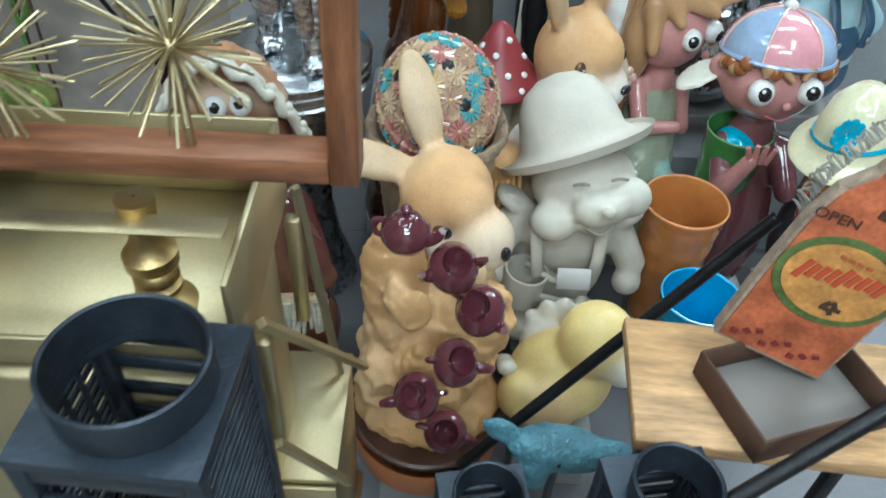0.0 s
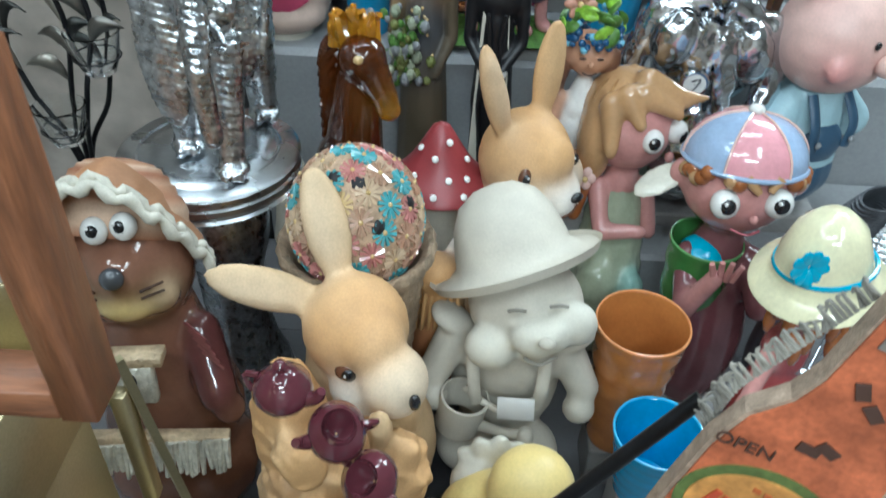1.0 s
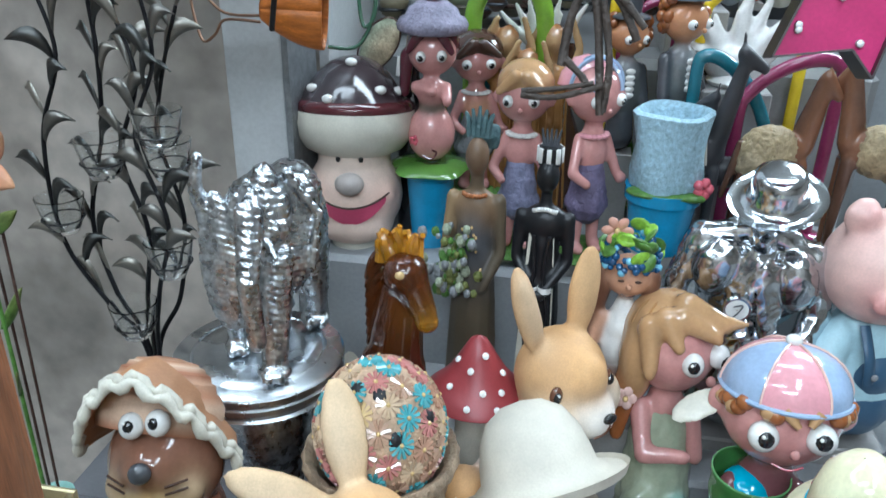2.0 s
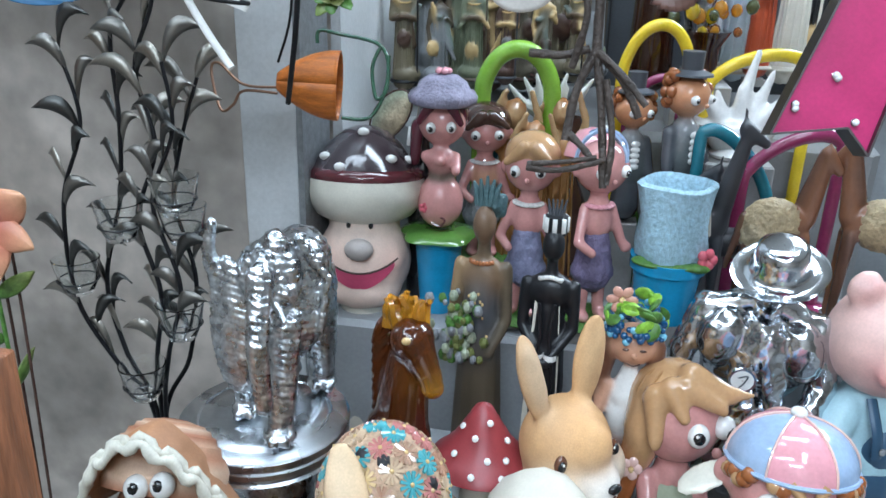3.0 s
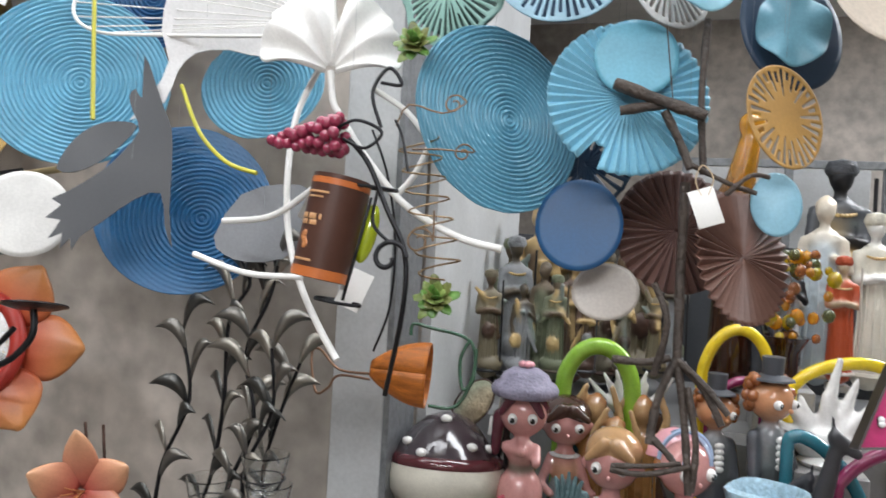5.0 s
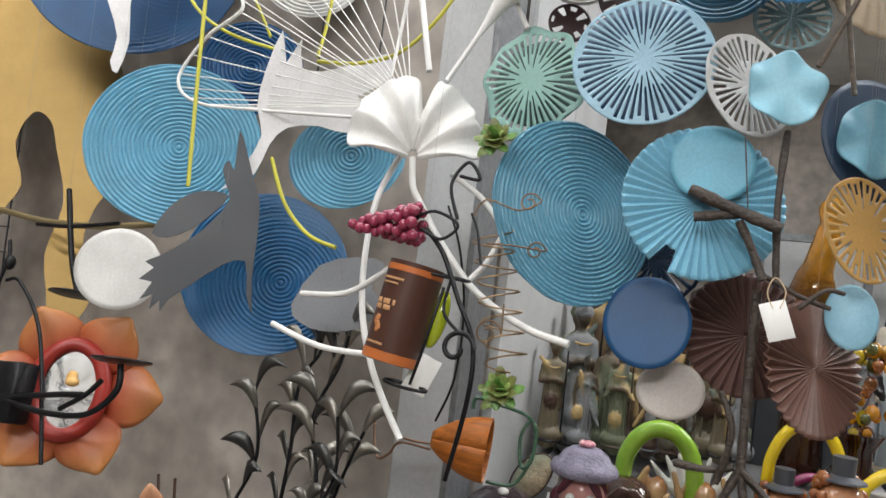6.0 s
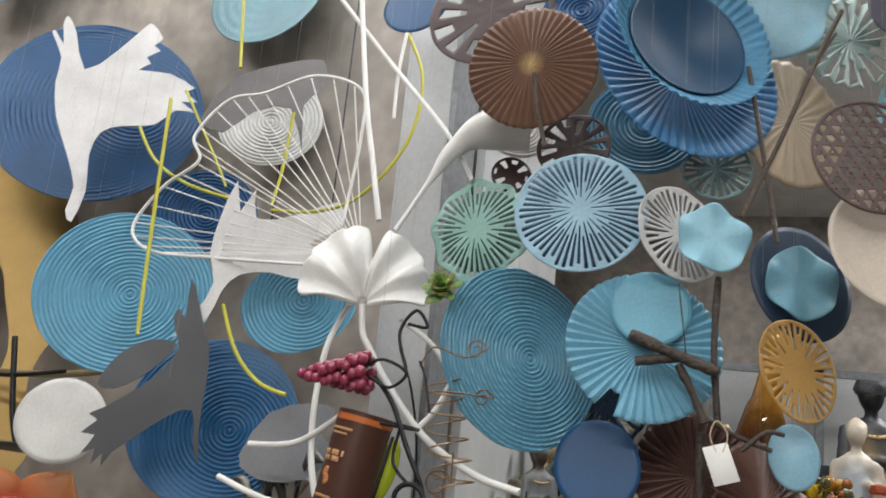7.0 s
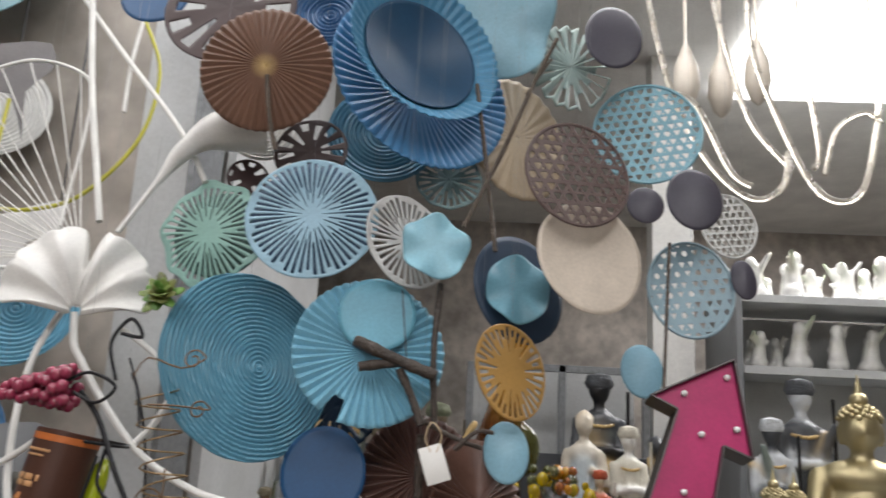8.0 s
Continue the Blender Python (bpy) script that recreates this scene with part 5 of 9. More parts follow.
def shelf_kid(name, label, x, y, yaw, hair, top, bottom, cap=False):
    s = Shape(0.01)
    s.blob([("e", (0, 0, 25), (4.6, 4.3, 4.1), "pink"), ("l", (0, 0, 21), 1.4, (0, 0, 18.5), 2.2, "pink"), ("e", (0, 0, 16.5), (2.8, 2.4, 3.6), top), ("l", (-2.4, 0, 18.6), 1.05, (-4.4, -2.4, 14), 0.9, "pink"), ("l", (-4.4, -2.4, 14), 0.9, (-2.4, -4, 12.6), 0.8, "pink"), ("l", (2.4, 0, 18.6), 1.05, (4.4, -1, 13.5), 0.9, "pink"), ("e", (5.2, -1.5, 12.4), (1.2, 0.8, 1.0), "pink"),
            ("l", (-1.4, 0, 9), 1.3, (-1.6, 0, 2), 1.1, "pink"), ("l", (1.4, 0, 9), 1.3, (1.8, 0, 2), 1.1, "pink"), ("e", (-1.8, -1, 1.2), (1.3, 2.2, 1), "pink"), ("e", (2, -1, 1.2), (1.3, 2.2, 1), "pink"), ("e", (-4.6, 0, 24.6), (0.9, 0.7, 1.1), "pink"), ("e", (4.6, 0, 24.6), (0.9, 0.7, 1.1), "pink")], 0.34, "glaze", 3, 0.8)
    s.blob([("l", (0, 0, 14), 2.5, (0, 0, 8.5), 3.6, bottom), ("e", (0, 0, 8.4), (4, 3.4, 2), bottom)], 0.34, "rough", 2, dent=0.2, freq=1.2)
    for k in range(9):
        a = radians(-170 + 20 * k)
        s.ell((2.2 * math.cos(a), 2.0 * math.sin(a), 19.2), (0.8, 0.8, 0.4), "white" if not cap else "cappink", "glaze", n=8)
    if cap:
        s.lathe([(0.1, 30.4), (2.2, 30), (4.2, 28), (4.8, 26.2), (4.5, 26)], "cappink", "glaze", 30, (0, 0.3, 0), (-8, 0, 0))
        for k in range(6):
            a = k * math.pi / 3
            s.tube([(4.75 * math.sin(t) * math.cos(a), 0.3 + 4.7 * math.sin(t) * math.sin(a), 26 + 4.4 * math.cos(t)) for t in np.linspace(0.1, 1.5, 8)], 0.35, "capblue", "glaze", 5)
        s.ell((0, 0.2, 30.6), 0.6, "white", "glaze", n=8)
        for k in range(8):
            a = radians(10 + 23 * k)
            s.ell((4.4 * math.cos(a), 4.2 * math.sin(a), 25), (0.9, 0.9, 1.2), hair, "glaze", n=8)
    else:
        s.blob([("e", (0, 0.8, 26.6), (5, 4.6, 3.9), hair), ("l", (-1, -3.4, 28.4), 1.2, (-3.6, -3.9, 26.2), 0.7, hair), ("l", (1, -3.4, 28.4), 1.2, (3.8, -3.6, 26.6), 0.7, hair)], 0.34, "glaze", 2)
    s.eye((-2.0, -3.8, 24.8), 0.95, (-0.2, -1, -0.2))
    s.eye((2.3, -3.7, 25), 0.95, (0.2, -1, -0.2))
    s.ell((0.2, -4.4, 23.6), 0.45, "pink", "glaze", n=8)
    s.lathe([(0.1, 0.6), (6, 0.5), (6.6, 0.2), (6.4, 0)], "green", "rough", 26)
    return figurine(s, name, label, "figurine", pose(x, y, SHELF, 0, 0, yaw))


shelf_kid("girl_figurine", "glazed pink girl figurine with ginger fringe and violet skirt", 0.132, 1.52, -6, "hair", "pink", (0.24, 0.24, 0.36))
shelf_kid("boy_figurine", "glazed pink boy figurine in a striped cap and purple shorts", 0.252, 1.49, 28, "ginger", "pink", (0.16, 0.13, 0.22), True)


p_ = (0.038, 1.640, 1.461)
kid_ = shelf_kid("boy_figurine", "glazed boy figurine with dark brown hair", p_[0], p_[1], 10, "choco", "skin", "grey")
kid_.location.z = p_[2] - 0.25
for px_, hh_, cc_ in ((0.03, 0.3, "teal"), (0.19, 0.34, "choco"), (0.3, 0.3, "green"), (0.44, 0.28, "bronze"), (0.54, 0.33, "plum"), (-0.05, 0.27, "olive")):
    Shape(hh_ / 20).lathe([(2.4, 0), (2.7, 0.4), (3.0, 6), (2.4, 10), (1.2, 13), (0.9, 17), (1.3, 19.6), (1.1, 20), (0.7, 19), (0.6, 16), (0.1, 15)], cc_, "glaze", 24).obj("vase", None, "slim dark glazed vase at the back of the step", "vase", "dark vases", at=pose(px_, 1.735, SHELF))


def plush_pot():
    e = empty("plush_planter", "blue planter wrapped in pale blue fluffy cloth, holly at its side", "flower pot", pose(0.372, 1.51, SHELF))
    s = Shape(0.01)
    s.lathe([(4.8, 0), (5.8, 8), (6.4, 8.2), (6.4, 10), (5.6, 10), (5.2, 4), (0.1, 3)], "blue", "glaze", 36)
    s.obj("pot", e)
    t = Shape(0.01)
    t.lathe([(5.6, 10), (6.0, 12), (5.7, 16), (6.2, 20), (6.4, 21.4), (5.6, 21.8), (4.8, 20.6), (4.6, 14), (0.1, 12)], (0.42, 0.6, 0.7), "fur", 40, wave=lambda a, z: 1 + 0.07 * math.sin(4 * a + z * 0.3) + 0.02 * math.sin(17 * a + z))
    t.obj("cloth", e, "pale blue fluffy cloth collar")
    u = Shape(0.01)
    u.blob([("e", (0, -3, 9.8), (6.6, 3.4, 0.8), "green"), ("e", (4.4, -5, 10), (2, 1.4, 0.7), "green")], 0.3, "leaf", 2)
    for k in range(5):
        u.ell((5.6 + 0.9 * math.cos(k * 1.3), -4.6, 11.4 + 0.9 * math.sin(k * 1.3)), 0.85, "rose", "glaze", n=8)
    u.obj("leaves", e, "green leaves with red berries")


plush_pot()


def tophat_boy(x, y, z, yaw, sc=1.0):
    s = Shape(0.01 * sc)
    s.blob([("e", (0, 0, 17.6), (3.5, 3.3, 3.2), (0.55, 0.26, 0.13)), ("l", (0, 0, 13.6), 1.3, (0, 0, 12), 2.4, "grey"), ("e", (0, 0, 8), (3.2, 2.8, 5), (0.12, 0.13, 0.13)), ("l", (-2.6, 0, 12), 1.2, (-3.4, -1.6, 6.5), 1.0, "slate"), ("l", (2.6, 0, 12), 1.2, (3.4, -1.6, 6.5), 1.0, "slate"), ("l", (0, 0, 4), 2.4, (0, 0, 0), 2.8, "slate")], 0.34, "glaze", 3, 0.7)
    rnd = random.Random(int(x * 1000))
    for k in range(40):
        a, h = rnd.uniform(0.2, 2.94) if k < 30 else rnd.uniform(-0.4, 3.5), rnd.uniform(-2, 2.4)
        r = math.sqrt(max(0.3, 1 - (h / 3.6) ** 2))
        s.ell((3.5 * r * math.cos(a), 0.4 + 3.2 * r * math.sin(a), 18.4 + h), rnd.uniform(0.7, 1.1), "ginger", "glaze", n=7)
    s.lathe([(0.1, 24.4), (1.7, 24.3), (1.6, 21.6), (3.2, 21), (3.3, 20.7), (0.1, 20.6)], "slate", "satin", 24)
    s.eye((-0.9, -3.0, 17.4), 0.75, (0.2, -1, -0.1))
    s.eye((2.2, -2.4, 17.4), 0.75, (0.5, -1, -0.1))
    s.ell((0.9, -3.5, 16.6), 0.4, (0.55, 0.26, 0.13), "glaze", n=6)
    for k in range(5):
        s.ell((0.2, -2.6 - 0.06 * k, 12 - k), (0.9, 0.5, 0.6), "white", "glaze", n=8)
    return figurine(s, "boy_figurine", "curly-haired boy figurine in a grey suit and top hat", "figurine", pose(x, y, z, 0, 0, yaw), "top-hatted boys")


for p_, yw_, s_ in (((0.405, 1.620, 1.368), 30, 1.05), ((0.313, 1.660, 1.367), 14, 0.95)):
    tophat_boy(p_[0], p_[1], p_[2] - 0.06, yw_, s_ * 1.1)


def giraffe(x, y, yaw, sc):
    s = Shape(0.01 * sc)
    c = (0.05, 0.05, 0.055)
    s.blob([("e", (0, 0, 13), (4.4, 2.2, 2.8), c), ("l", (2.6, 0, 14), 1.7, (5, -0.4, 25), 0.9, c), ("l", (4.6, -0.4, 25.6), 1.1, (7.4, -0.8, 24), 0.7, c), ("l", (-3, 0.8, 11), 0.9, (-3.4, 1, 0), 0.6, c), ("l", (-3, -0.8, 11), 0.9, (-3, -1, 0), 0.6, c), ("l", (3, 0.8, 11), 0.9, (3.4, 1, 0), 0.6, c), ("l", (3, -0.8, 11), 0.9, (3, -1, 0), 0.6, c), ("l", (4.6, 0, 26), 0.4, (4.2, 0, 28), 0.3, c)], 0.32, "satin", 2)
    for k in range(4):
        s.tube([(-2 + k, -2.3, 15), (-1.6 + k, -2.5, 12)], 0.3, "ivory", "satin", 5)
    return figurine(s, "giraffe_figurine", "slim dark giraffe figurine with pale stripes", "figurine", pose(x, y, SHELF, 0, 0, yaw), "dark giraffes")


p_ = (0.455, 1.530, 1.320)
giraffe(p_[0] - 0.03, p_[1], 0, 1.18)
giraffe(p_[0] + 0.03, p_[1] + 0.03, 180, 0.9)


def show_horse(x, y, z, yaw, lean):
    s = Shape(0.01)
    c, d = (0.19, 0.085, 0.045), (0.09, 0.045, 0.028)
    s.blob([("e", (0, 0, 17), (6.4, 3, 3.6), c), ("l", (5, 0, 18), 2.0, (6.6 + lean, -0.6, 28), 1.2, c), ("l", (6.4 + lean, -0.6, 29), 1.4, (8.6 + lean, -1.6, 26.4), 0.9, c), ("l", (4.6, 1.2, 15), 1.4, (5, 1.4, 0.8), 0.8, d), ("l", (4.8, -1.2, 15), 1.4, (5.4, -1.6, 0.8), 0.8, c), ("l", (-4.6, 1.2, 15), 1.5, (-5, 1.4, 0.8), 0.8, d), ("l", (-4.8, -1.2, 15), 1.5, (-5.2, -1.6, 0.8), 0.8, d), ("l", (-6, 0, 18), 1, (-8, 0.4, 9), 0.6, d), ("l", (6.4 + lean, -0.9, 30), 0.4, (6.4 + lean, -0.9, 31.6), 0.2, c), ("l", (4, 0.2, 21), 1.2, (5.8 + lean, 0, 29), 0.8, d)], 0.36, "glaze", 3)
    s.blob([("e", (-0.8, 0, 17), (5.8, 3.7, 4.3), (0.36, 0.28, 0.16)), ("e", (-3.6, -0.6, 15), (3, 3.2, 3.2), (0.3, 0.24, 0.15))], 0.34, "rough", 1, dent=0.25, freq=1.5)
    s.tube(curve([(-5, -3.4, 13.4), (-1, -3.8, 12.6), (2.4, -3.2, 13.6)]), 0.4, "goldc", "rough", 6)
    return figurine(s, "horse_figurine", "brown horse figurine with an ornate pale saddle cloth", "figurine", pose(x, y, z, 0, 0, yaw) @ Matrix.Diagonal((0.88, 0.88, 0.9, 1)), "show horses")


p_ = (0.540, 1.500, 1.258)
show_horse(p_[0], p_[1], SHELF, 6, 0.2)
p_ = (0.689, 1.480, 1.262)
show_horse(p_[0], p_[1], SHELF, 172, 0.2)


def arc_vase(a, b, top, col, label, r=0.011):
    """A glossy hoop handle from a to b over top, on a small foot."""
    s = Shape()
    a, b, top = (np.array(k) for k in (a, b, top))
    zm = (a[2] + b[2]) / 2 - 0.01
    arch = [(a + b) / 2 - (b - a) / 2 * math.cos(t) + np.array((0, 0, (top[2] - zm) * math.sin(t))) for t in np.linspace(0.12, math.pi - 0.12, 9)]
    pts = curve([(a[0], a[1], SHELF + 0.01), (a[0], a[1], a[2] - 0.06)] + arch + [(b[0], b[1], b[2] - 0.06), (b[0], b[1], SHELF + 0.01)], 6)
    s.tube(pts, r, col, "glaze", 14)
    s.lathe([(0.028, 0), (0.03, 0.006), (0.022, 0.012), (0.001, 0.014)], col, "glaze", 24, (a[0], a[1], SHELF))
    s.lathe([(0.028, 0), (0.03, 0.006), (0.022, 0.012), (0.001, 0.014)], col, "glaze", 24, (b[0], b[1], SHELF))
    return s.obj("hoop_ornament", None, label, "ornament", "glazed hoops")


arc_vase((0.289, 1.700, 1.538), (0.413, 1.720, 1.547), (0.354, 1.710, 1.631), "yellow", "bright yellow glazed ceramic hoop")
arc_vase((0.445, 1.720, 1.513), (0.632, 1.740, 1.541), (0.507, 1.730, 1.564), "yellow", "bright yellow glazed swan-neck hoop")
arc_vase((0.030, 1.660, 1.521), (0.161, 1.680, 1.519), (0.088, 1.670, 1.601), "lime", "bright green glazed ceramic hoop", 0.017)
arc_vase((0.417, 1.600, 1.420), (0.543, 1.600, 1.323), (0.500, 1.600, 1.409), "teal", "dark teal glazed ceramic hoop")
arc_vase((0.493, 1.580, 1.353), (0.649, 1.600, 1.408), (0.561, 1.590, 1.414), (0.25, 0.03, 0.1), "dark magenta glazed ceramic hoop")
arc_vase((0.297, 1.680, 1.472), (0.393, 1.700, 1.503), (0.337, 1.690, 1.531), (0.25, 0.03, 0.1), "magenta glazed ceramic hoop", 0.008)


def coral(x, y, z, sc, seed):
    s = Shape(0.01 * sc)
    rnd = random.Random(seed)
    pr = [("e", (0, 0, 3), (5, 3.4, 3.2), "white")]
    for k in range(8):
        a = -60 + k * 17 + rnd.uniform(-5, 5)
        L = rnd.uniform(8, 14)
        b = np.array((L * math.sin(radians(a)), rnd.uniform(-1, 1), 3 + L * math.cos(radians(a))))
        m_ = b * 0.55 + np.array((rnd.uniform(-1, 1), 0, 0))
        pr += [("l", (0.4 * a / 20, 0, 3), 1.9, tuple(m_), 1.3, "white"), ("l", tuple(m_), 1.3, tuple(b), 0.5, "white")]
    s.blob(pr, 0.4, "glaze", 3)
    s.lathe([(4, 0), (4.4, 0.6), (3, 2), (0.1, 3)], "white", "glaze", 20)
    return s.obj("coral_ornament", None, "white glazed branching coral ornament", "ornament", "white corals", at=pose(x, y, z))


for p_, k_, z_ in (((0.511, 1.660, 1.427), 1.15, 1), ((0.168, 1.720, 1.486), 0.8, 2)):
    coral(p_[0], p_[1], p_[2] - 0.03, k_, z_)


def statuette(name, label, x, y, z, h, cols, kind="robe", yaw=0, group="", mat="satin", base=True):
    """A plain standing figure of height h (m)."""
    robe, skin, hair = cols
    s = Shape(h / 40)
    rnd = random.Random(int(abs(x * 9973) + abs(y * 7919)))
    w_ = rnd.uniform(-0.6, 0.6)
    pr = [("l", (0, 0, 1), 4.4 if kind == "robe" else 3.2, (w_, 0, 18), 3.2, robe), ("l", (w_, 0, 18), 3.0, (0, 0, 28), 3.0, robe), ("e", (0, 0, 29.5), (4.0, 2.6, 2.6), robe if kind != "bare" else skin), ("l", (0, 0, 31), 1.2, (0, -0.2, 33.6), 1.1, skin), ("e", (0, -0.3, 36.2), (2.1, 2.3, 2.8), skin), ("e", (0, 0.5, 37.2), (2.3, 2.3, 2.4), hair)]
    if kind == "robe":
        pr += [("l", (-3.8, 0, 29.5), 1.4, (-4.6, -1.6, 23), 1.2, robe), ("l", (-4.6, -1.6, 23), 1.2, (-0.8, -4, 24), 0.9, skin), ("l", (3.8, 0, 29.5), 1.4, (4.6, -1.6, 23), 1.2, robe), ("l", (4.6, -1.6, 23), 1.2, (0.8, -4, 24), 0.9, skin)]
    elif kind == "up":
        pr += [("l", (-3.4, 0, 29.5), 1.1, (-5, 0, 35), 0.9, skin), ("l", (-5, 0, 35), 0.9, (-2, 0, 41), 0.7, skin), ("l", (3.4, 0, 29.5), 1.1, (5, 0, 35), 0.9, skin), ("l", (5, 0, 35), 0.9, (3, 0, 41), 0.7, skin)]
    else:
        pr += [("l", (-3.8, 0, 29.5), 1.2, (-5.2, -0.5, 22), 1.0, skin), ("l", (-5.2, -0.5, 22), 1.0, (-4.4, -2, 15), 0.8, skin), ("l", (3.8, 0, 29.5), 1.2, (5.4, -0.5, 23), 1.0, skin), ("l", (5.4, -0.5, 23), 1.0, (2.4, -3, 26), 0.8, skin)]
    if name == "bronze_statuette":
        for k in range(4):
            q = (rnd.uniform(-7, 7), rnd.uniform(-4.5, 0), rnd.uniform(8, 36))
            pr.append(("l", (rnd.uniform(-2, 2), -1, rnd.uniform(20, 29)), 1.3, q, 0.9, rnd.choice(["goldc", skin, robe, (0.2, 0.24, 0.22)])))
        pr.append(("e", (rnd.uniform(-4, 4), -3, rnd.uniform(8, 20)), (2.8, 1.6, 3.4), rnd.choice(["goldc", "grey", (0.16, 0.19, 0.13), "choco"])))
        pr.append(("e", (rnd.uniform(-2, 2), -1, 3), (5.6, 4.2, 3.6), robe))
    s.blob(pr, 0.5, mat, 3, 0.8, dent=0.3, freq=0.8)
    for k in range(6):
        a = radians(-165 + 30 * k)
        s.tube(curve([(3.2 * math.cos(a), 2.6 * math.sin(a), 27), (3.4 * math.cos(a + 0.1), 3.2 * math.sin(a), 16), (4.3 * math.cos(a), 4.3 * math.sin(a), 2)], 4), [0.15, 0.4, 0.2], robe, mat, 5)
    if mat == "satin" and kind == "robe":
        for k in range(11):
            a = radians(-165 + 15 * k)
            s.ell((2.6 * math.cos(a), 2.3 * math.sin(a) - 0.6, 29.6 - 0.9 * math.sin(-a)), 0.42, "goldc", "glaze", n=6)
        s.tube([(5.2, -3, 2), (4.9, -3.2, 36)], 0.35, hair, "satin", 6)
        s.lathe([(2.4, 36.6), (2.9, 37.6), (2.3, 39.4), (0.1, 40)], robe, "rough", 14)
    if base:
        s.lathe([(5, 0), (5.2, 0.5), (4.8, 1.2), (0.1, 1.4)], hair, mat, 22)
    return figurine(s, name, label, "statuette", pose(x, y, z, 0, 0, yaw), group)


DARK = [((0.2, 0.17, 0.11), (0.12, 0.08, 0.05), "black"), ("grey", "bronze", "black"), ((0.17, 0.19, 0.12), (0.16, 0.12, 0.08), "bronze"), ((0.1, 0.06, 0.045), "goldc", "slate"), ((0.16, 0.14, 0.1), "goldc", "choco")]
rnd_ = random.Random(21)
k_ = 0
for row_, (y_, zb_, h0_) in enumerate(((1.84, BACK, 0.22), (1.95, BACK, 0.32), (2.08, BACK, 0.42))):
    for j_ in range(6):
        x_ = -0.155 + 0.074 * j_ + 0.03 * (row_ % 2)
        statuette("bronze_statuette", "dark bronzed standing statuette among many on the back shelf", x_, y_ + rnd_.uniform(-0.02, 0.02), zb_, h0_ * rnd_.uniform(0.85, 1.15), DARK[k_ % 5], ("robe", "bare", "robe")[k_ % 3], rnd_.uniform(-40, 40), "dark statuettes")
        k_ += 1
gold_ = ((0.4, 0.2, 0.07), (0.5, 0.33, 0.16), "ginger")
for p_ in ((0.089, 1.670, 1.476), (0.175, 1.690, 1.474), (0.128, 1.640, 1.432)):
    statuette("dancer_statuette", "gilded brown dancer statuette with raised arms", p_[0], p_[1], SHELF, p_[2] - SHELF + 0.05, gold_, "up", 0, "dancers", "glaze")
wh_ = ((0.52, 0.6, 0.64), (0.66, 0.6, 0.5), (0.6, 0.5, 0.36))
p_ = (0.572, 1.960, 1.956)
statuette("lady_statuette", "slender white lady statuette in a pale blue gown", p_[0], p_[1], BACK, p_[2] - BACK + 0.02, wh_, "bare", -10)
p_ = (0.680, 2.000, 1.918)
statuette("lady_statuette", "white lady statuette holding a round fan", p_[0], p_[1], BACK, p_[2] - BACK + 0.02, ("ivory", "white", "ivory"), "robe", 10)
p_ = (0.587, 1.880, 1.804)
statuette("monk_statuette", "monk statuette in an orange-red robe", p_[0], p_[1], BACK, p_[2] - BACK + 0.015, ((0.45, 0.08, 0.03), (0.5, 0.4, 0.28), (0.5, 0.45, 0.4)), "robe", 0)
p_ = (0.485, 1.900, 1.826)
statuette("lady_statuette", "black-skinned statuette draped in silver", p_[0], p_[1], BACK, p_[2] - BACK + 0.015, ("chrome", "black", "black"), "bare", 0, "", "satin")
p_ = (0.640, 2.120, 2.088)
statuette("bronze_statuette", "large black robed statuette with a rounded headdress", p_[0], p_[1], BACK, p_[2] - BACK + 0.03, ("slate", "black", "black"), "robe", 0)
p_ = (0.765, 2.100, 1.914)
statuette("bronze_statuette", "black statuette with a bowed head", p_[0], p_[1], BACK, p_[2] - BACK + 0.02, ("black", "black", "slate"), "bare", 0)
p_ = (0.455, 1.860, 1.715)
v_ = Shape()
v_.lathe([(0.03, 0), (0.034, 0.01), (0.014, 0.03), (0.012, 0.06), (0.026, 0.1), (0.034, 0.15), (0.028, 0.2), (0.03, 0.21), (0.026, 0.2), (0.03, 0.15), (0.002, 0.08)], "clear", "glass", 30, (0, 0, 0), wave=lambda a, z: 1 + 0.04 * math.cos(10 * a))
v_.obj("glass_vase", None, "clear cut-glass vase on the back shelf", "vase", at=pose(p_[0], p_[1], BACK))


def leaf_dish():
    s = Shape()
    p = (-0.135, 1.600, 1.505)
    s.blob([("e", (0, 0, 0), (0.03, 0.012, 0.055), "sage"), ("e", (0.01, -0.006, 0), (0.022, 0.01, 0.045), "straw")], 0.004, "rough", 2)
    s.tube([(0.031 * math.cos(a), -0.006, 0.055 * math.sin(a)) for a in np.linspace(0, 6.2832, 40, endpoint=False)], 0.0018, "choco", n=5, closed=True)
    s.lathe([(0.02, 0), (0.012, 0.02), (0.006, 0.05), (0.006, p[2] - SHELF - 0.05)], "choco", "rough", 12, (0, 0, SHELF - p[2]))
    s.obj("leaf_bowl", None, "olive leaf-shaped bowl standing on edge on its foot", "bowl", at=pose(p[0], p[1], p[2], 0, 35, 0))


leaf_dish()


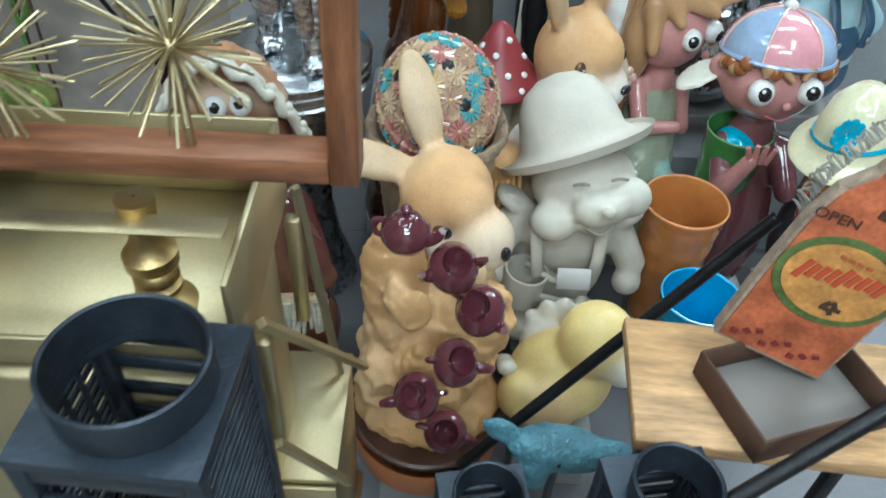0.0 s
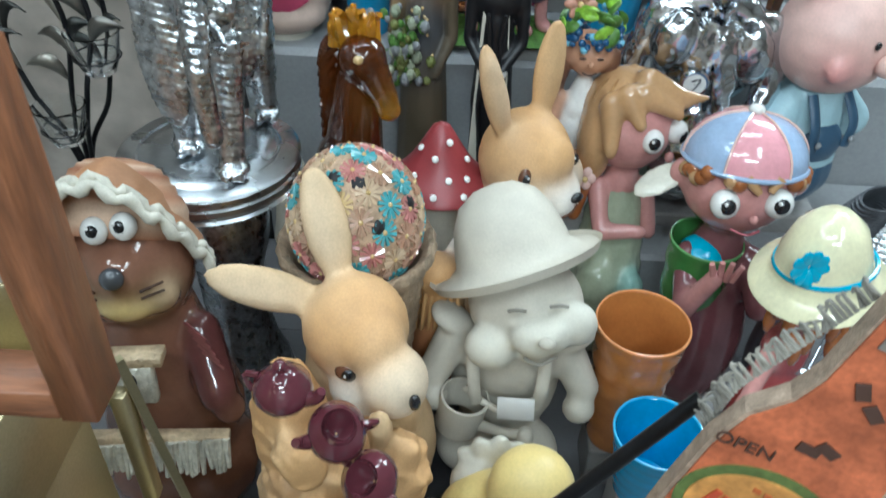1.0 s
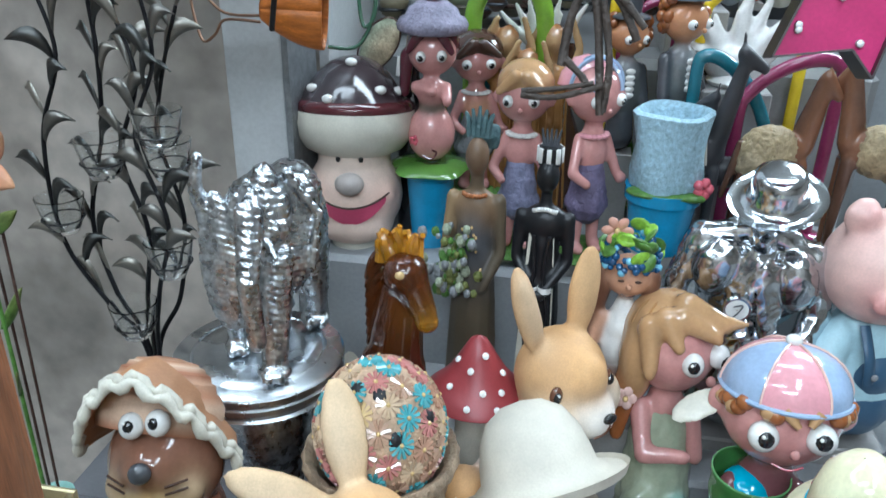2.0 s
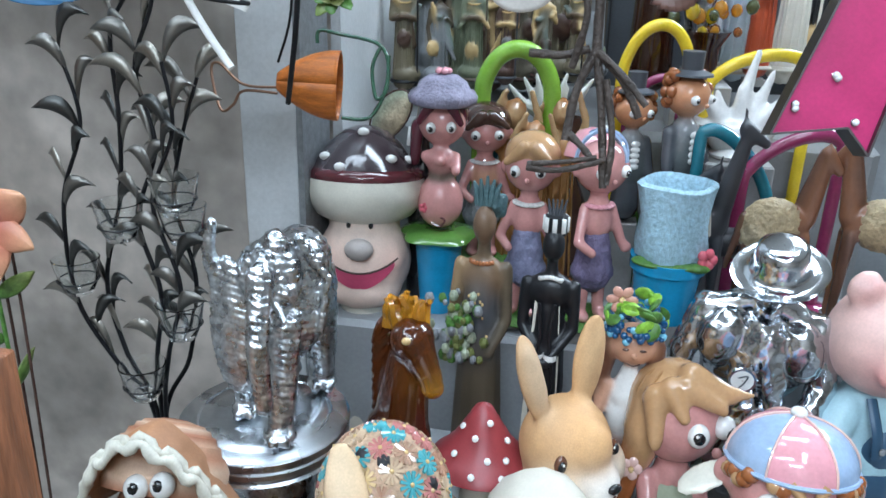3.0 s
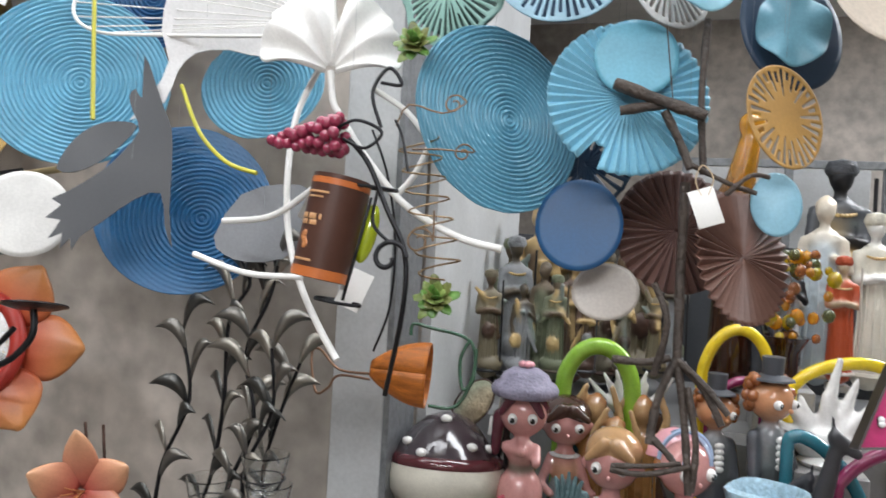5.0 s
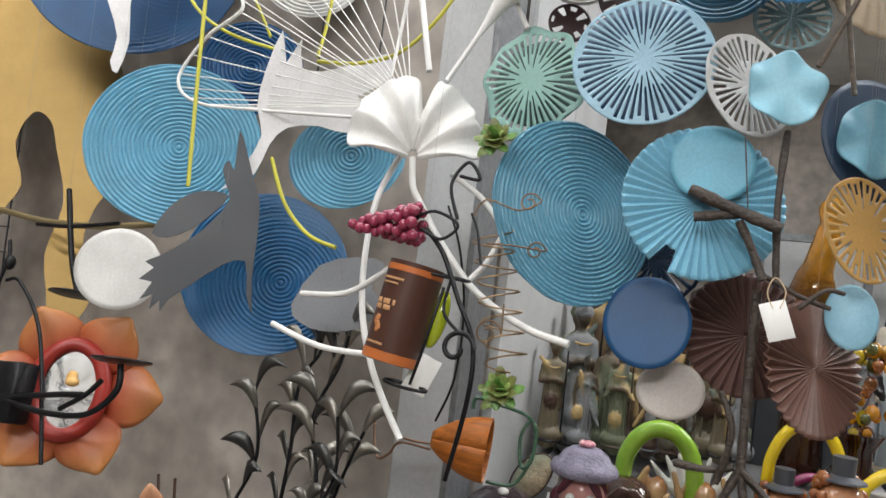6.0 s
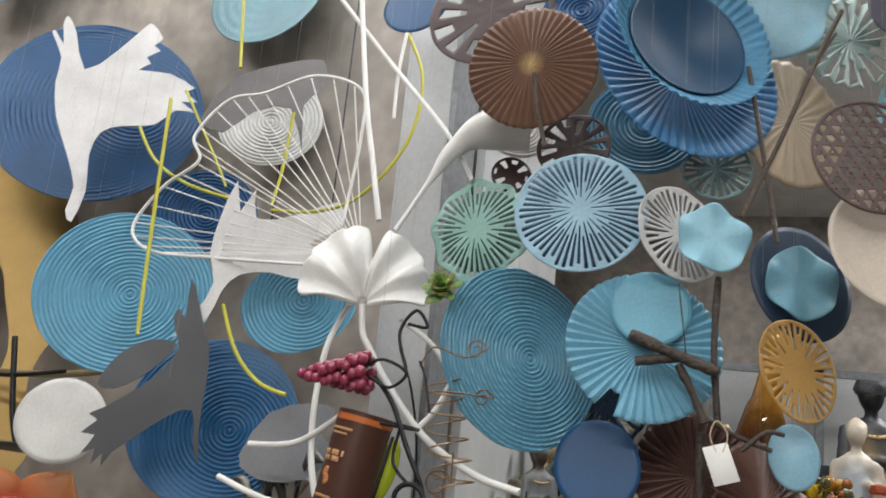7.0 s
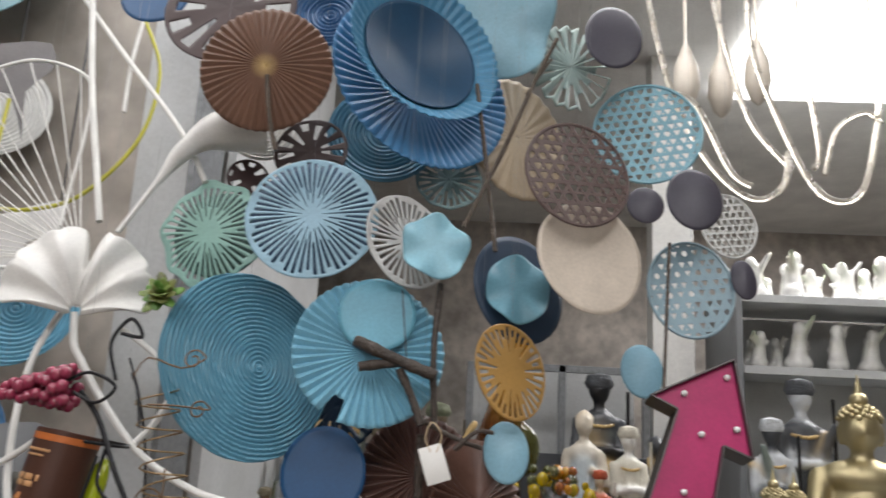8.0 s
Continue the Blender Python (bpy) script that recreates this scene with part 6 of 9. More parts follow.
def bottle_tag():
    p = (-0.083, 1.560, 1.458)
    e = empty("black_bottle", "tall black bottle with a white price tag", "bottle", pose(p[0] + 0.01, p[1] + 0.03, SHELF))
    Shape(0.01).lathe([(2.6, 0), (3, 1), (3, 22), (2.2, 26), (1.1, 29), (1.1, 33), (1.3, 33.2), (1.3, 34), (0.1, 34)], "black", "glaze", 26).obj("body", e)
    t = Shape()
    t.box((0, 0, 0), (0.026, 0.0012, 0.034), "white", "paper")
    for k in range(3):
        t.box((0, -0.0012, 0.004 - 0.006 * k), (0.016 - 0.003 * k, 0.0006, 0.0022), "grey", "paper")
    t.obj("price_tag", e, at=pose(-0.01, -0.034, p[2] - SHELF, 0, 6, 0))


bottle_tag()

# ---- the tables to the right and the far shelves ----
slab("side_table", 0.8, 2.3, 1.92, 2.6, 1.19, 1.22, "grey", "board", "grey shelf top holding gilded statues", "shelf", 0.02)
slab("side_table_front", 0.81, 2.29, 1.95, 1.98, 0, 1.188, "grey", "board", "grey front of the side shelf", "shelf", 0.02)


def buddha(x, y, z, h, col, label, mat="gold", yaw=0):
    s = Shape(h / 40)
    s.blob([("e", (0, 0, 4), (12, 8, 4.2), col), ("e", (-8, -4, 4.4), (5, 5, 3.4), col), ("e", (8, -4, 4.4), (5, 5, 3.4), col), ("e", (0, 0.5, 14), (6.6, 4.8, 9), col), ("e", (0, 0, 20.5), (7.8, 4.4, 3.6), col), ("l", (-7.4, 0, 20), 2.2, (-9, -2, 11), 1.9, col), ("l", (-9, -2, 11), 1.8, (-2, -7, 8), 1.5, col), ("l", (7.4, 0, 20), 2.2, (9, -2, 11), 1.9, col), ("l", (9, -2, 11), 1.8, (2, -7, 8), 1.5, col), ("l", (0, 0, 22), 2.2, (0, -0.2, 26), 2, col), ("e", (0, -0.5, 29.4), (3.5, 3.6, 4.4), col), ("e", (-3.5, 0, 28.5), (0.7, 0.9, 2.4), col), ("e", (3.5, 0, 28.5), (0.7, 0.9, 2.4), col), ("e", (0, -3.9, 29), (0.7, 0.8, 1.2), col)], 0.45, mat, 3)
    for k in range(60):
        zz = 1 - (k + 0.5) / 60
        a = k * 2.4
        r = math.sqrt(1 - zz * zz)
        if zz > 0.15 or math.sin(a) > 0:
            s.ell((3.7 * r * math.cos(a), 3.8 * r * math.sin(a), 31 + 3.2 * zz), 0.55, col, mat, n=6)
    s.ell((0, 0, 35), (1.7, 1.7, 1.6), col, mat)
    s.lathe([(0.9, 36), (0.5, 38), (0.1, 40)], col, mat, 10)
    s.lathe([(13, 0), (13.2, 0.6), (12, 1.6), (0.1, 2)], col, mat, 30, sq=(1, 0.72))
    return figurine(s, "seated_statue", label, "statue", pose(x, y, z, 0, 0, yaw), "gilded statues")


p_ = (1.340, 2.200, 2.036)
buddha(p_[0], p_[1], 1.53, 0.56, "brass", "gilded seated statue with a pointed topknot", "gold", -14)
for x_, y_, k_ in ((1.094, 2.11, 0.3), (1.178, 2.11, 0.24), (1.136, 2.05, 0.2), (1.024, 2.05, 0.3)):
    buddha(x_, y_, 1.53, k_, "brass", "small gilded seated statue", "gold", -10)
p_ = (1.230, 2.320, 2.088)
statuette("bronze_statuette", "black and silver statuette with a ribbed headdress", p_[0], p_[1], 1.53, p_[2] - 1.5, ("slate", "chrome", "black"), "robe", 0)
p_ = (1.127, 2.300, 2.006)
statuette("bronze_statuette", "dark statuette with silvered robe", p_[0], p_[1], 1.53, p_[2] - 1.53, ("chrome", "slate", "black"), "robe", 0)


def far_shelf():
    e = empty("far_shelf", "pale wall shelves crowded with small white figurines", "shelf", pose(0, 0, 0))
    for z in (1.36, 1.82, 2.05):
        slab("board", 1.12, 3.4, 2.62, 2.97, z - 0.025, z, "panel", "board", parent=e)
    slab("back", 1.12, 3.4, 2.972, 2.99, 0.1, 2.02, "panel", "board", parent=e)
    for x in (1.118, 3.422):
        slab("upright", x - 0.02, x, 2.62, 2.99, 0, 2.07, "grey", "board", parent=e)
    for o in e.children:
        del o["kind"]
    proto = []
    rnd = random.Random(77)
    for i in range(6):
        s = Shape(0.01)
        pr = [("e", (0, 0, 2), (4, 3, 2.4), "white"), ("l", (0, 0, 2), 2.8, (rnd.uniform(-1, 1), 0, 9), 2.0, "white"), ("e", (rnd.uniform(-1.5, 1.5), -0.5, 11.5), (1.9, 1.9, 2.3), "white")]
        for k in range(3):
            pr.append(("l", (0, 0, 7), 1.2, (rnd.uniform(-5, 5), rnd.uniform(-2, 1), rnd.uniform(6, 15)), 0.7, ("white", "ivory", "sage")[k]))
        s.blob(pr, 0.6, "glaze", 2)
        proto.append(s.obj("small_figurine", None, "small white glazed figurine on a far shelf", "figurine", "far white figurines", at=pose(1.2 + 0.1 * i, 2.72, 1.36)))
    for z, dy in ((1.36, 0), (1.82, 0), (1.82, 0.12), (2.05, 0), (2.05, 0.14)):
        x = 1.2 if z != 1.36 else 1.8
        while x < 3.1:
            copy_thing(rnd.choice(proto), pose(x, rnd.uniform(2.68, 2.76) + dy, z, 0, 0, rnd.uniform(-60, 60)) @ Matrix.Scale(rnd.uniform(0.7, 1.25), 4))
            x += rnd.uniform(0.075, 0.13)


far_shelf()


def cabinet_column():
    slab("column", 0.86, 1.0, 2.75, 2.85, 0, CEIL, "white", "board", "plain white square shop column", "column", 0.02)
    e = empty("display_cabinet", "grey framed glass display cabinet at the back of the aisle", "cabinet", pose(0, 0, 0))
    for x in (0.25, 0.56, 0.84):
        slab("frame_post", x - 0.012, x + 0.012, 2.75, 2.78, 0, 1.8, "grey", "iron", parent=e)
    for z in (1.1, 1.45, 1.79):
        slab("frame_rail", 0.262, 0.828, 2.75, 2.78, z - 0.012, z + 0.012, "grey", "iron", parent=e)
    slab("back", 0.25, 0.84, 2.99, 3.01, 0, 1.8, "panel", "board", parent=e)
    for o in e.children:
        del o["kind"]


cabinet_column()



# ---- metal wall flowers and other hanging things ----
def plate(parent, name, c, R, col, fn=None, yaw=0.0, tilt=0.0, sq=1.0, nr=24, nt=72, rim=None, hole=None, off=(0, 0), mat="enamel", thick=0.0012, label="", spin=0.0, col2=None, mix=None):
    """A round sheet-metal plate facing the aisle. fn(r, a): its relief towards the viewer; rim(a): its outline; hole(i, j): cells cut out."""
    s = Shape()
    V = []
    for i in range(nr + 1):
        for j in range(nt):
            a = 2 * math.pi * j / nt
            ox, oz = off
            # distance from the ripple's centre to the rim
            bx, bz = -ox * math.cos(a) - oz * math.sin(a), math.sqrt(max(0.0, 1 - (ox * math.sin(a) - oz * math.cos(a)) ** 2))
            edge = (bx + bz) * (rim(a) if rim else 1.0)
            r = edge * (i / nr if i else 0.0003)
            V.append(((ox + r * math.cos(a)) * R * sq, -(fn(r, a) if fn else 0.0), (oz + r * math.sin(a)) * R))
    F = [f for k, f in enumerate(grid_faces(nr + 1, nt, False, True)) if not (hole and hole(k // nt, k % nt))]
    turn_ = F[0].index(1) == (F[0].index(0) + 1) % 4
    F.append(tuple(range(nt))[::-1] if turn_ else tuple(range(nt)))
    cc = C[col] if isinstance(col, str) else col
    if col2 is not None:
        c2 = C[col2] if isinstance(col2, str) else col2
        W = np.array([mix(v[0] / R, v[2] / R) for v in V])[:, None]
        cc = np.array(cc) * (1 - W) + np.array(c2) * W
    s.add(V, F, cc, mat)
    ob = s.obj(name, parent, label, at=pose(c[0], c[1], c[2], tilt, spin, yaw))
    md = ob.modifiers.new("thickness", "SOLIDIFY")
    md.thickness, md.offset = thick, 0
    return ob


def ripple(n, amp=0.0016):
    return lambda r, a: amp * math.sin(2 * math.pi * n * r) + 0.004 * r * r


def pleats(n, amp, dish=0.0):
    return lambda r, a: amp * r * (2 * abs((n * a / (2 * math.pi)) % 1 * 2 - 1) - 1) + dish * r * r


def waves(n, amp, dish=0.0):
    return lambda r, a: amp * r ** min(n, 3) * math.sin(n * a) + dish * r * r


def slots(per, lo, hi, nr, seed=0):
    rnd = random.Random(seed)
    ins = [lo + (0.0, 0.22, 0.08, 0.3)[k % 4] + rnd.uniform(-0.03, 0.05) for k in range(400)]
    outs = [hi + rnd.uniform(-0.08, 0.03) for _ in range(400)]

    def h(i, j):
        k, m = j // per, j % per
        return m >= per // 2 and ins[k] * nr <= i < outs[k] * nr
    return h


def wires(parent, pts, name="wire", r=0.00016):
    for p in pts:
        low = LEAN @ Vector(p)
        top = LEAN.inverted() @ Vector((low.x, low.y, CEIL))
        Shape().tube([p, tuple(top)], r, "grey", "iron", 5).obj(name, parent)


RAIL_Z = CEIL
art_l = empty("disc_wall_art", "hanging cluster of rippled blue metal discs", "wall art")
plate(art_l, "disc", (-0.641, 1.030, 1.970), 0.1419, "steel", ripple(20), 32, 0, 1.0, 100, 64, off=(0.06, -0.04), label="sky blue rippled metal disc")
plate(art_l, "disc", (-0.881, 1.080, 2.401), 0.2113, "royal", ripple(22), 30, 0, 1.0, 104, 64, off=(0.35, 0.1), label="royal blue rippled metal disc")
plate(art_l, "disc", (-0.469, 1.100, 1.768), 0.1322, (0.02, 0.12, 0.27), ripple(19), 26, 0, 1.0, 92, 64, off=(0.2, -0.1), label="deep blue rippled metal disc")
plate(art_l, "disc", (-0.367, 1.130, 1.973), 0.0985, "steel", ripple(14), 20, 0, 1.0, 72, 60, off=(0.05, 0.05), rim=lambda a: 0.93 + 0.07 * math.sin(2 * a + 0.5), label="teal-blue rippled metal disc")
plate(art_l, "disc", (-0.610, 1.150, 2.171), 0.0957, "royal", ripple(13), 24, 0, 1.0, 64, 60, label="dark blue rippled metal disc")
plate(art_l, "disc", (-0.542, 1.200, 2.407), 0.1069, (0.6, 0.6, 0.58), ripple(13), 20, 0, 1.0, 64, 60, label="white rippled metal disc")
plate(art_l, "disc", (-0.568, 1.140, 2.703), 0.1383, (0.14, 0.28, 0.33), ripple(6, 0.0006), 0, 0, 1.0, 30, 60, label="grey-blue metal disc")
plate(art_l, "disc", (-1.257, 1.080, 2.870), 0.1023, "sky", ripple(8), 0, 0, 1.0, 30, 60, label="pale blue metal disc")
plate(art_l, "disc", (-0.672, 1.000, 1.746), 0.0653, (0.62, 0.61, 0.58), waves(1, 0.001), 34, 0, 1.0, 8, 56, label="plain white metal disc")
wires(art_l, [(-0.690, 1.035, 2.120), (-0.970, 1.085, 2.668), (-0.498, 1.105, 1.895), (-0.385, 1.135, 2.070), (-0.635, 1.155, 2.273), (-0.569, 1.205, 2.537), (-0.695, 1.005, 1.809), (-0.597, 1.145, 2.847), (-1.297, 1.085, 2.969)])

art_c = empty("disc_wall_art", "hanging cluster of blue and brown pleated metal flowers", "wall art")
plate(art_c, "disc", (0.044, 1.000, 1.831), 0.1207, (0.1, 0.29, 0.4), ripple(21), 46, 0, 1.0, 100, 64, off=(0.12, 0.0), label="large blue rippled metal disc")
plate(art_c, "fan", (0.201, 0.975, 1.833), 0.0939, (0.2, 0.46, 0.6), pleats(46, 0.0035), 16, 0, 1.0, 16, 184, rim=lambda a: 0.72 if -2.25 < (a - 2 * math.pi if a > math.pi else a) < -2.0 else 1.0, label="sky blue pleated metal fan")
# added disc for the smooth top of the fan, tinted darker than it
plate(art_c, "inner_disc", (0.212, 0.965, 1.878), 0.0483, (0.13, 0.38, 0.5), waves(3, 0.002), 10, 0, 1.0, 8, 60, label="added smooth disc for the fan top, in a darker blue")
plate(art_c, "disc", (0.135, 1.040, 1.701), 0.0576, "royal", waves(2, 0.001), 0, 0, 0.93, 8, 56, label="plain royal blue metal disc")
plate(art_c, "disc", (0.162, 1.080, 1.624), 0.0409, (0.42, 0.38, 0.34), waves(2, 0.002), 0, 0, 1.0, 8, 56, rim=lambda a: 0.95 + 0.07 * math.cos(2 * a), label="beige metal disc")
plate(art_c, "fan", (0.250, 1.100, 1.701), 0.0798, (0.1, 0.05, 0.04), pleats(34, 0.004), 20, 0, 1.0, 14, 136, label="dark brown pleated metal fan")
plate(art_c, "fan", (0.324, 1.070, 1.659), 0.0811, (0.15, 0.075, 0.055), pleats(40, 0.004), 48, 0, 1.0, 14, 160, label="brown pleated metal fan")
plate(art_c, "dark_leaf", (0.140, 1.090, 1.795), 0.0603, "navy", pleats(24, 0.003), 0, 0, 1.0, 12, 96, hole=slots(4, 0.3, 0.9, 12, 3), label="navy pierced metal leaf")
plate(art_c, "pierced_disc", (0.132, 0.930, 2.003), 0.0851, (0.28, 0.46, 0.57), pleats(8, 0.001, -0.006), 6, 0, 1.0, 40, 208, hole=slots(4, 0.16, 0.92, 40, 1), label="pale blue pierced metal disc")
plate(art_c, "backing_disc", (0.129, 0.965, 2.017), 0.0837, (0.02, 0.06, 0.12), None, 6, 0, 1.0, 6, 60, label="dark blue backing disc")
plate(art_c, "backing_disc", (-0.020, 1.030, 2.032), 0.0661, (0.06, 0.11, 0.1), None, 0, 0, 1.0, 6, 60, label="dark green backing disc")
plate(art_c, "pierced_disc", (-0.024, 0.990, 2.017), 0.0782, "mint", waves(5, 0.004, -0.012), -10, 10, 1.0, 30, 160, hole=slots(4, 0.2, 0.88, 30, 2), rim=lambda a: 0.96 + 0.04 * math.sin(9 * a), label="mint green pierced metal flower")
plate(art_c, "pierced_disc", (0.252, 0.960, 1.973), 0.0647, (0.55, 0.55, 0.54), pleats(8, 0.001), 42, 0, 1.0, 30, 144, hole=slots(4, 0.2, 0.9, 30, 5), label="silvery pierced metal disc")
plate(art_c, "cupped_disc", (0.289, 0.920, 1.946), 0.0437, (0.26, 0.52, 0.63), waves(5, 0.006), 18, 0, 1.0, 14, 70, rim=lambda a: 0.97 + 0.05 * math.sin(5 * a + 1), label="sky blue crumpled metal disc")
plate(art_c, "fan", (0.078, 0.860, 2.188), 0.0864, (0.17, 0.09, 0.06), pleats(46, 0.0022, -0.012), 4, 12, 1.0, 18, 184, label="copper brown pleated metal flower", col2="goldc", mix=lambda x, z: max(0.0, 1 - math.hypot(x, z) * 4.5))
plate(art_c, "pierced_disc", (-0.002, 0.930, 2.354), 0.0985, (0.07, 0.045, 0.045), pleats(6, 0.001), 0, 0, 1.0, 30, 112, hole=slots(8, 0.3, 0.9, 30, 6), label="dark pierced metal flower")
plate(art_c, "pierced_disc", (0.115, 0.980, 2.130), 0.0524, (0.06, 0.04, 0.04), pleats(6, 0.001), 0, 0, 1.0, 24, 104, hole=slots(8, 0.3, 0.9, 24, 8), label="dark pierced metal flower")
plate(art_c, "pierced_disc", (0.022, 1.000, 2.105), 0.0295, (0.06, 0.035, 0.035), None, 20, 0, 1.0, 16, 64, hole=slots(8, 0.35, 0.85, 16, 9), label="small dark pierced disc")
plate(art_c, "bowl", (0.265, 0.990, 2.235), 0.1422, (0.05, 0.2, 0.4), pleats(60, 0.0018, 0.02), 34, 0, 1.0, 20, 240, label="large blue bowl with a fluted rim")
plate(art_c, "bowl", (0.259, 0.955, 2.248), 0.1158, (0.08, 0.28, 0.46), lambda r, a: 0.05 * r * r + (0.0022 * math.cos(50 * a) if r > 0.82 else 0), 34, 0, 1.0, 24, 250, label="middle blue bowl with a fluted rim")
# the dark reflection inside the middle bowl, painted as a darker inner dish
plate(art_c, "bowl", (0.262, 0.950, 2.247), 0.0871, (0.02, 0.075, 0.15), lambda r, a: 0.028 * r * r, 34, 0, 1.0, 20, 80, label="smooth inner bowl, dark reflection put into its blue")
plate(art_c, "disc", (0.209, 1.040, 2.190), 0.0829, (0.09, 0.26, 0.38), ripple(12), 10, 0, 1.0, 50, 60, label="blue rippled metal disc")
plate(art_c, "pierced_disc", (0.304, 1.060, 2.119), 0.0495, (0.16, 0.25, 0.26), pleats(10, 0.002), 10, 0, 1.0, 20, 104, hole=slots(4, 0.3, 0.9, 20, 12), label="grey-green pierced disc")
plate(art_c, "disc", (0.109, 1.100, 2.480), 0.0683, "royal", ripple(9), 0, 0, 1.0, 40, 60, label="royal blue disc")
plate(art_c, "disc", (-0.186, 1.060, 2.517), 0.0617, "royal", waves(2, 0.001), 0, 0, 1.0, 8, 56, label="plain royal blue disc")
plate(art_c, "disc", (0.019, 1.050, 2.221), 0.0585, (0.6, 0.58, 0.55), ripple(10), 20, 0, 1.0, 44, 60, label="white rippled disc")
wires(art_c, [(0.036, 1.005, 1.934), (0.200, 0.980, 1.925), (0.132, 1.045, 1.746), (0.161, 1.085, 1.654), (0.250, 1.105, 1.764), (0.326, 1.075, 1.724), (0.131, 0.935, 2.091), (-0.029, 0.995, 2.089), (0.255, 0.965, 2.035), (0.291, 0.925, 1.987), (0.075, 0.865, 2.282), (-0.008, 0.935, 2.451), (0.273, 0.995, 2.399), (0.211, 1.045, 2.279), (0.308, 1.065, 2.169), (0.109, 1.105, 2.561), (-0.195, 1.065, 2.592)])

art_r = empty("disc_wall_art", "hanging cluster of pierced discs and small oval plates", "wall art")


def lattice(parent, c, R, col, yaw, sq, n, label, bar=0.11):
    """A round metal lattice: a rim and three ways of bars with little stars at the knots."""
    s = Shape()
    step = 2.0 / n
    for k3 in range(3):
        d = np.array((math.cos(k3 * math.pi / 3), math.sin(k3 * math.pi / 3)))
        q = np.array((-d[1], d[0]))
        for k in range(-n, n + 1):
            o = (k + 0.33 * k3) * step * 0.866
            if abs(o) >= 0.96:
                continue
            L = math.sqrt(1 - o * o)
            p0, p1 = q * o - d * L, q * o + d * L
            w_ = step * bar
            if (k + k3) % 2 == 0:
                w_ *= 0.6
            s.sheet([(p0 + q * w_) * R * np.array((sq, 1)), (p1 + q * w_) * R * np.array((sq, 1)), (p1 - q * w_) * R * np.array((sq, 1)), (p0 - q * w_) * R * np.array((sq, 1))], 0.0012 + 0.0003 * k3, col, "enamel")
    s.tube([(R * sq * math.cos(a), 0, R * math.sin(a)) for a in np.linspace(0, 6.2832, 60, endpoint=False)], R * 0.035, col, "enamel", 6, True)
    return s.obj("lattice_disc", parent, label, at=pose(c[0], c[1], c[2], 0, 0, yaw))


lattice(art_r, (0.474, 0.940, 2.048), 0.0751, (0.1, 0.062, 0.055), 16, 0.92, 9, "dark brown pierced metal lattice disc", 0.16)
plate(art_r, "disc", (0.480, 0.975, 1.943), 0.0777, (0.62, 0.54, 0.45), waves(2, 0.002, 0.006), 20, 0, 0.93, 12, 60, label="cream metal disc")
plate(art_r, "ring", (0.400, 1.060, 1.943), 0.0801, "navy", lambda r, a: -0.01 * r, 30, 0, 0.9, 10, 60, label="navy metal disc")
plate(art_r, "cupped_disc", (0.392, 1.035, 1.930), 0.0485, (0.14, 0.33, 0.42), waves(5, 0.006), 15, 0, 0.92, 14, 70, label="grey-blue crumpled metal disc")
plate(art_r, "pierced_disc", (0.375, 1.030, 1.816), 0.0633, (0.42, 0.24, 0.07), waves(2, 0.001), 40, 0, 0.93, 30, 136, hole=slots(4, 0.4, 0.92, 30, 14), label="gold-brown pierced metal disc")
plate(art_r, "oval", (0.363, 1.060, 1.721), 0.0391, (0.25, 0.48, 0.6), lambda r, a: -0.006 * r * r, 0, 0, 0.73, 10, 48, label="pale blue oval plate")
plate(art_r, "oval", (0.566, 1.150, 1.843), 0.0393, (0.22, 0.42, 0.53), lambda r, a: -0.006 * r * r, 0, 0, 0.76, 10, 48, label="pale blue oval plate")
for c_, r_, q_ in (((0.574, 1.050, 2.360), 0.0608, 0.74), ((0.595, 1.100, 2.083), 0.0303, 0.9), ((0.675, 1.120, 2.099), 0.0523, 0.8), ((0.753, 1.200, 1.995), 0.0333, 0.6)):
    plate(art_r, "oval", c_, r_, (0.06, 0.055, 0.075), lambda r, a: -0.006 * r * r, 0, 0, q_, 10, 48, label="dark purple-grey oval plate")
lattice(art_r, (0.627, 1.150, 2.238), 0.0922, (0.22, 0.42, 0.5), -8, 0.92, 11, "pale blue metal lattice disc", 0.17)
lattice(art_r, (0.673, 1.220, 1.989), 0.0801, (0.24, 0.36, 0.42), -6, 0.8, 8, "grey-blue metal lattice disc", 0.24)
lattice(art_r, (0.781, 1.300, 2.134), 0.0610, (0.6, 0.6, 0.58), 0, 0.75, 8, "white metal lattice disc")
plate(art_r, "cupped_disc", (0.378, 0.970, 2.331), 0.0989, (0.25, 0.46, 0.56), waves(5, 0.012), 0, 14, 1.0, 18, 80, rim=lambda a: 0.95 + 0.07 * math.sin(5 * a), label="light blue crumpled metal flower")
plate(art_r, "shell", (0.412, 1.100, 2.210), 0.1107, (0.36, 0.28, 0.19), pleats(26, 0.002), 30, 0, 0.8, 14, 104, label="tan pleated shell plate")
plate(art_r, "shell", (0.512, 1.120, 2.355), 0.0847, (0.3, 0.38, 0.36), pleats(20, 0.006), 10, 0, 0.8, 14, 80, hole=slots(4, 0.3, 0.95, 14, 15), label="sage pierced plate")
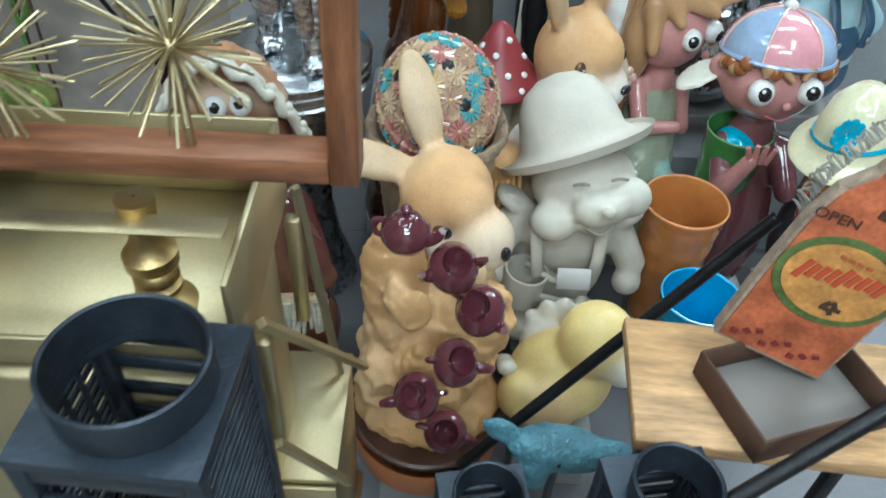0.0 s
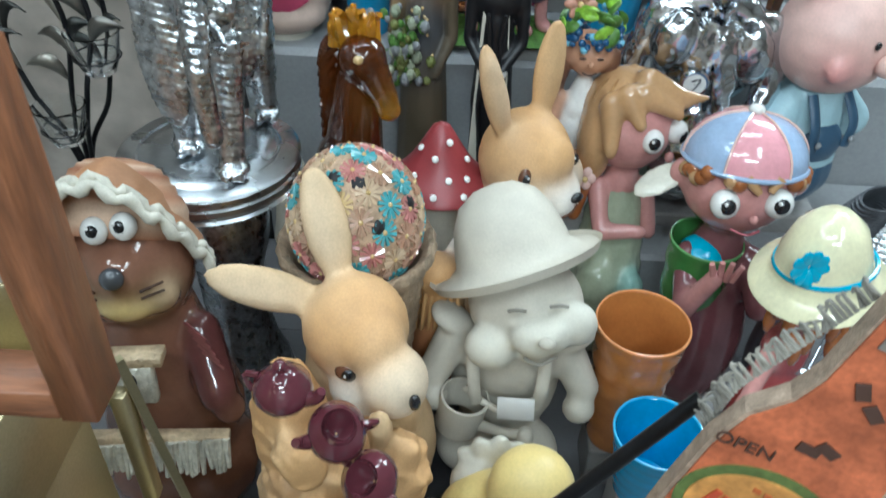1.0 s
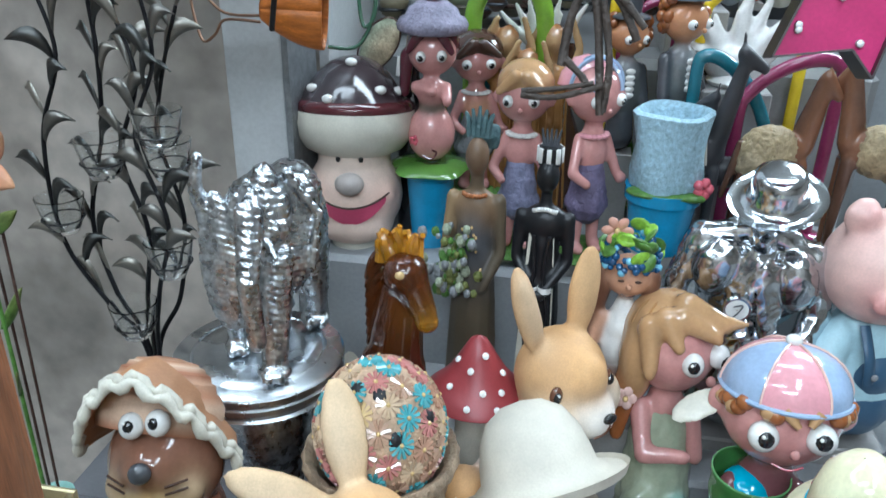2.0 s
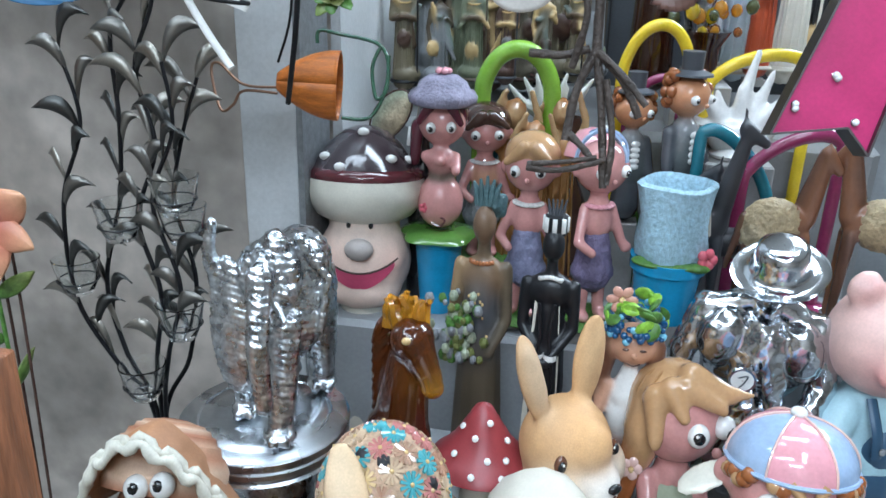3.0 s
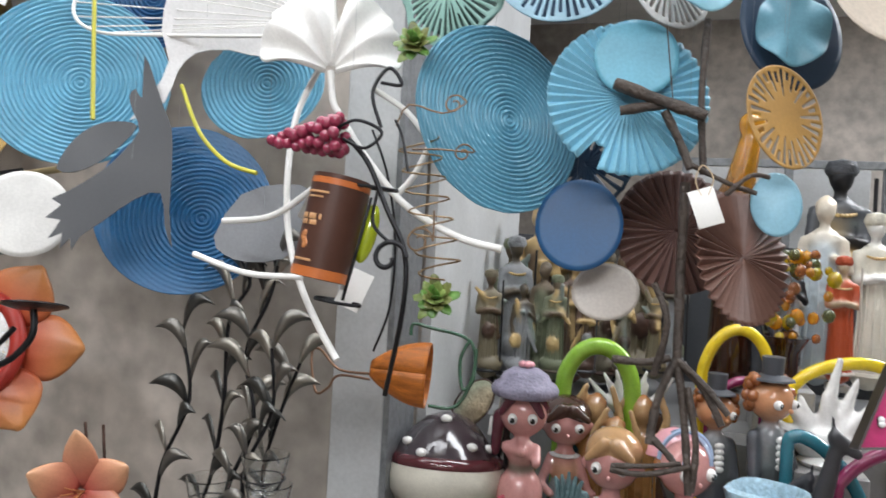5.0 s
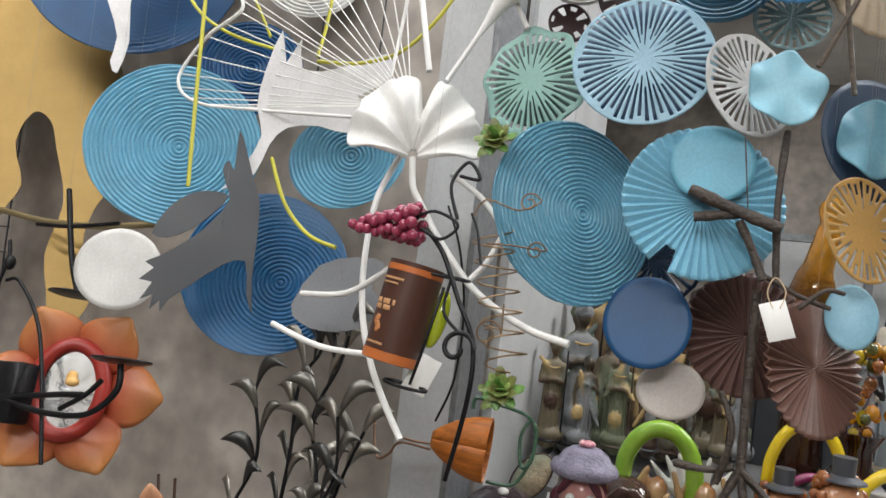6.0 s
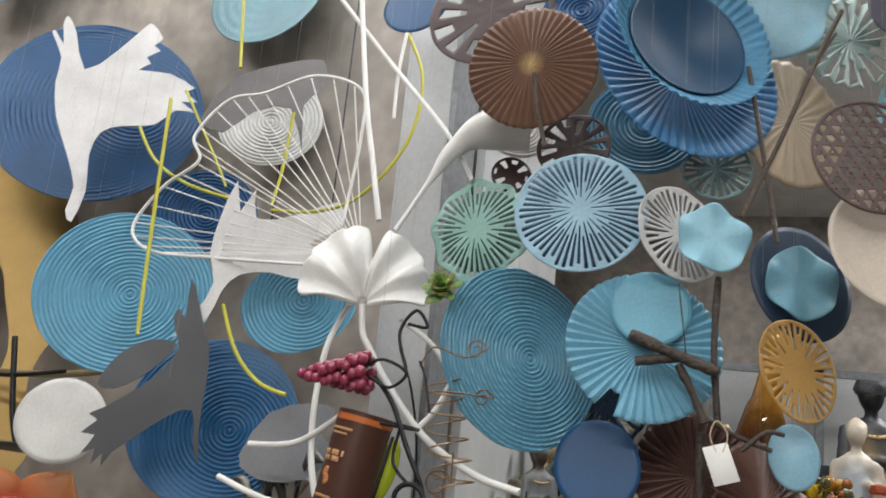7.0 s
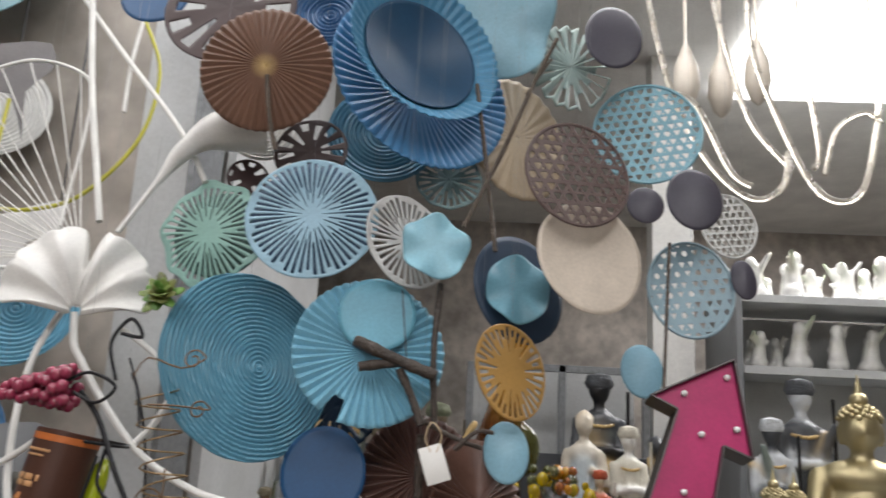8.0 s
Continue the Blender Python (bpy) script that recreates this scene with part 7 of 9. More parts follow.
wires(art_r, [(0.483, 0.945, 2.127), (0.489, 0.980, 2.025), (0.406, 1.065, 2.021), (0.395, 1.040, 1.975), (0.380, 1.035, 1.876), (0.365, 1.065, 1.757), (0.572, 1.155, 1.882), (0.583, 1.055, 2.429), (0.600, 1.105, 2.114), (0.685, 1.125, 2.151), (0.644, 1.155, 2.349), (0.689, 1.225, 2.076), (0.796, 1.305, 2.204), (0.383, 0.975, 2.423), (0.421, 1.105, 2.338), (0.523, 1.125, 2.454), (0.761, 1.205, 2.028)])


def tubes(name, label, category, runs, col, mat, hang=()):
    e = empty(name, label, category)
    for pts, r in runs:
        Shape().tube(curve(pts, 7), r, col, mat, 10).obj("tube", e)
    wires(e, hang, "hook_wire")
    return e


# the white ginkgo wall sculpture
gk = empty("ginkgo_wall_art", "white wall sculpture of a ginkgo leaf with long curling stems", "wall art")


def ginkgo():
    c = (-0.163, 0.945, 1.892)
    R = 0.1250
    s = Shape()
    V = []
    nr, nt = 16, 90
    for i in range(nr + 1):
        for j in range(nt):
            u = j / (nt - 1)
            a = radians(-2 + 184 * u)
            lob = 0.86 + 0.1 * abs(math.sin(math.pi * 5 * u)) ** 0.6 - 0.42 * math.exp(-((u - 0.47) / 0.022) ** 2)
            lob *= 0.78 + 0.22 * math.sin(math.pi * u)
            r = R * lob * (0.05 + 0.95 * i / nr)
            k = i / nr
            y = -0.012 * k * math.cos(2 * math.pi * 5 * u) - 0.02 * math.sin(math.pi * k) - 0.006
            V.append((r * math.cos(a) * 0.95, y, r * math.sin(a)))
    s.add(V, grid_faces(nr + 1, nt, False, False), "white", "satin")
    ob = s.obj("leaf", gk, at=pose(c[0], c[1], c[2], 0, 0, 22))
    md = ob.modifiers.new("thickness", "SOLIDIFY")
    md.thickness = 0.007
    md2 = ob.modifiers.new("round", "SUBSURF")
    md2.levels = md2.render_levels = 1
    for pts, r in (([(-0.161, 0.940, 1.890), (-0.158, 0.945, 1.852), (-0.147, 0.950, 1.830), (-0.116, 0.960, 1.779), (-0.067, 0.970, 1.719), (-0.001, 0.970, 1.676), (0.056, 0.965, 1.657)], 0.0045),
                   ([(-0.186, 0.960, 1.907), (-0.215, 0.960, 1.842), (-0.222, 0.960, 1.762), (-0.215, 0.960, 1.686), (-0.194, 0.960, 1.621), (-0.167, 0.960, 1.570), (-0.141, 0.960, 1.530)], 0.0042),
                   ([(-0.307, 0.955, 1.706), (-0.238, 0.955, 1.709), (-0.182, 0.955, 1.742)], 0.004), ([(-0.345, 0.955, 1.664), (-0.268, 0.955, 1.637), (-0.192, 0.957, 1.630)], 0.004),
                   ([(-0.038, 0.975, 1.795), (-0.057, 0.975, 1.757), (-0.081, 0.975, 1.731)], 0.004), ([(-0.161, 0.960, 2.026), (-0.183, 0.965, 2.122), (-0.215, 0.970, 2.266), (-0.263, 0.980, 2.546)], 0.0045), ([(-0.325, 1.000, 2.533), (-0.189, 0.990, 2.337), (-0.076, 0.980, 2.178), (-0.031, 0.980, 2.090)], 0.0038), ([(-0.123, 0.990, 1.884), (-0.079, 0.990, 1.851), (-0.051, 0.985, 1.817)], 0.0038), ([(-0.175, 1.000, 2.230), (-0.176, 1.000, 2.319), (-0.169, 1.000, 2.400)], 0.003)):
        Shape().tube(curve(pts, 8), r, "white", "satin", 10).obj("stem", gk)
    t = Shape()
    pts = curve([(-0.131, 0.955, 2.006), (-0.085, 0.960, 2.089), (-0.058, 0.960, 2.129), (-0.018, 0.965, 2.161), (0.044, 0.985, 2.175)], 8)
    t.tube(pts, [0.0035, 0.0036, 0.011, 0.016, 0.03, 0.036], "white", "satin", 20)
    t.obj("trumpet", gk, "white trumpet-shaped bloom")
    wires(gk, [(-0.174, 0.950, 1.961), (-0.019, 0.965, 2.166)])


ginkgo()


def wire_wing():
    e = empty("wire_wing_art", "white wire fan with an undulating edge", "wall art")
    edge = curve([(-0.267, 0.990, 1.976), (-0.466, 0.985, 2.000), (-0.572, 0.980, 2.018), (-0.614, 0.980, 2.064), (-0.577, 0.985, 2.138), (-0.518, 0.985, 2.182), (-0.538, 0.985, 2.235), (-0.489, 0.990, 2.304), (-0.417, 0.990, 2.309), (-0.329, 1.000, 2.338), (-0.239, 1.000, 2.295), (-0.228, 1.000, 2.205), (-0.240, 1.000, 2.044)], 9)
    Shape().tube(edge, 0.0028, "white", "satin", 8).obj("edge", e)
    hub = np.array((-0.201, 1.000, 1.994))
    for k in range(20):
        p = edge[12 + int(k * (len(edge) - 28) / 20)]
        Shape().tube([p, p + (hub - p) * 0.93], 0.0011, "white", "satin", 5).obj("rib", e)
    wires(e, [(-0.489, 0.990, 2.304), (-0.239, 1.000, 2.293)])


wire_wing()


def bird(name, label, c, scale, outline, col, spin=0, yaw=30):
    """A flat bird cut from sheet metal."""
    e = empty(name, label, "wall art")
    p = curve([(a, b, 0) for a, b in outline], 2, True)
    s = Shape().sheet([(q[0] * scale, -q[1] * scale) for q in p], 0.002, col, "enamel")
    s.obj("cutout", e, at=pose(c[0], c[1], c[2], 0, spin, yaw))
    wires(e, [(c[0], c[1] + 0.003, c[2])])
    return e


bird("bird_cutout", "white sheet-metal bird in flight", (-0.755, 0.985, 2.337), 0.0011, [(-103, -159), (-82, -129), (-50, -55), (-9, -103), (24, -163), (37, -176), (60, -149), (49, -131), (61, -122), (42, -104), (52, -92), (35, -74), (86, -78), (133, -58), (118, -47), (143, -30), (116, -26), (143, -9), (111, -6), (84, 29), (34, 42), (4, 61), (-3, 106), (8, 171), (1, 228), (-13, 210), (-11, 167), (-36, 111), (-70, 45), (-88, -19), (-92, -72), (-119, -118), (-113, -122), (-95, -98), (-106, -138)], (0.62, 0.61, 0.6))
bird("bird_cutout", "white sheet-metal bird with spread wing", (-0.400, 1.010, 2.011), 0.0009, [(-62, -60), (-45, -140), (-30, -80), (-10, -130), (0, -70), (70, -90), (140, -130), (150, -80), (100, -40), (120, -10), (100, 32), (40, 28), (-10, 40), (-35, 75), (-50, 130), (-98, 166), (-70, 120), (-50, 60), (-66, 10)], (0.62, 0.61, 0.6))
dark_bird = bird("bird_cutout", "dark grey sheet-metal bird with spread tail", (-0.453, 0.950, 1.781), 0.0008, [(2, -210), (23, -168), (42, -120), (59, -83), (66, -15), (69, 65), (79, 127), (64, 91), (52, 34), (13, 48), (-34, 91), (-64, 118), (-76, 143), (-79, 122), (-93, 141), (-92, 114), (-112, 125), (-97, 93), (-120, 91), (-99, 68), (-115, 59), (-93, 45), (-45, 5), (-15, -32), (7, -73), (-6, -105), (-15, -132), (-6, -148), (6, -132)], (0.02, 0.022, 0.026))
Shape().sheet([(q[0] * 0.0008, -q[1] * 0.0008) for q in curve([(u_, v_, 0) for u_, v_ in [(4, -80), (-21, -86), (-52, -80), (-80, -61), (-101, -32), (-114, 7), (-86, 11), (-49, -11), (-19, -43)]], 2, True)], 0.002, (0.02, 0.022, 0.026), "enamel").obj("upper_wing", dark_bird, at=pose(-0.453, 0.950, 1.781, 0, 0, 30))
bird("bird_cutout", "grey sheet-metal bird with a drooping wing", (-0.311, 1.060, 1.736), 0.0008, [(-80, 40), (-40, -40), (30, -66), (80, -60), (60, -10), (90, 20), (40, 70), (-20, 80), (-60, 70)], (0.16, 0.165, 0.175))
bird("bird_cutout", "dark sheet-metal bird behind the wire fan", (-0.473, 1.080, 2.401), 0.0011, [(-100, 90), (-60, 0), (20, -50), (80, -70), (90, -20), (60, 30), (70, 120), (40, 40), (-20, 60), (-60, 110)], (0.14, 0.13, 0.13))

tubes("yellow_wire_art", "looping yellow-green metal tubes hanging among the discs", "wall art",
      [([(-0.528, 1.000, 2.634), (-0.514, 1.000, 2.545), (-0.488, 1.000, 2.382)], 0.003), ([(-0.586, 0.960, 2.301), (-0.560, 0.960, 2.071), (-0.534, 0.960, 1.866)], 0.0032), ([(-0.714, 1.020, 2.324), (-0.646, 1.020, 2.223), (-0.562, 1.020, 2.162), (-0.451, 1.020, 2.118)], 0.003), ([(-0.185, 1.040, 2.436), (-0.149, 1.040, 2.333), (-0.159, 1.030, 2.205), (-0.224, 1.020, 2.107), (-0.299, 1.020, 2.084), (-0.382, 1.020, 2.094)], 0.003),
       ([(-0.423, 1.000, 1.924), (-0.387, 1.000, 1.851), (-0.340, 1.000, 1.803), (-0.291, 1.000, 1.783)], 0.003), ([(-0.380, 1.030, 2.290), (-0.382, 1.030, 2.176), (-0.384, 1.020, 2.102)], 0.0028), ([(-0.621, 1.030, 2.375), (-0.523, 1.030, 2.215), (-0.487, 1.030, 2.154)], 0.0025)], (0.5, 0.47, 0.05), "satin", [(-0.528, 1.000, 2.634), (-0.585, 0.960, 2.297), (-0.185, 1.040, 2.433)])


def spiral(c, r, turns, tail=()):
    pts = [(c[0] + r * (1 - 0.75 * k / (12 * turns)) * math.cos(k * math.pi / 6), c[1], c[2] + r * (1 - 0.75 * k / (12 * turns)) * math.sin(k * math.pi / 6)) for k in range(int(12 * turns) + 1)]
    return list(tail) + pts


def wine_holder():
    e = empty("lantern_holder", "black wire holder with a label tin, grapes and curling vines", "candle holder")
    c = (-0.129, 0.900, 1.674)
    u = 0.0007
    s = Shape(u)
    s.lathe([(46, -85), (48, -84), (48, 84), (46, 85), (42, 84), (42, -80), (0.1, -80)], (0.07, 0.028, 0.018), "satin", 36)
    tin = s.obj("tin", e, "dark brown tin with an orange-framed label", at=pose(c[0], c[1], c[2], 0, 14, -20))
    t = Shape(u)
    for z, h in ((-76, 16), (72, 10)):
        t.lathe([(48.6, z - h / 2), (48.6, z + h / 2)], (0.5, 0.14, 0.035), "satin", 36)
    for z, w_, h in ((52, 50, 4), (44, 36, 3), (12, 46, 9), (2, 40, 8), (-58, 40, 4)):
        for k in range(int(w_ // 5)):
            a = radians(-90) + (k * 5 - w_ / 2) / 48
            if h > 5 and k % 4 == 3:
                continue
            t.box((48.7 * math.cos(a), 48.7 * math.sin(a), z), (1.2, 4.4, h), (0.55, 0.3, 0.14), "satin", (0, 0, math.degrees(a)))
    for k in range(20):
        a = radians(-96) + 0.22 * math.cos(k * 0.8) * (k % 5) / 5
        t.ell((48 * math.cos(a), 48 * math.sin(a), -26 + 3.6 * (k % 7 - 3)), (3, 1.6, 4), (0.5, 0.2, 0.07), "satin", n=6)
    t.obj("label", tin, "orange and brown printed label")
    for cc, rr in (((-0.095, 0.900, 1.723), 62), ((-0.117, 0.900, 1.590), 38)):
        Shape().tube([(cc[0] + rr * u * math.cos(a), cc[1] + 0.5 * rr * u * math.sin(a), cc[2] - 0.2 * rr * u * math.cos(a) + 0.1 * rr * u * math.sin(a)) for a in np.linspace(0, 6.2832, 36, endpoint=False)], 0.0022, "black", "iron", 6, True).obj("ring", e)
    Shape().tube(curve(spiral((-0.052, 0.880, 1.633), 31 * u, 1), 2), 0.003, "black", "iron", 8).obj("ring", e)
    for pts, r in (([(-0.104, 0.880, 1.773), (-0.079, 0.880, 1.742), (-0.057, 0.885, 1.690), (-0.036, 0.890, 1.640), (-0.040, 0.900, 1.578), (-0.075, 0.950, 1.490)], 0.003), ([(-0.074, 0.880, 1.702), (-0.090, 0.880, 1.636), (-0.111, 0.900, 1.592)], 0.002), ([(-0.069, 0.890, 1.718), (-0.075, 0.890, 1.677), (-0.051, 0.880, 1.651)], 0.002),
                   ([(-0.119, 0.870, 1.781), (-0.092, 0.870, 1.791), (-0.061, 0.870, 1.774), (-0.080, 0.870, 1.757), (-0.107, 0.870, 1.770)], 0.002), ([(-0.066, 0.880, 1.784), (-0.078, 0.880, 1.827), (-0.059, 0.880, 1.855), (-0.043, 0.880, 1.833), (-0.068, 0.880, 1.838)], 0.0022), ([(-0.032, 0.880, 1.730), (-0.040, 0.880, 1.770), (-0.049, 0.880, 1.791)], 0.0016)):
        Shape().tube(curve(pts, 8), r, "black", "iron", 8).obj("vine", e)
    for cc, q, tail in (((0.019, 0.880, 1.803), 18, [(-0.048, 0.880, 1.784), (-0.033, 0.880, 1.808), (0.006, 0.880, 1.794)]), ((0.030, 0.880, 1.746), 16, [(-0.028, 0.880, 1.755), (0.006, 0.880, 1.752)]), ((-0.024, 0.900, 1.655), 24, [(-0.007, 0.900, 1.689)])):
        Shape().tube(curve(spiral(cc, q * u, 1.4, tail), 3), 0.0011, (0.2, 0.13, 0.08), "gold", 6).obj("tendril", e)
    co = []
    a0, b0 = np.array((-0.032, 0.910, 1.779)), np.array((-0.006, 0.930, 1.619))
    for k in range(70):
        q = k / 69
        co.append(a0 + (b0 - a0) * q + np.array((36 * u * math.cos(k * 0.62), 24 * u * math.sin(k * 0.62), 8 * u * math.sin(k * 0.62))))
    Shape().tube(co, 0.0011, (0.32, 0.22, 0.12), "gold", 6).obj("tendril", e)
    g0 = np.array((-0.156, 0.875, 1.774))
    rnd = random.Random(31)
    n = 0
    for k in range(9):
        f = k / 8
        for j in range(2 + int(6 * f)):
            a = j * 6.2832 / (2 + int(6 * f)) + k
            rr = 5 + 25 * f
            p = g0 + np.array(((-60 + 120 * f) * u, rr * math.cos(a) * u * 0.8, rr * math.sin(a) * u + 4 * u))
            Shape().ell((0, 0, 0), u * rnd.uniform(9, 11), (0.28, 0.03, 0.07), "glaze", n=12).obj("grape", e, at=pose(*p))
            n += 1
    for p in ((-0.036, 0.900, 1.891), (-0.008, 0.920, 1.594)):
        l = Shape()
        for k in range(22):
            a = k * 2.4
            q = 0.2 + 0.8 * (k / 22)
            b = np.array((math.cos(a) * q, -0.7 * (1 - q) - 0.1, math.sin(a) * q)) * 46 * u
            l.blob([ear((0, 0, 0), tuple(b), 0.0075, 0.0016, ("green", "olive", (0.22, 0.3, 0.08))[k % 3], (0.3, -1, 0.4))], 0.0016, "leaf", 1)
        l.obj("leaf_rosette", e, "glossy green leaf rosette", at=pose(*p))
    Shape().box((0, 0, 0), (0.03, 0.0008, 0.045), "white", "paper").obj("price_tag", e, "blank white paper tag", at=pose(*(-0.102, 0.910, 1.605), 0, 24, 10))
    Shape().ell((0, 0, 0), (0.012, 0.009, 0.036), (0.4, 0.48, 0.02), "glaze", n=16).obj("bottle", e, "lime green glass bottle", at=pose(*(-0.095, 0.925, 1.673), 0, 14, 0))
    wires(e, [(-0.104, 0.880, 1.773)])


wine_holder()


def petal_lamp():
    p = (-0.180, 1.300, 1.536)
    u = 0.0009
    e = empty("shell_ornament", "orange lacquered half shell on bent wires", "ornament")
    s = Shape(u)
    V = []
    for i in range(13):
        for j in range(25):
            f, a = i / 12, math.pi * 2 * j / 24
            r = 58 * math.sin(math.pi * 0.5 * min(1, 0.12 + 0.9 * f)) ** 0.8
            V.append((-55 + 105 * f, -r * math.cos(a) * 0.55, r * math.sin(a)))
    s.add(V, grid_faces(13, 25, False, False), (0.5, 0.15, 0.02), "wood")
    ob = s.obj("shell", e, "glossy orange shell with fine grain", at=pose(*p, 0, 6, 8))
    md = ob.modifiers.new("thickness", "SOLIDIFY")
    md.thickness = 0.003
    for pts in ([(-0.233, 1.300, 1.533), (-0.288, 1.300, 1.540), (-0.324, 1.300, 1.573), (-0.339, 1.300, 1.564), (-0.328, 1.300, 1.504), (-0.306, 1.300, 1.510), (-0.288, 1.300, 1.530), (-0.233, 1.300, 1.524)],):
        Shape().tube(curve(pts, 6), 0.0022, (0.3, 0.18, 0.12), "gold", 8).obj("wire", e)
    for pts in ([(-0.165, 1.300, 1.595), (-0.161, 1.300, 1.613), (-0.132, 1.300, 1.607), (-0.072, 1.320, 1.588), (-0.064, 1.320, 1.538), (-0.092, 1.320, 1.485), (-0.133, 1.300, 1.484)], [(-0.072, 1.320, 1.588), (-0.087, 1.320, 1.557), (-0.083, 1.320, 1.512), (-0.066, 1.320, 1.525), (-0.061, 1.320, 1.574)]):
        Shape().tube(curve(pts, 6), 0.003, (0.04, 0.1, 0.06), "glaze", 8).obj("hoop", e)
    Shape().tube(curve([(-0.229, 1.300, 1.570), (-0.196, 1.280, 1.640), (-0.180, 1.250, 1.743), (-0.179, 1.200, 1.837), (-0.207, 1.200, 1.912)], 8), 0.002, "black", "iron", 8).obj("hook", e)
    wires(e, [(-0.207, 1.200, 1.910)])


petal_lamp()

tw_ = empty("twig_ornament", "hanging bundle of dark twigs tied with cord", "ornament")
for pts_, r_ in (([(0.261, 1.000, 1.735), (0.252, 1.020, 1.640), (0.244, 1.030, 1.538)], 0.0055), ([(0.244, 1.030, 1.538), (0.222, 1.030, 1.494), (0.210, 1.030, 1.443)], 0.005), ([(0.244, 1.030, 1.538), (0.249, 1.030, 1.468), (0.250, 1.030, 1.390)], 0.0045), ([(0.246, 1.030, 1.535), (0.272, 1.030, 1.502), (0.288, 1.030, 1.464)], 0.0045), ([(0.241, 1.030, 1.538), (0.269, 1.020, 1.511), (0.295, 1.020, 1.476)], 0.004), ([(0.173, 1.020, 1.537), (0.209, 1.020, 1.533), (0.237, 1.020, 1.538)], 0.0045), ([(0.254, 1.030, 1.506), (0.260, 1.030, 1.443), (0.253, 1.030, 1.393)], 0.004), ([(0.168, 1.020, 1.415), (0.204, 1.020, 1.411), (0.253, 1.020, 1.421)], 0.0035), ([(0.169, 1.020, 1.419), (0.210, 1.020, 1.420), (0.244, 1.020, 1.424)], 0.003), ([(0.211, 1.030, 1.453), (0.229, 1.030, 1.434), (0.236, 1.030, 1.424)], 0.004),
                 ([(0.189, 0.940, 1.837), (0.241, 0.940, 1.810), (0.284, 0.940, 1.789)], 0.0075), ([(0.193, 0.945, 1.806), (0.247, 0.945, 1.810)], 0.0065), ([(0.241, 0.945, 1.801), (0.255, 0.950, 1.767), (0.265, 0.950, 1.735)], 0.005), ([(0.247, 0.930, 1.894), (0.250, 0.940, 1.810)], 0.0008), ([(0.264, 0.960, 1.744), (0.304, 0.970, 1.722), (0.333, 0.980, 1.712)], 0.003), ([(0.292, 0.960, 1.912), (0.281, 0.960, 1.823), (0.279, 0.970, 1.734)], 0.0042), ([(0.301, 0.970, 1.709), (0.327, 0.970, 1.729), (0.347, 0.980, 1.729)], 0.0028), ([(0.218, 1.020, 1.519), (0.235, 1.000, 1.574), (0.223, 1.000, 1.619)], 0.004)):
    t_ = Shape()
    pp_ = curve(pts_, 6)
    rr_ = random.Random(len(pp_))
    t_.tube(pp_, [r_ * rr_.uniform(0.85, 1.15) for _ in range(len(pp_))], (0.06, 0.045, 0.036), "rough", 8)
    t_.obj("twig", tw_)
Shape().box((0, 0, 0), (0.027, 0.0008, 0.042), "white", "paper").obj("price_tag", tw_, "blank white paper tag on a cord", at=pose(*(0.279, 0.950, 1.691), 0, -14, 0))
Shape().tube(curve([(0.275, 0.950, 1.704), (0.270, 0.950, 1.722), (0.278, 0.950, 1.738), (0.288, 0.950, 1.723), (0.282, 0.950, 1.704)], 6), 0.0008, "straw", "paper", 5).obj("cord", tw_)
wires(tw_, [(0.247, 0.930, 1.894), (0.260, 1.000, 1.734)])

br_ = empty("dry_branches", "thin dry branches hanging between the metal flowers", "branch")
for pts_, r_ in (([(0.466, 0.930, 2.260), (0.425, 0.940, 2.185), (0.381, 0.950, 2.095), (0.324, 0.950, 1.985)], 0.0032), ([(0.352, 0.970, 2.220), (0.357, 0.970, 2.111), (0.363, 0.980, 1.962)], 0.0032), ([(0.418, 0.940, 2.177), (0.457, 0.940, 2.233)], 0.002), ([(0.085, 0.850, 2.164), (0.089, 0.860, 2.109), (0.097, 0.870, 2.064)], 0.003), ([(0.503, 1.000, 1.904), (0.532, 1.000, 1.934)], 0.002), ([(0.590, 1.150, 1.805), (0.614, 1.160, 1.925), (0.639, 1.170, 2.048)], 0.0025)):
    Shape().tube(curve(pts_, 6), r_, (0.1, 0.075, 0.055), "rough", 7).obj("branch", br_)
wires(br_, [(0.466, 0.930, 2.260), (0.352, 0.970, 2.220)])

tubes("ribbon_lamp", "looping translucent white ribbons of a hanging lamp", "hanging lamp",
      [([(0.715, 1.300, 2.711), (0.716, 1.300, 2.563), (0.730, 1.300, 2.400), (0.769, 1.300, 2.261), (0.830, 1.300, 2.185), (0.889, 1.300, 2.206), (0.923, 1.320, 2.287)], 0.006), ([(0.942, 1.350, 2.740), (0.916, 1.350, 2.547), (0.937, 1.350, 2.356), (0.974, 1.350, 2.217), (1.037, 1.350, 2.202), (1.091, 1.350, 2.295), (1.152, 1.350, 2.487), (1.183, 1.350, 2.719)], 0.0065), ([(0.711, 1.280, 2.406), (0.758, 1.280, 2.377), (0.795, 1.280, 2.235), (0.827, 1.280, 2.199)], 0.006), ([(0.880, 1.400, 2.794), (0.887, 1.400, 2.560), (0.903, 1.400, 2.404), (0.958, 1.400, 2.296)], 0.006), ([(1.062, 1.400, 2.778), (1.038, 1.400, 2.563), (1.022, 1.400, 2.343), (1.000, 1.400, 2.294)], 0.006), ([(0.998, 1.360, 2.258), (1.042, 1.360, 2.355), (1.104, 1.360, 2.390), (1.129, 1.360, 2.362)], 0.005)], (0.66, 0.61, 0.53), "frost", [(0.715, 1.300, 2.711), (0.942, 1.350, 2.740)])
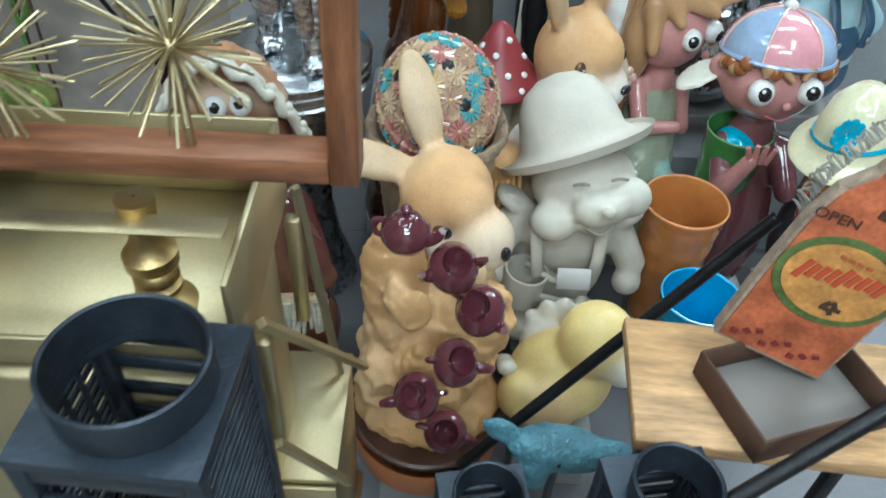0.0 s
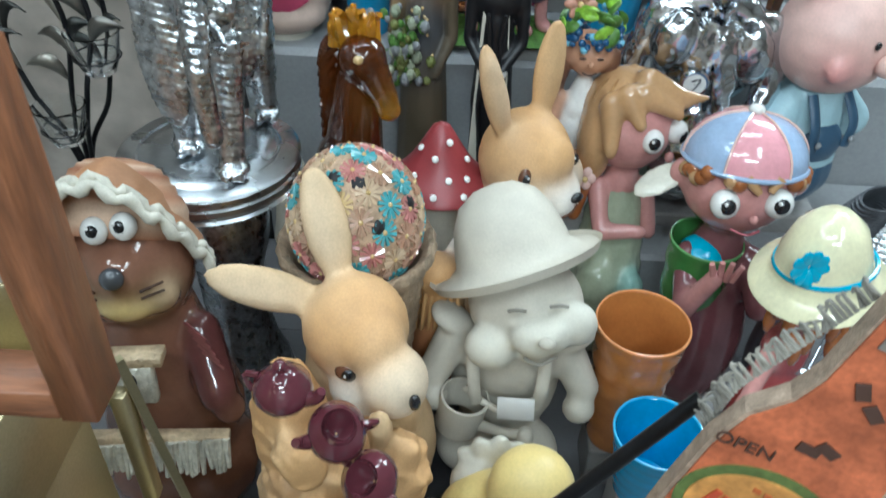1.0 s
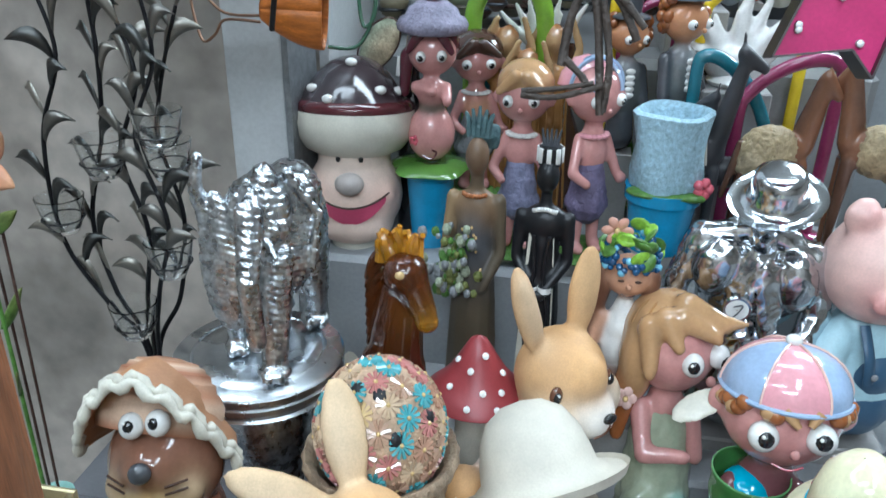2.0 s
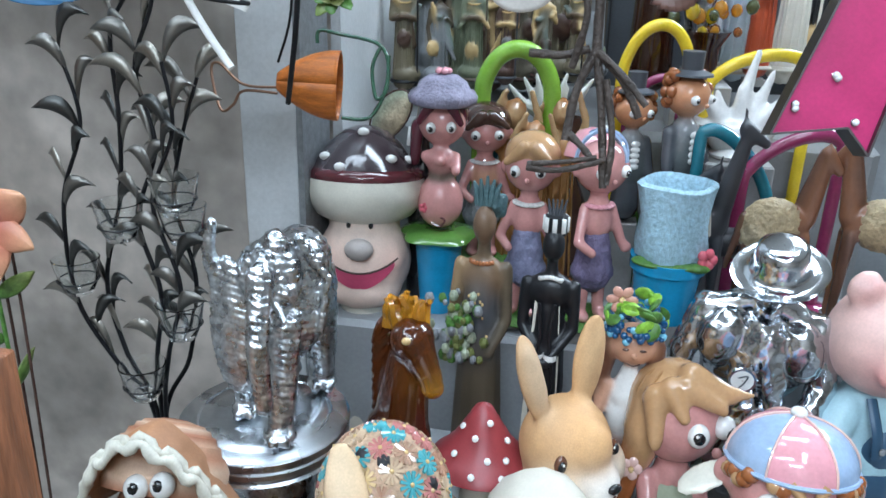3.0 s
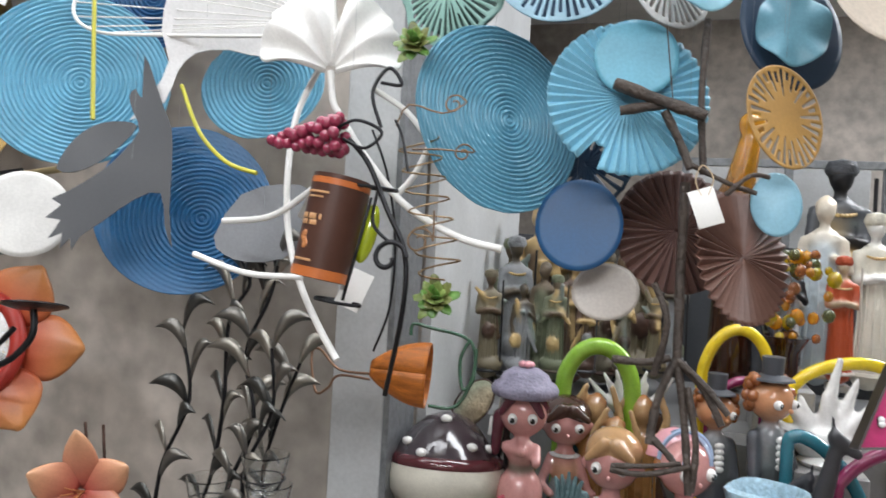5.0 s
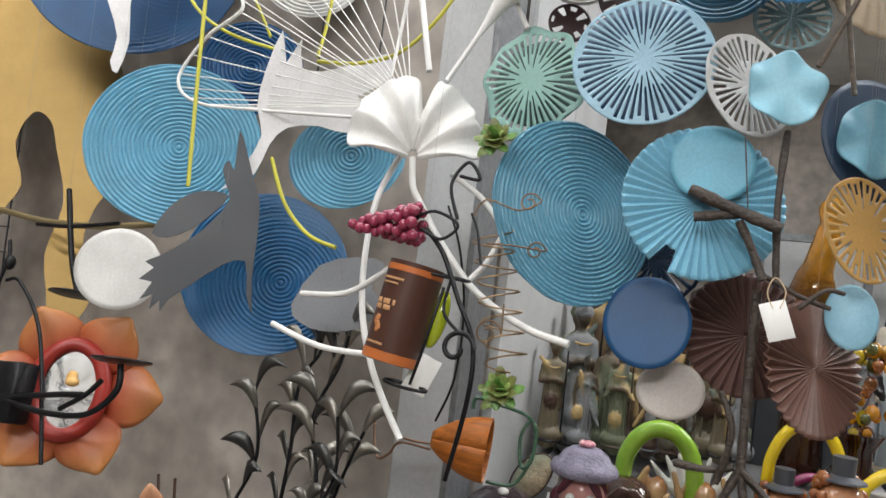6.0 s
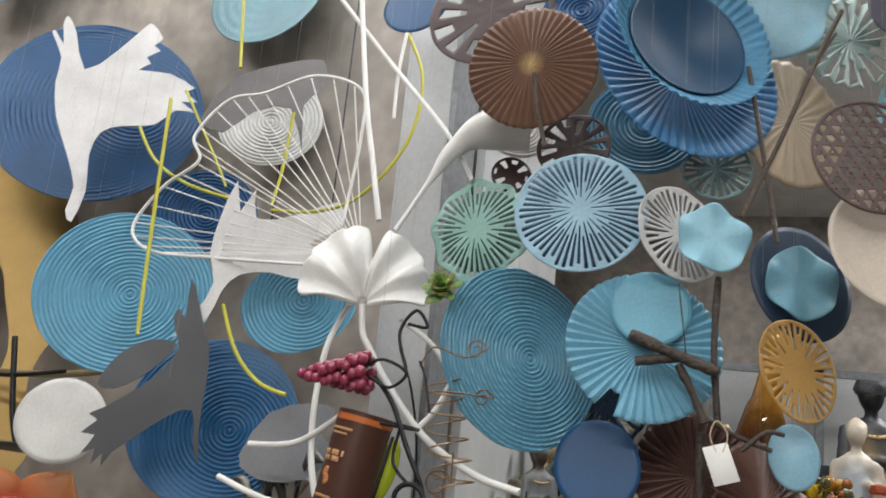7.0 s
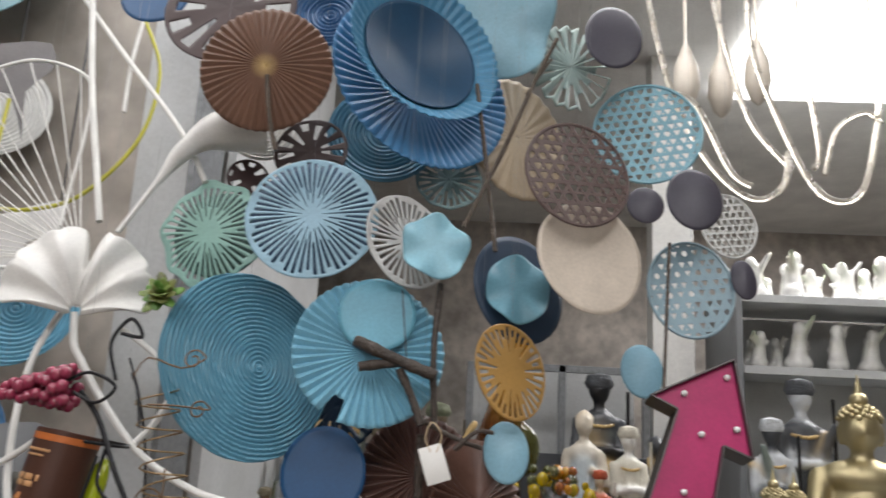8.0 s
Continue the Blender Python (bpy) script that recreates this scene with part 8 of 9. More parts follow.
for p_ in ((0.882, 1.420, 2.599), (1.042, 1.420, 2.602), (0.971, 1.460, 2.601)):
    s_ = Shape()
    s_.lathe([(0.002, -0.075), (0.018, -0.06), (0.03, -0.02), (0.026, 0.03), (0.01, 0.075), (0.004, 0.09), (0.004, 3.3 - p_[2])], (0.62, 0.56, 0.48), "satin", 20)
    s_.obj("glass_drop", None, "pale drop-shaped pendant hanging from the ceiling", "pendant", "pale pendants", at=pose(*p_))


def arrow_sign():
    e = empty("arrow_sign", "magenta metal arrow sign studded with small bulbs", "sign")
    y = 1.13
    q = [(0.686, 1.130, 1.844), (0.686, 1.130, 1.709), (0.651, 1.130, 1.728), (0.543, 1.130, 1.415), (0.521, 1.130, 1.447), (0.439, 1.130, 1.443), (0.599, 1.130, 1.779), (0.566, 1.130, 1.800)]
    o = [(p[0], p[2]) for p in q]
    Shape().sheet(o, 0.004, "magenta", "enamel").obj("face", e, at=pose(0, y, 0), smooth=False)
    cx, cz = sum(p[0] for p in o) / 8, sum(p[1] for p in o) / 8
    for i in range(8):
        a, b = o[i], o[(i + 1) % 8]
        L = math.hypot(b[0] - a[0], b[1] - a[1])
        Shape().box((0, 0, 0), (L, 0.05, 0.0025), (0.11, 0.1, 0.1), "gold").obj("side", e, "dull steel side wall", at=pose((a[0] + b[0]) / 2, y + 0.012, (a[1] + b[1]) / 2, 0, -math.degrees(math.atan2(b[1] - a[1], b[0] - a[0])), 0), smooth=False)
    for p in ((0.612, 1.130, 1.801), (0.673, 1.130, 1.820), (0.626, 1.130, 1.745), (0.673, 1.130, 1.749), (0.591, 1.130, 1.672), (0.510, 1.130, 1.503), (0.466, 1.130, 1.471), (0.530, 1.130, 1.453), (0.466, 1.130, 1.476), (0.508, 1.130, 1.506)):
        s = Shape()
        s.lathe([(0.0045, 0), (0.0045, 0.003), (0.003, 0.004)], "chrome", "foil", 12)
        s.ell((0, 0, 0.006), 0.0042, "clear", "glaze", n=10)
        s.obj("bulb", e, "small clear bulb", at=pose(p[0], y - 0.002, p[2], 90, 0, 0))
    wires(e, [(o[0][0], y, o[0][1])])


arrow_sign()
p_ = (0.394, 1.850, 2.053)
s_ = Shape(0.01)
s_.blob([("l", (0, 0, 0), 5, (0, 0, 24), 4, "ambd"), ("e", (0, 0, 34), (4.6, 3.4, 9), "ambc"), ("l", (0, 0, 40), 3.4, (2, 0, 52), 2.2, "ambl"), ("e", (2, 0, 54), (3, 2.6, 3), "ambl"), ("e", (4, -1, 30), (4, 3, 6), "olive"), ("l", (-2, 0, 40), 2, (-6, -1, 30), 1.4, "ambc")], 0.6, "amber", 2, 2)
figurine(s_, "glass_ornament", "tall amber and yellow art-glass figure", "ornament", pose(p_[0], p_[1], BACK))
p_ = (0.470, 1.800, 1.861)
s_ = Shape(0.01)
rn_ = random.Random(4)
for k_ in range(60):
    s_.ell((rn_.gauss(0, 4), rn_.gauss(0, 3), 8 + rn_.random() * 16), rn_.uniform(0.8, 1.6), ("ambl", "olive", "orange", "yellow")[k_ % 4], "amber", n=7)
s_.lathe([(3, 0), (3, 6), (5, 9), (0.1, 9)], "ambd", "amber", 18)
s_.obj("glass_flowers", None, "bunch of amber and green glass drops on a foot", "ornament", at=pose(p_[0], p_[1], BACK))



# ---- by the stained wall ----
def wire_plant():
    e = empty("wire_plant", "black wire plant candelabrum with curled leaves and glass cups", "candle holder", pose(0, 0, 0))
    Y = 1.14
    base = (-0.391, 1.140, 0.990)
    s = Shape()
    s.lathe([(0.06, 0), (0.062, 0.006), (0.05, 0.012), (0.012, 0.02), (0.001, 0.022)], "black", "iron", 30, (base[0], Y, TABLE))
    s.obj("foot", e)
    stems = [[(-0.396, 1.140, 0.994), (-0.437, 1.130, 1.090), (-0.489, 1.120, 1.208), (-0.488, 1.120, 1.363), (-0.444, 1.120, 1.481), (-0.464, 1.120, 1.582)], [(-0.391, 1.140, 0.994), (-0.440, 1.150, 1.109), (-0.465, 1.160, 1.225), (-0.426, 1.160, 1.359), (-0.405, 1.150, 1.480), (-0.403, 1.150, 1.597), (-0.372, 1.150, 1.656), (-0.392, 1.150, 1.695)], [(-0.386, 1.140, 0.994), (-0.376, 1.130, 1.118), (-0.352, 1.120, 1.236), (-0.374, 1.120, 1.347), (-0.336, 1.120, 1.455), (-0.360, 1.130, 1.555), (-0.328, 1.130, 1.636), (-0.316, 1.130, 1.686)], [(-0.388, 1.150, 0.990), (-0.340, 1.160, 1.110), (-0.317, 1.160, 1.245), (-0.340, 1.160, 1.359), (-0.315, 1.150, 1.455), (-0.283, 1.150, 1.546)], [(-0.380, 1.140, 0.995), (-0.338, 1.100, 1.145), (-0.308, 1.100, 1.257), (-0.337, 1.100, 1.380), (-0.297, 1.100, 1.484), (-0.303, 1.100, 1.572)]]
    rnd = random.Random(14)
    for st in stems:
        st = [(base[0] + 0.006 * (stems.index(st) - 2), Y, TABLE + 0.015)] + list(st)
        c = curve(st, 9)
        Shape().tube(c, [0.0042, 0.0034, 0.0026], "black", "iron", 8).obj("stem", e)
        for k in range(20, len(c) - 1, 3):
            p = c[k]
            sd = 1 if (k // 3) % 2 else -1
            a = radians(rnd.uniform(25, 75))
            L = rnd.uniform(0.045, 0.075)
            l = Shape()
            V = []
            for i in range(9):
                f = i / 8
                w_ = 0.0125 * math.sin(math.pi * min(1, f * 0.97 + 0.03)) ** 0.8 + 0.0003
                bx, bz = sd * L * (0.25 * f + math.sin(a) * f * f * 0.75), L * (1.1 * math.sin(math.pi * 0.62 * f) * math.cos(a * 0.6) - 0.15 * f * f)
                for q in (-1, 0, 1):
                    V.append((bx + q * w_ * 0.45 * math.cos(a), -0.006 * math.sin(math.pi * f) + abs(q) * 0.003, bz - q * sd * w_ * math.sin(a)))
            l.add(V, grid_faces(9, 3, False, False), rnd.choice([(0.22, 0.21, 0.19), (0.1, 0.1, 0.095), (0.34, 0.32, 0.28)]), "gold")
            ob = l.obj("leaf", e, at=pose(p[0], p[1], p[2], 0, 0, rnd.uniform(-35, 35)))
            md = ob.modifiers.new("thickness", "SOLIDIFY")
            md.thickness = 0.0008
    for p in ((-0.483, 1.120, 1.242), (-0.370, 1.080, 1.102), (-0.306, 1.090, 1.204), (-0.390, 1.100, 1.342), (-0.306, 1.120, 1.339), (-0.303, 1.100, 1.387)):
        g = Shape()
        g.lathe([(0.002, -0.012), (0.012, -0.012), (0.017, 0), (0.021, 0.022), (0.02, 0.0225), (0.0155, 0), (0.011, -0.008), (0.002, -0.009)], "clear", "glass", 24)
        g.obj("glass_cup", e, "clear glass tealight cup", at=pose(*p) @ Matrix.Scale(1.6, 4))
        Shape().tube([(p[0] + 0.029 * math.cos(t), p[1] + 0.029 * math.sin(t), p[2] + 0.002) for t in np.linspace(0, 6.2832, 24, endpoint=False)], 0.0012, "black", "iron", 6, True).obj("cup_ring", e)


wire_plant()


def petal(s, L, W, col, tip, cup=0.2, n=10, mat="satin"):
    """A broad veined petal growing up z from the origin; returns nothing."""
    V, K = [], []
    c0, c1 = np.array(C[col] if isinstance(col, str) else col), np.array(C[tip] if isinstance(tip, str) else tip)
    for i in range(n + 1):
        f = i / n
        w_ = W * (math.sin(math.pi * (0.12 + 0.83 * f)) ** 0.75)
        for j in range(11):
            q = j / 5 - 1
            V.append((q * w_, -L * 0.28 * f * (1 - 0.5 * f) + cup * W * q * q + 0.012 * W * math.cos(10 * q), L * f - 0.08 * L * q * q * f))
            K.append(c0 * (1 - f) + c1 * f)
    s.add(V, grid_faces(n + 1, 11, False, False), np.array(K), mat)


def flower_mirror():
    c = (-0.738, 1.020, 1.555)
    u = 0.0009
    e = empty("flower_mirror", "large orange-red metal flower round an oval mirror", "wall art")
    for k in range(6):
        s = Shape(u)
        petal(s, 104, 56, (0.38, 0.045, 0.025), (0.52, 0.22, 0.07))
        a = 30 + k * 60
        ob = s.obj("petal", e, "orange petal shading to red at its base", at=pose(c[0], c[1] + 0.004 * (k % 2), c[2], 0, 0, 34) @ pose(0, 0, 0, 0, a, 0) @ pose(0, 0, 52 * u))
        md = ob.modifiers.new("thickness", "SOLIDIFY")
        md.thickness = 0.002
    Shape(u).tube([(56 * math.cos(a), -8, 78 * math.sin(a)) for a in np.linspace(0, 6.2832, 40, endpoint=False)], 13, (0.35, 0.035, 0.025), "satin", 10, True).obj("frame", e, "red oval frame", at=pose(*c, 0, 0, 34))
    m = Shape(u)
    m.add([(0, 0, 0)] + [(50 * math.cos(a), 0, 70 * math.sin(a)) for a in np.linspace(0, 6.2832, 40, endpoint=False)], [(0, 1 + i, 1 + (i + 1) % 40) for i in range(40)], "chrome", "foil")
    ob = m.obj("mirror", e, "small oval mirror", at=pose(c[0], c[1] - 0.004, c[2], 0, 0, 34))
    wires(e, [(c[0], c[1] + 0.012, c[2] + 0.06)])


flower_mirror()


def iron_candle_holder():
    e = empty("wall_candle_holder", "black wrought-iron holder with flat candle plates", "candle holder")
    p1, p2 = (-0.562, 0.930, 1.593), (-0.848, 1.100, 1.718)
    for p, r in ((p1, 0.042), (p2, 0.05)):
        Shape().lathe([(0.001, 0), (r * 0.7, 0), (r, 0.004), (r * 0.98, 0.006), (0.001, 0.002)], "black", "iron", 32).obj("plate", e, at=pose(*p))
    for pts, r in (([(-0.562, 0.930, 1.592), (-0.561, 0.930, 1.554), (-0.606, 0.930, 1.520), (-0.689, 0.930, 1.517), (-0.784, 0.930, 1.533)], 0.0045), ([(-0.782, 0.930, 1.529), (-0.676, 0.930, 1.542), (-0.619, 0.930, 1.546)], 0.0045), ([(-0.654, 0.930, 1.524), (-0.614, 0.930, 1.546), (-0.590, 0.930, 1.568)], 0.004), ([(-0.850, 1.100, 1.723), (-0.884, 1.100, 1.790), (-0.929, 1.100, 1.921)], 0.005), ([(-0.686, 0.950, 1.444), (-0.746, 0.950, 1.627), (-0.812, 0.950, 1.708), (-0.844, 0.950, 1.712)], 0.003), ([(-0.848, 0.940, 1.705), (-0.839, 0.940, 1.747), (-0.846, 0.940, 1.775)], 0.003), ([(-0.792, 1.100, 1.854), (-0.903, 1.100, 1.849), (-0.988, 1.100, 1.854)], 0.004)):
        Shape().tube(curve(pts, 7), r, "black", "iron", 8).obj("bar", e)
    Shape().box((0, 0, 0), (0.05, 0.04, 0.09), "black", "iron").obj("lantern", e, at=pose(*(-0.775, 0.950, 1.540)))
    Shape().ell((0, 0, 0), (0.009, 0.009, 0.012), "black", "iron").obj("knob", e, at=pose(*(-0.834, 0.940, 1.738)))
    Shape(0.01).blob([("e", (0, 0, 0), (0.9, 0.7, 0.9), (0.7, 0.4, 0.12)), ("e", (0.4, -0.2, -0.8), (1.2, 0.8, 0.7), (0.7, 0.42, 0.15))], 0.14, "satin", 2).obj("rose_bud", e, "small orange rose bud", at=pose(*(-0.665, 0.950, 1.571)))
    wires(e, [(-0.846, 0.940, 1.775), (-0.927, 1.100, 1.915)])


iron_candle_holder()


def golden_horse():
    c = (-1.093, 1.160, 2.109)
    u = 0.0012
    e = empty("horse_cutout", "large matt gold sheet-metal horse on a curved rod", "wall art")
    o = [(-220, -330), (-60, -310), (20, -260), (70, -190), (100, -90), (150, -20), (140, 60), (100, 150), (95, 220), (125, 300), (100, 360), (60, 400), (62, 330), (40, 240), (50, 150), (20, 60), (0, 10), (-30, 0), (-45, 60), (-20, 130), (-40, 190), (-30, 260), (-60, 330), (-90, 330), (-90, 250), (-130, 180), (-110, 60), (-170, 0), (-260, -40)]
    p = curve([(a, b, 0) for a, b in o], 3, True)
    Shape().sheet([(q[0] * u, -q[1] * u) for q in p], 0.003, (0.27, 0.18, 0.07), "gold").obj("cutout", e, at=pose(*c, 0, 0, 36))
    Shape().tube(curve([(-1.228, 1.130, 1.918), (-1.027, 1.130, 1.873), (-0.854, 1.130, 1.858), (-0.700, 1.130, 1.864)], 8), 0.006, "brass", "gold", 10).obj("rod", e)
    wires(e, [(c[0] - 0.02, c[1] + 0.004, c[2] + 0.1)])
    g = empty("wire_grid", "black wire display grid behind the metal cutouts", "display grid")
    a, b = (-1.496, 1.400, 2.163), (-1.103, 1.400, 1.789)
    for k in range(7):
        x = a[0] - 0.12 + k * 0.05
        Shape().tube([(x, 1.42, a[2] + 0.5), (x, 1.42, b[2] - 0.3)], 0.002, "slate", "iron", 6).obj("wire", g)
    for k in range(18):
        z = b[2] - 0.28 + k * 0.06
        Shape().tube([(a[0] - 0.13, 1.416, z), (a[0] + 0.19, 1.416, z)], 0.002, "slate", "iron", 6).obj("wire", g)
    for x in (a[0] - 0.12, a[0] + 0.18):
        Shape().tube([(x, 1.42, b[2] - 0.3), (x, 1.455, b[2] - 0.3), (x, 1.47, b[2] - 0.3)], 0.003, "slate", "iron", 6).obj("bracket", g)
    for x in ((-0.520, 1.400, 2.795)[0], (-0.386, 1.400, 2.669)[0]):
        Shape().tube([(x, 1.42, 2.3), (x, 1.42, 2.95)], 0.002, "slate", "iron", 6).obj("wire", g)


golden_horse()


def lily():
    c = (-0.509, 1.000, 1.361)
    u = 0.0007
    e = empty("artificial_lily", "coral and peach artificial lily on a green stem", "artificial flower")
    for k, (a, L) in enumerate(((-6, 128), (56, 98), (118, 96), (172, 108), (232, 92), (300, 96))):
        s = Shape(u)
        petal(s, L, 31 + 9 * (k % 2), (0.42, 0.075, 0.06), (0.66, 0.36, 0.2), 0.3)
        ob = s.obj("petal", e, at=pose(c[0], c[1] - 0.002 * k, c[2], 0, 0, 32) @ pose(0, 0, 0, 0, a, 0) @ pose(0, 0, 4 * u, 12, 0, 0))
        md = ob.modifiers.new("thickness", "SOLIDIFY")
        md.thickness = 0.0008
    for k in range(6):
        a = k * 1.047
        Shape(u).tube(curve([(0, 0, 0), (10 * math.cos(a), -26, 10 * math.sin(a)), (18 * math.cos(a), -40, 18 * math.sin(a))]), 1.6, (0.5, 0.2, 0.08), "satin", 6).obj("stamen", e, at=pose(*c))
    st = curve([(c[0], c[1], c[2]), (c[0] - 0.005, c[1] + 0.01, c[2] - 0.2), (c[0] - 0.02, c[1] + 0.02, TABLE + 0.12)], 8)
    Shape().tube(st, 0.003, "green", "leaf", 7).obj("stem", e)
    for k in range(5):
        p = st[3 + 2 * k]
        s = Shape()
        petal(s, 0.06, 0.012, "green", "olive", 0.3, mat="leaf")
        ob = s.obj("leaf", e, at=pose(*p) @ pose(0, 0, 0, 0, (-50, 55, -70, 40, -30)[k], k * 30))
        md = ob.modifiers.new("thickness", "SOLIDIFY")
        md.thickness = 0.0006
    for k in range(2):
        Shape().tube(curve([(c[0] - 0.02 + 0.014 * k, c[1] + 0.03, TABLE + 0.1), (c[0] - 0.01 + 0.02 * k, c[1] + 0.03, c[2] - 0.1), (c[0] - 0.03 + 0.03 * k, c[1] + 0.03, c[2] + 0.08)]), 0.0022, "choco", "rough", 6).obj("twig", e)
    Shape(0.01).lathe([(3, 0), (4.2, 5), (3.6, 12), (2.6, 15), (3, 16), (2.6, 15.8), (0.1, 12)], "mint", "glaze", 26, (0, 0, 0)).obj("vase", e, "pale green glazed vase", at=pose(c[0] - 0.01, c[1] + 0.025, TABLE))


lily()



# ---- the near goods, close to the camera ----
def starburst_frame():
    e = empty("starburst_frame", "brown wooden frame holding brass starbursts", "ornament")
    y, zb, zt, xr, xl = 0.452, 1.212, 1.368, -0.02, -0.30
    w_, d_ = 0.017, 0.026
    for nm, c, s in (("bottom_rail", ((xl + xr) / 2, y, zb), (xr - xl - w_ - 0.001, d_, w_)), ("top_rail", ((xl + xr) / 2, y, zt), (xr - xl - w_ - 0.001, d_, w_))):
        Shape().box((0, 0, 0), s, "walnut", "wood", bev=0.06).obj(nm, e, at=pose(*c))
    for x in (xr, xl):
        Shape().box((0, 0, 0), (zt - zb + w_, d_ + 0.002, w_), "walnut", "wood", (0, 0, 0), 0.06).obj("post", e, at=pose(x, y, (zt + zb) / 2, 0, 90, 0))
    for cx, cz, R in ((-0.108, 1.283, 0.052), (-0.212, 1.266, 0.05)):
        b = Shape()
        rnd = random.Random(int(cx * -1000))
        for k in range(64):
            zz = 1 - 2 * (k + 0.5) / 64
            a = k * 2.399963
            r = math.sqrt(1 - zz * zz)
            dv = np.array((r * math.cos(a), r * math.sin(a), zz))
            b.tube([dv * 0.004, dv * R * rnd.uniform(0.8, 1.05)], 0.00095, "brass", "gold", 5)
        b.ell((0, 0, 0), 0.006, "brass", "gold", n=12)
        b.obj("starburst", e, "brass rod starburst", at=pose(cx, y - 0.002, cz))
        Shape().tube([(cx, y - 0.002, cz), (cx, y - 0.002, zb + w_ / 2)], 0.003, "brass", "gold", 8).obj("stem", e)
    return e


starburst_frame()


def brass_goods():
    # a shallow brass box on which the frame stands, with a turned candlestick
    t = empty("brass_box", "open rectangular box of satin brass sheet", "box")
    x0, x1, y0, y1, z0, z1 = -0.34, -0.105, 0.43, 0.60, 1.085, 1.16
    Shape().box(((x0 + x1) / 2, (y0 + y1) / 2, z0 + 0.003), (x1 - x0, y1 - y0, 0.006), "brass", "gold").obj("bottom", t)
    for nm, c, s in (("side", (x1 + 0.0022, (y0 + y1) / 2, (z0 + z1) / 2), (0.004, y1 - y0, z1 - z0)), ("side", (x0 - 0.0022, (y0 + y1) / 2, (z0 + z1) / 2), (0.004, y1 - y0, z1 - z0)), ("back", ((x0 + x1) / 2, y1 + 0.0022, (z0 + z1) / 2), (x1 - x0 + 0.008, 0.004, z1 - z0)), ("front", ((x0 + x1) / 2, y0 - 0.0022, z0 + 0.012), (x1 - x0 + 0.008, 0.004, 0.024))):
        Shape().box(c, s, "brass", "gold").obj(nm, t)
    Shape().box(((x0 + x1) / 2, y0 + 0.03, z1 + 0.018), (x1 - x0, 0.018, 0.001), "brass", "gold").obj("ledge", t)
    c = empty("candlestick", "turned brass candlestick with a round foot", "candle holder", pose(-0.162, 0.475, z0 + 0.007))
    Shape(0.01).lathe([(2.2, 0), (2.3, 0.3), (1.6, 0.7), (0.9, 1.1), (1.0, 1.5), (1.5, 1.8), (1.55, 2.2), (1.1, 2.5), (1.5, 2.8), (1.5, 3.4), (1.2, 3.7), (1.7, 4.1), (1.75, 5), (1.3, 5.4), (0.9, 6.6), (1.2, 9.4), (0.1, 9.5)], (0.5, 0.36, 0.16), "gold", 36).obj("body", c)
    s = empty("brass_stand", "tiered brass sheet display stand with slanting struts", "stand")
    Shape().box((-0.22, 0.5, (TABLE + z0) / 2), (0.22, 0.16, z0 - TABLE - 0.002), "brass", "gold", bev=0.02).obj("plinth", s)
    for q in ((-0.068, 0.47), (-0.068, 0.6)):
        Shape().box((q[0] - 0.03, q[1], 1.02), (0.012, 0.012, 0.11), "brass", "gold").obj("post", s)
    for a, b in (((-0.094, 0.46, 1.1), (-0.045, 0.62, 0.88)), ((-0.094, 0.605, 1.1), (-0.07, 0.61, 0.88)), ((-0.09, 0.44, 1.0), (-0.05, 0.5, 0.86))):
        Shape().tube([a, b], 0.0045, "brass", "gold", 4).obj("strut", s)
    Shape().box((-0.105, 0.565, 0.874), (0.09, 0.15, 0.006), "brass", "gold").obj("shelf", s)
    Shape().box((-0.105, 0.488, 0.78), (0.09, 0.006, 0.18), "brass", "gold").obj("front", s)
    Shape().box((-0.105, 0.565, 0.77), (0.088, 0.14, 0.2), "brass", "gold", bev=0.02).obj("drum", s)
    Shape().box((-0.105, 0.565, 0.665), (0.1, 0.15, 0.01), "brass", "gold").obj("foot", s)


brass_goods()


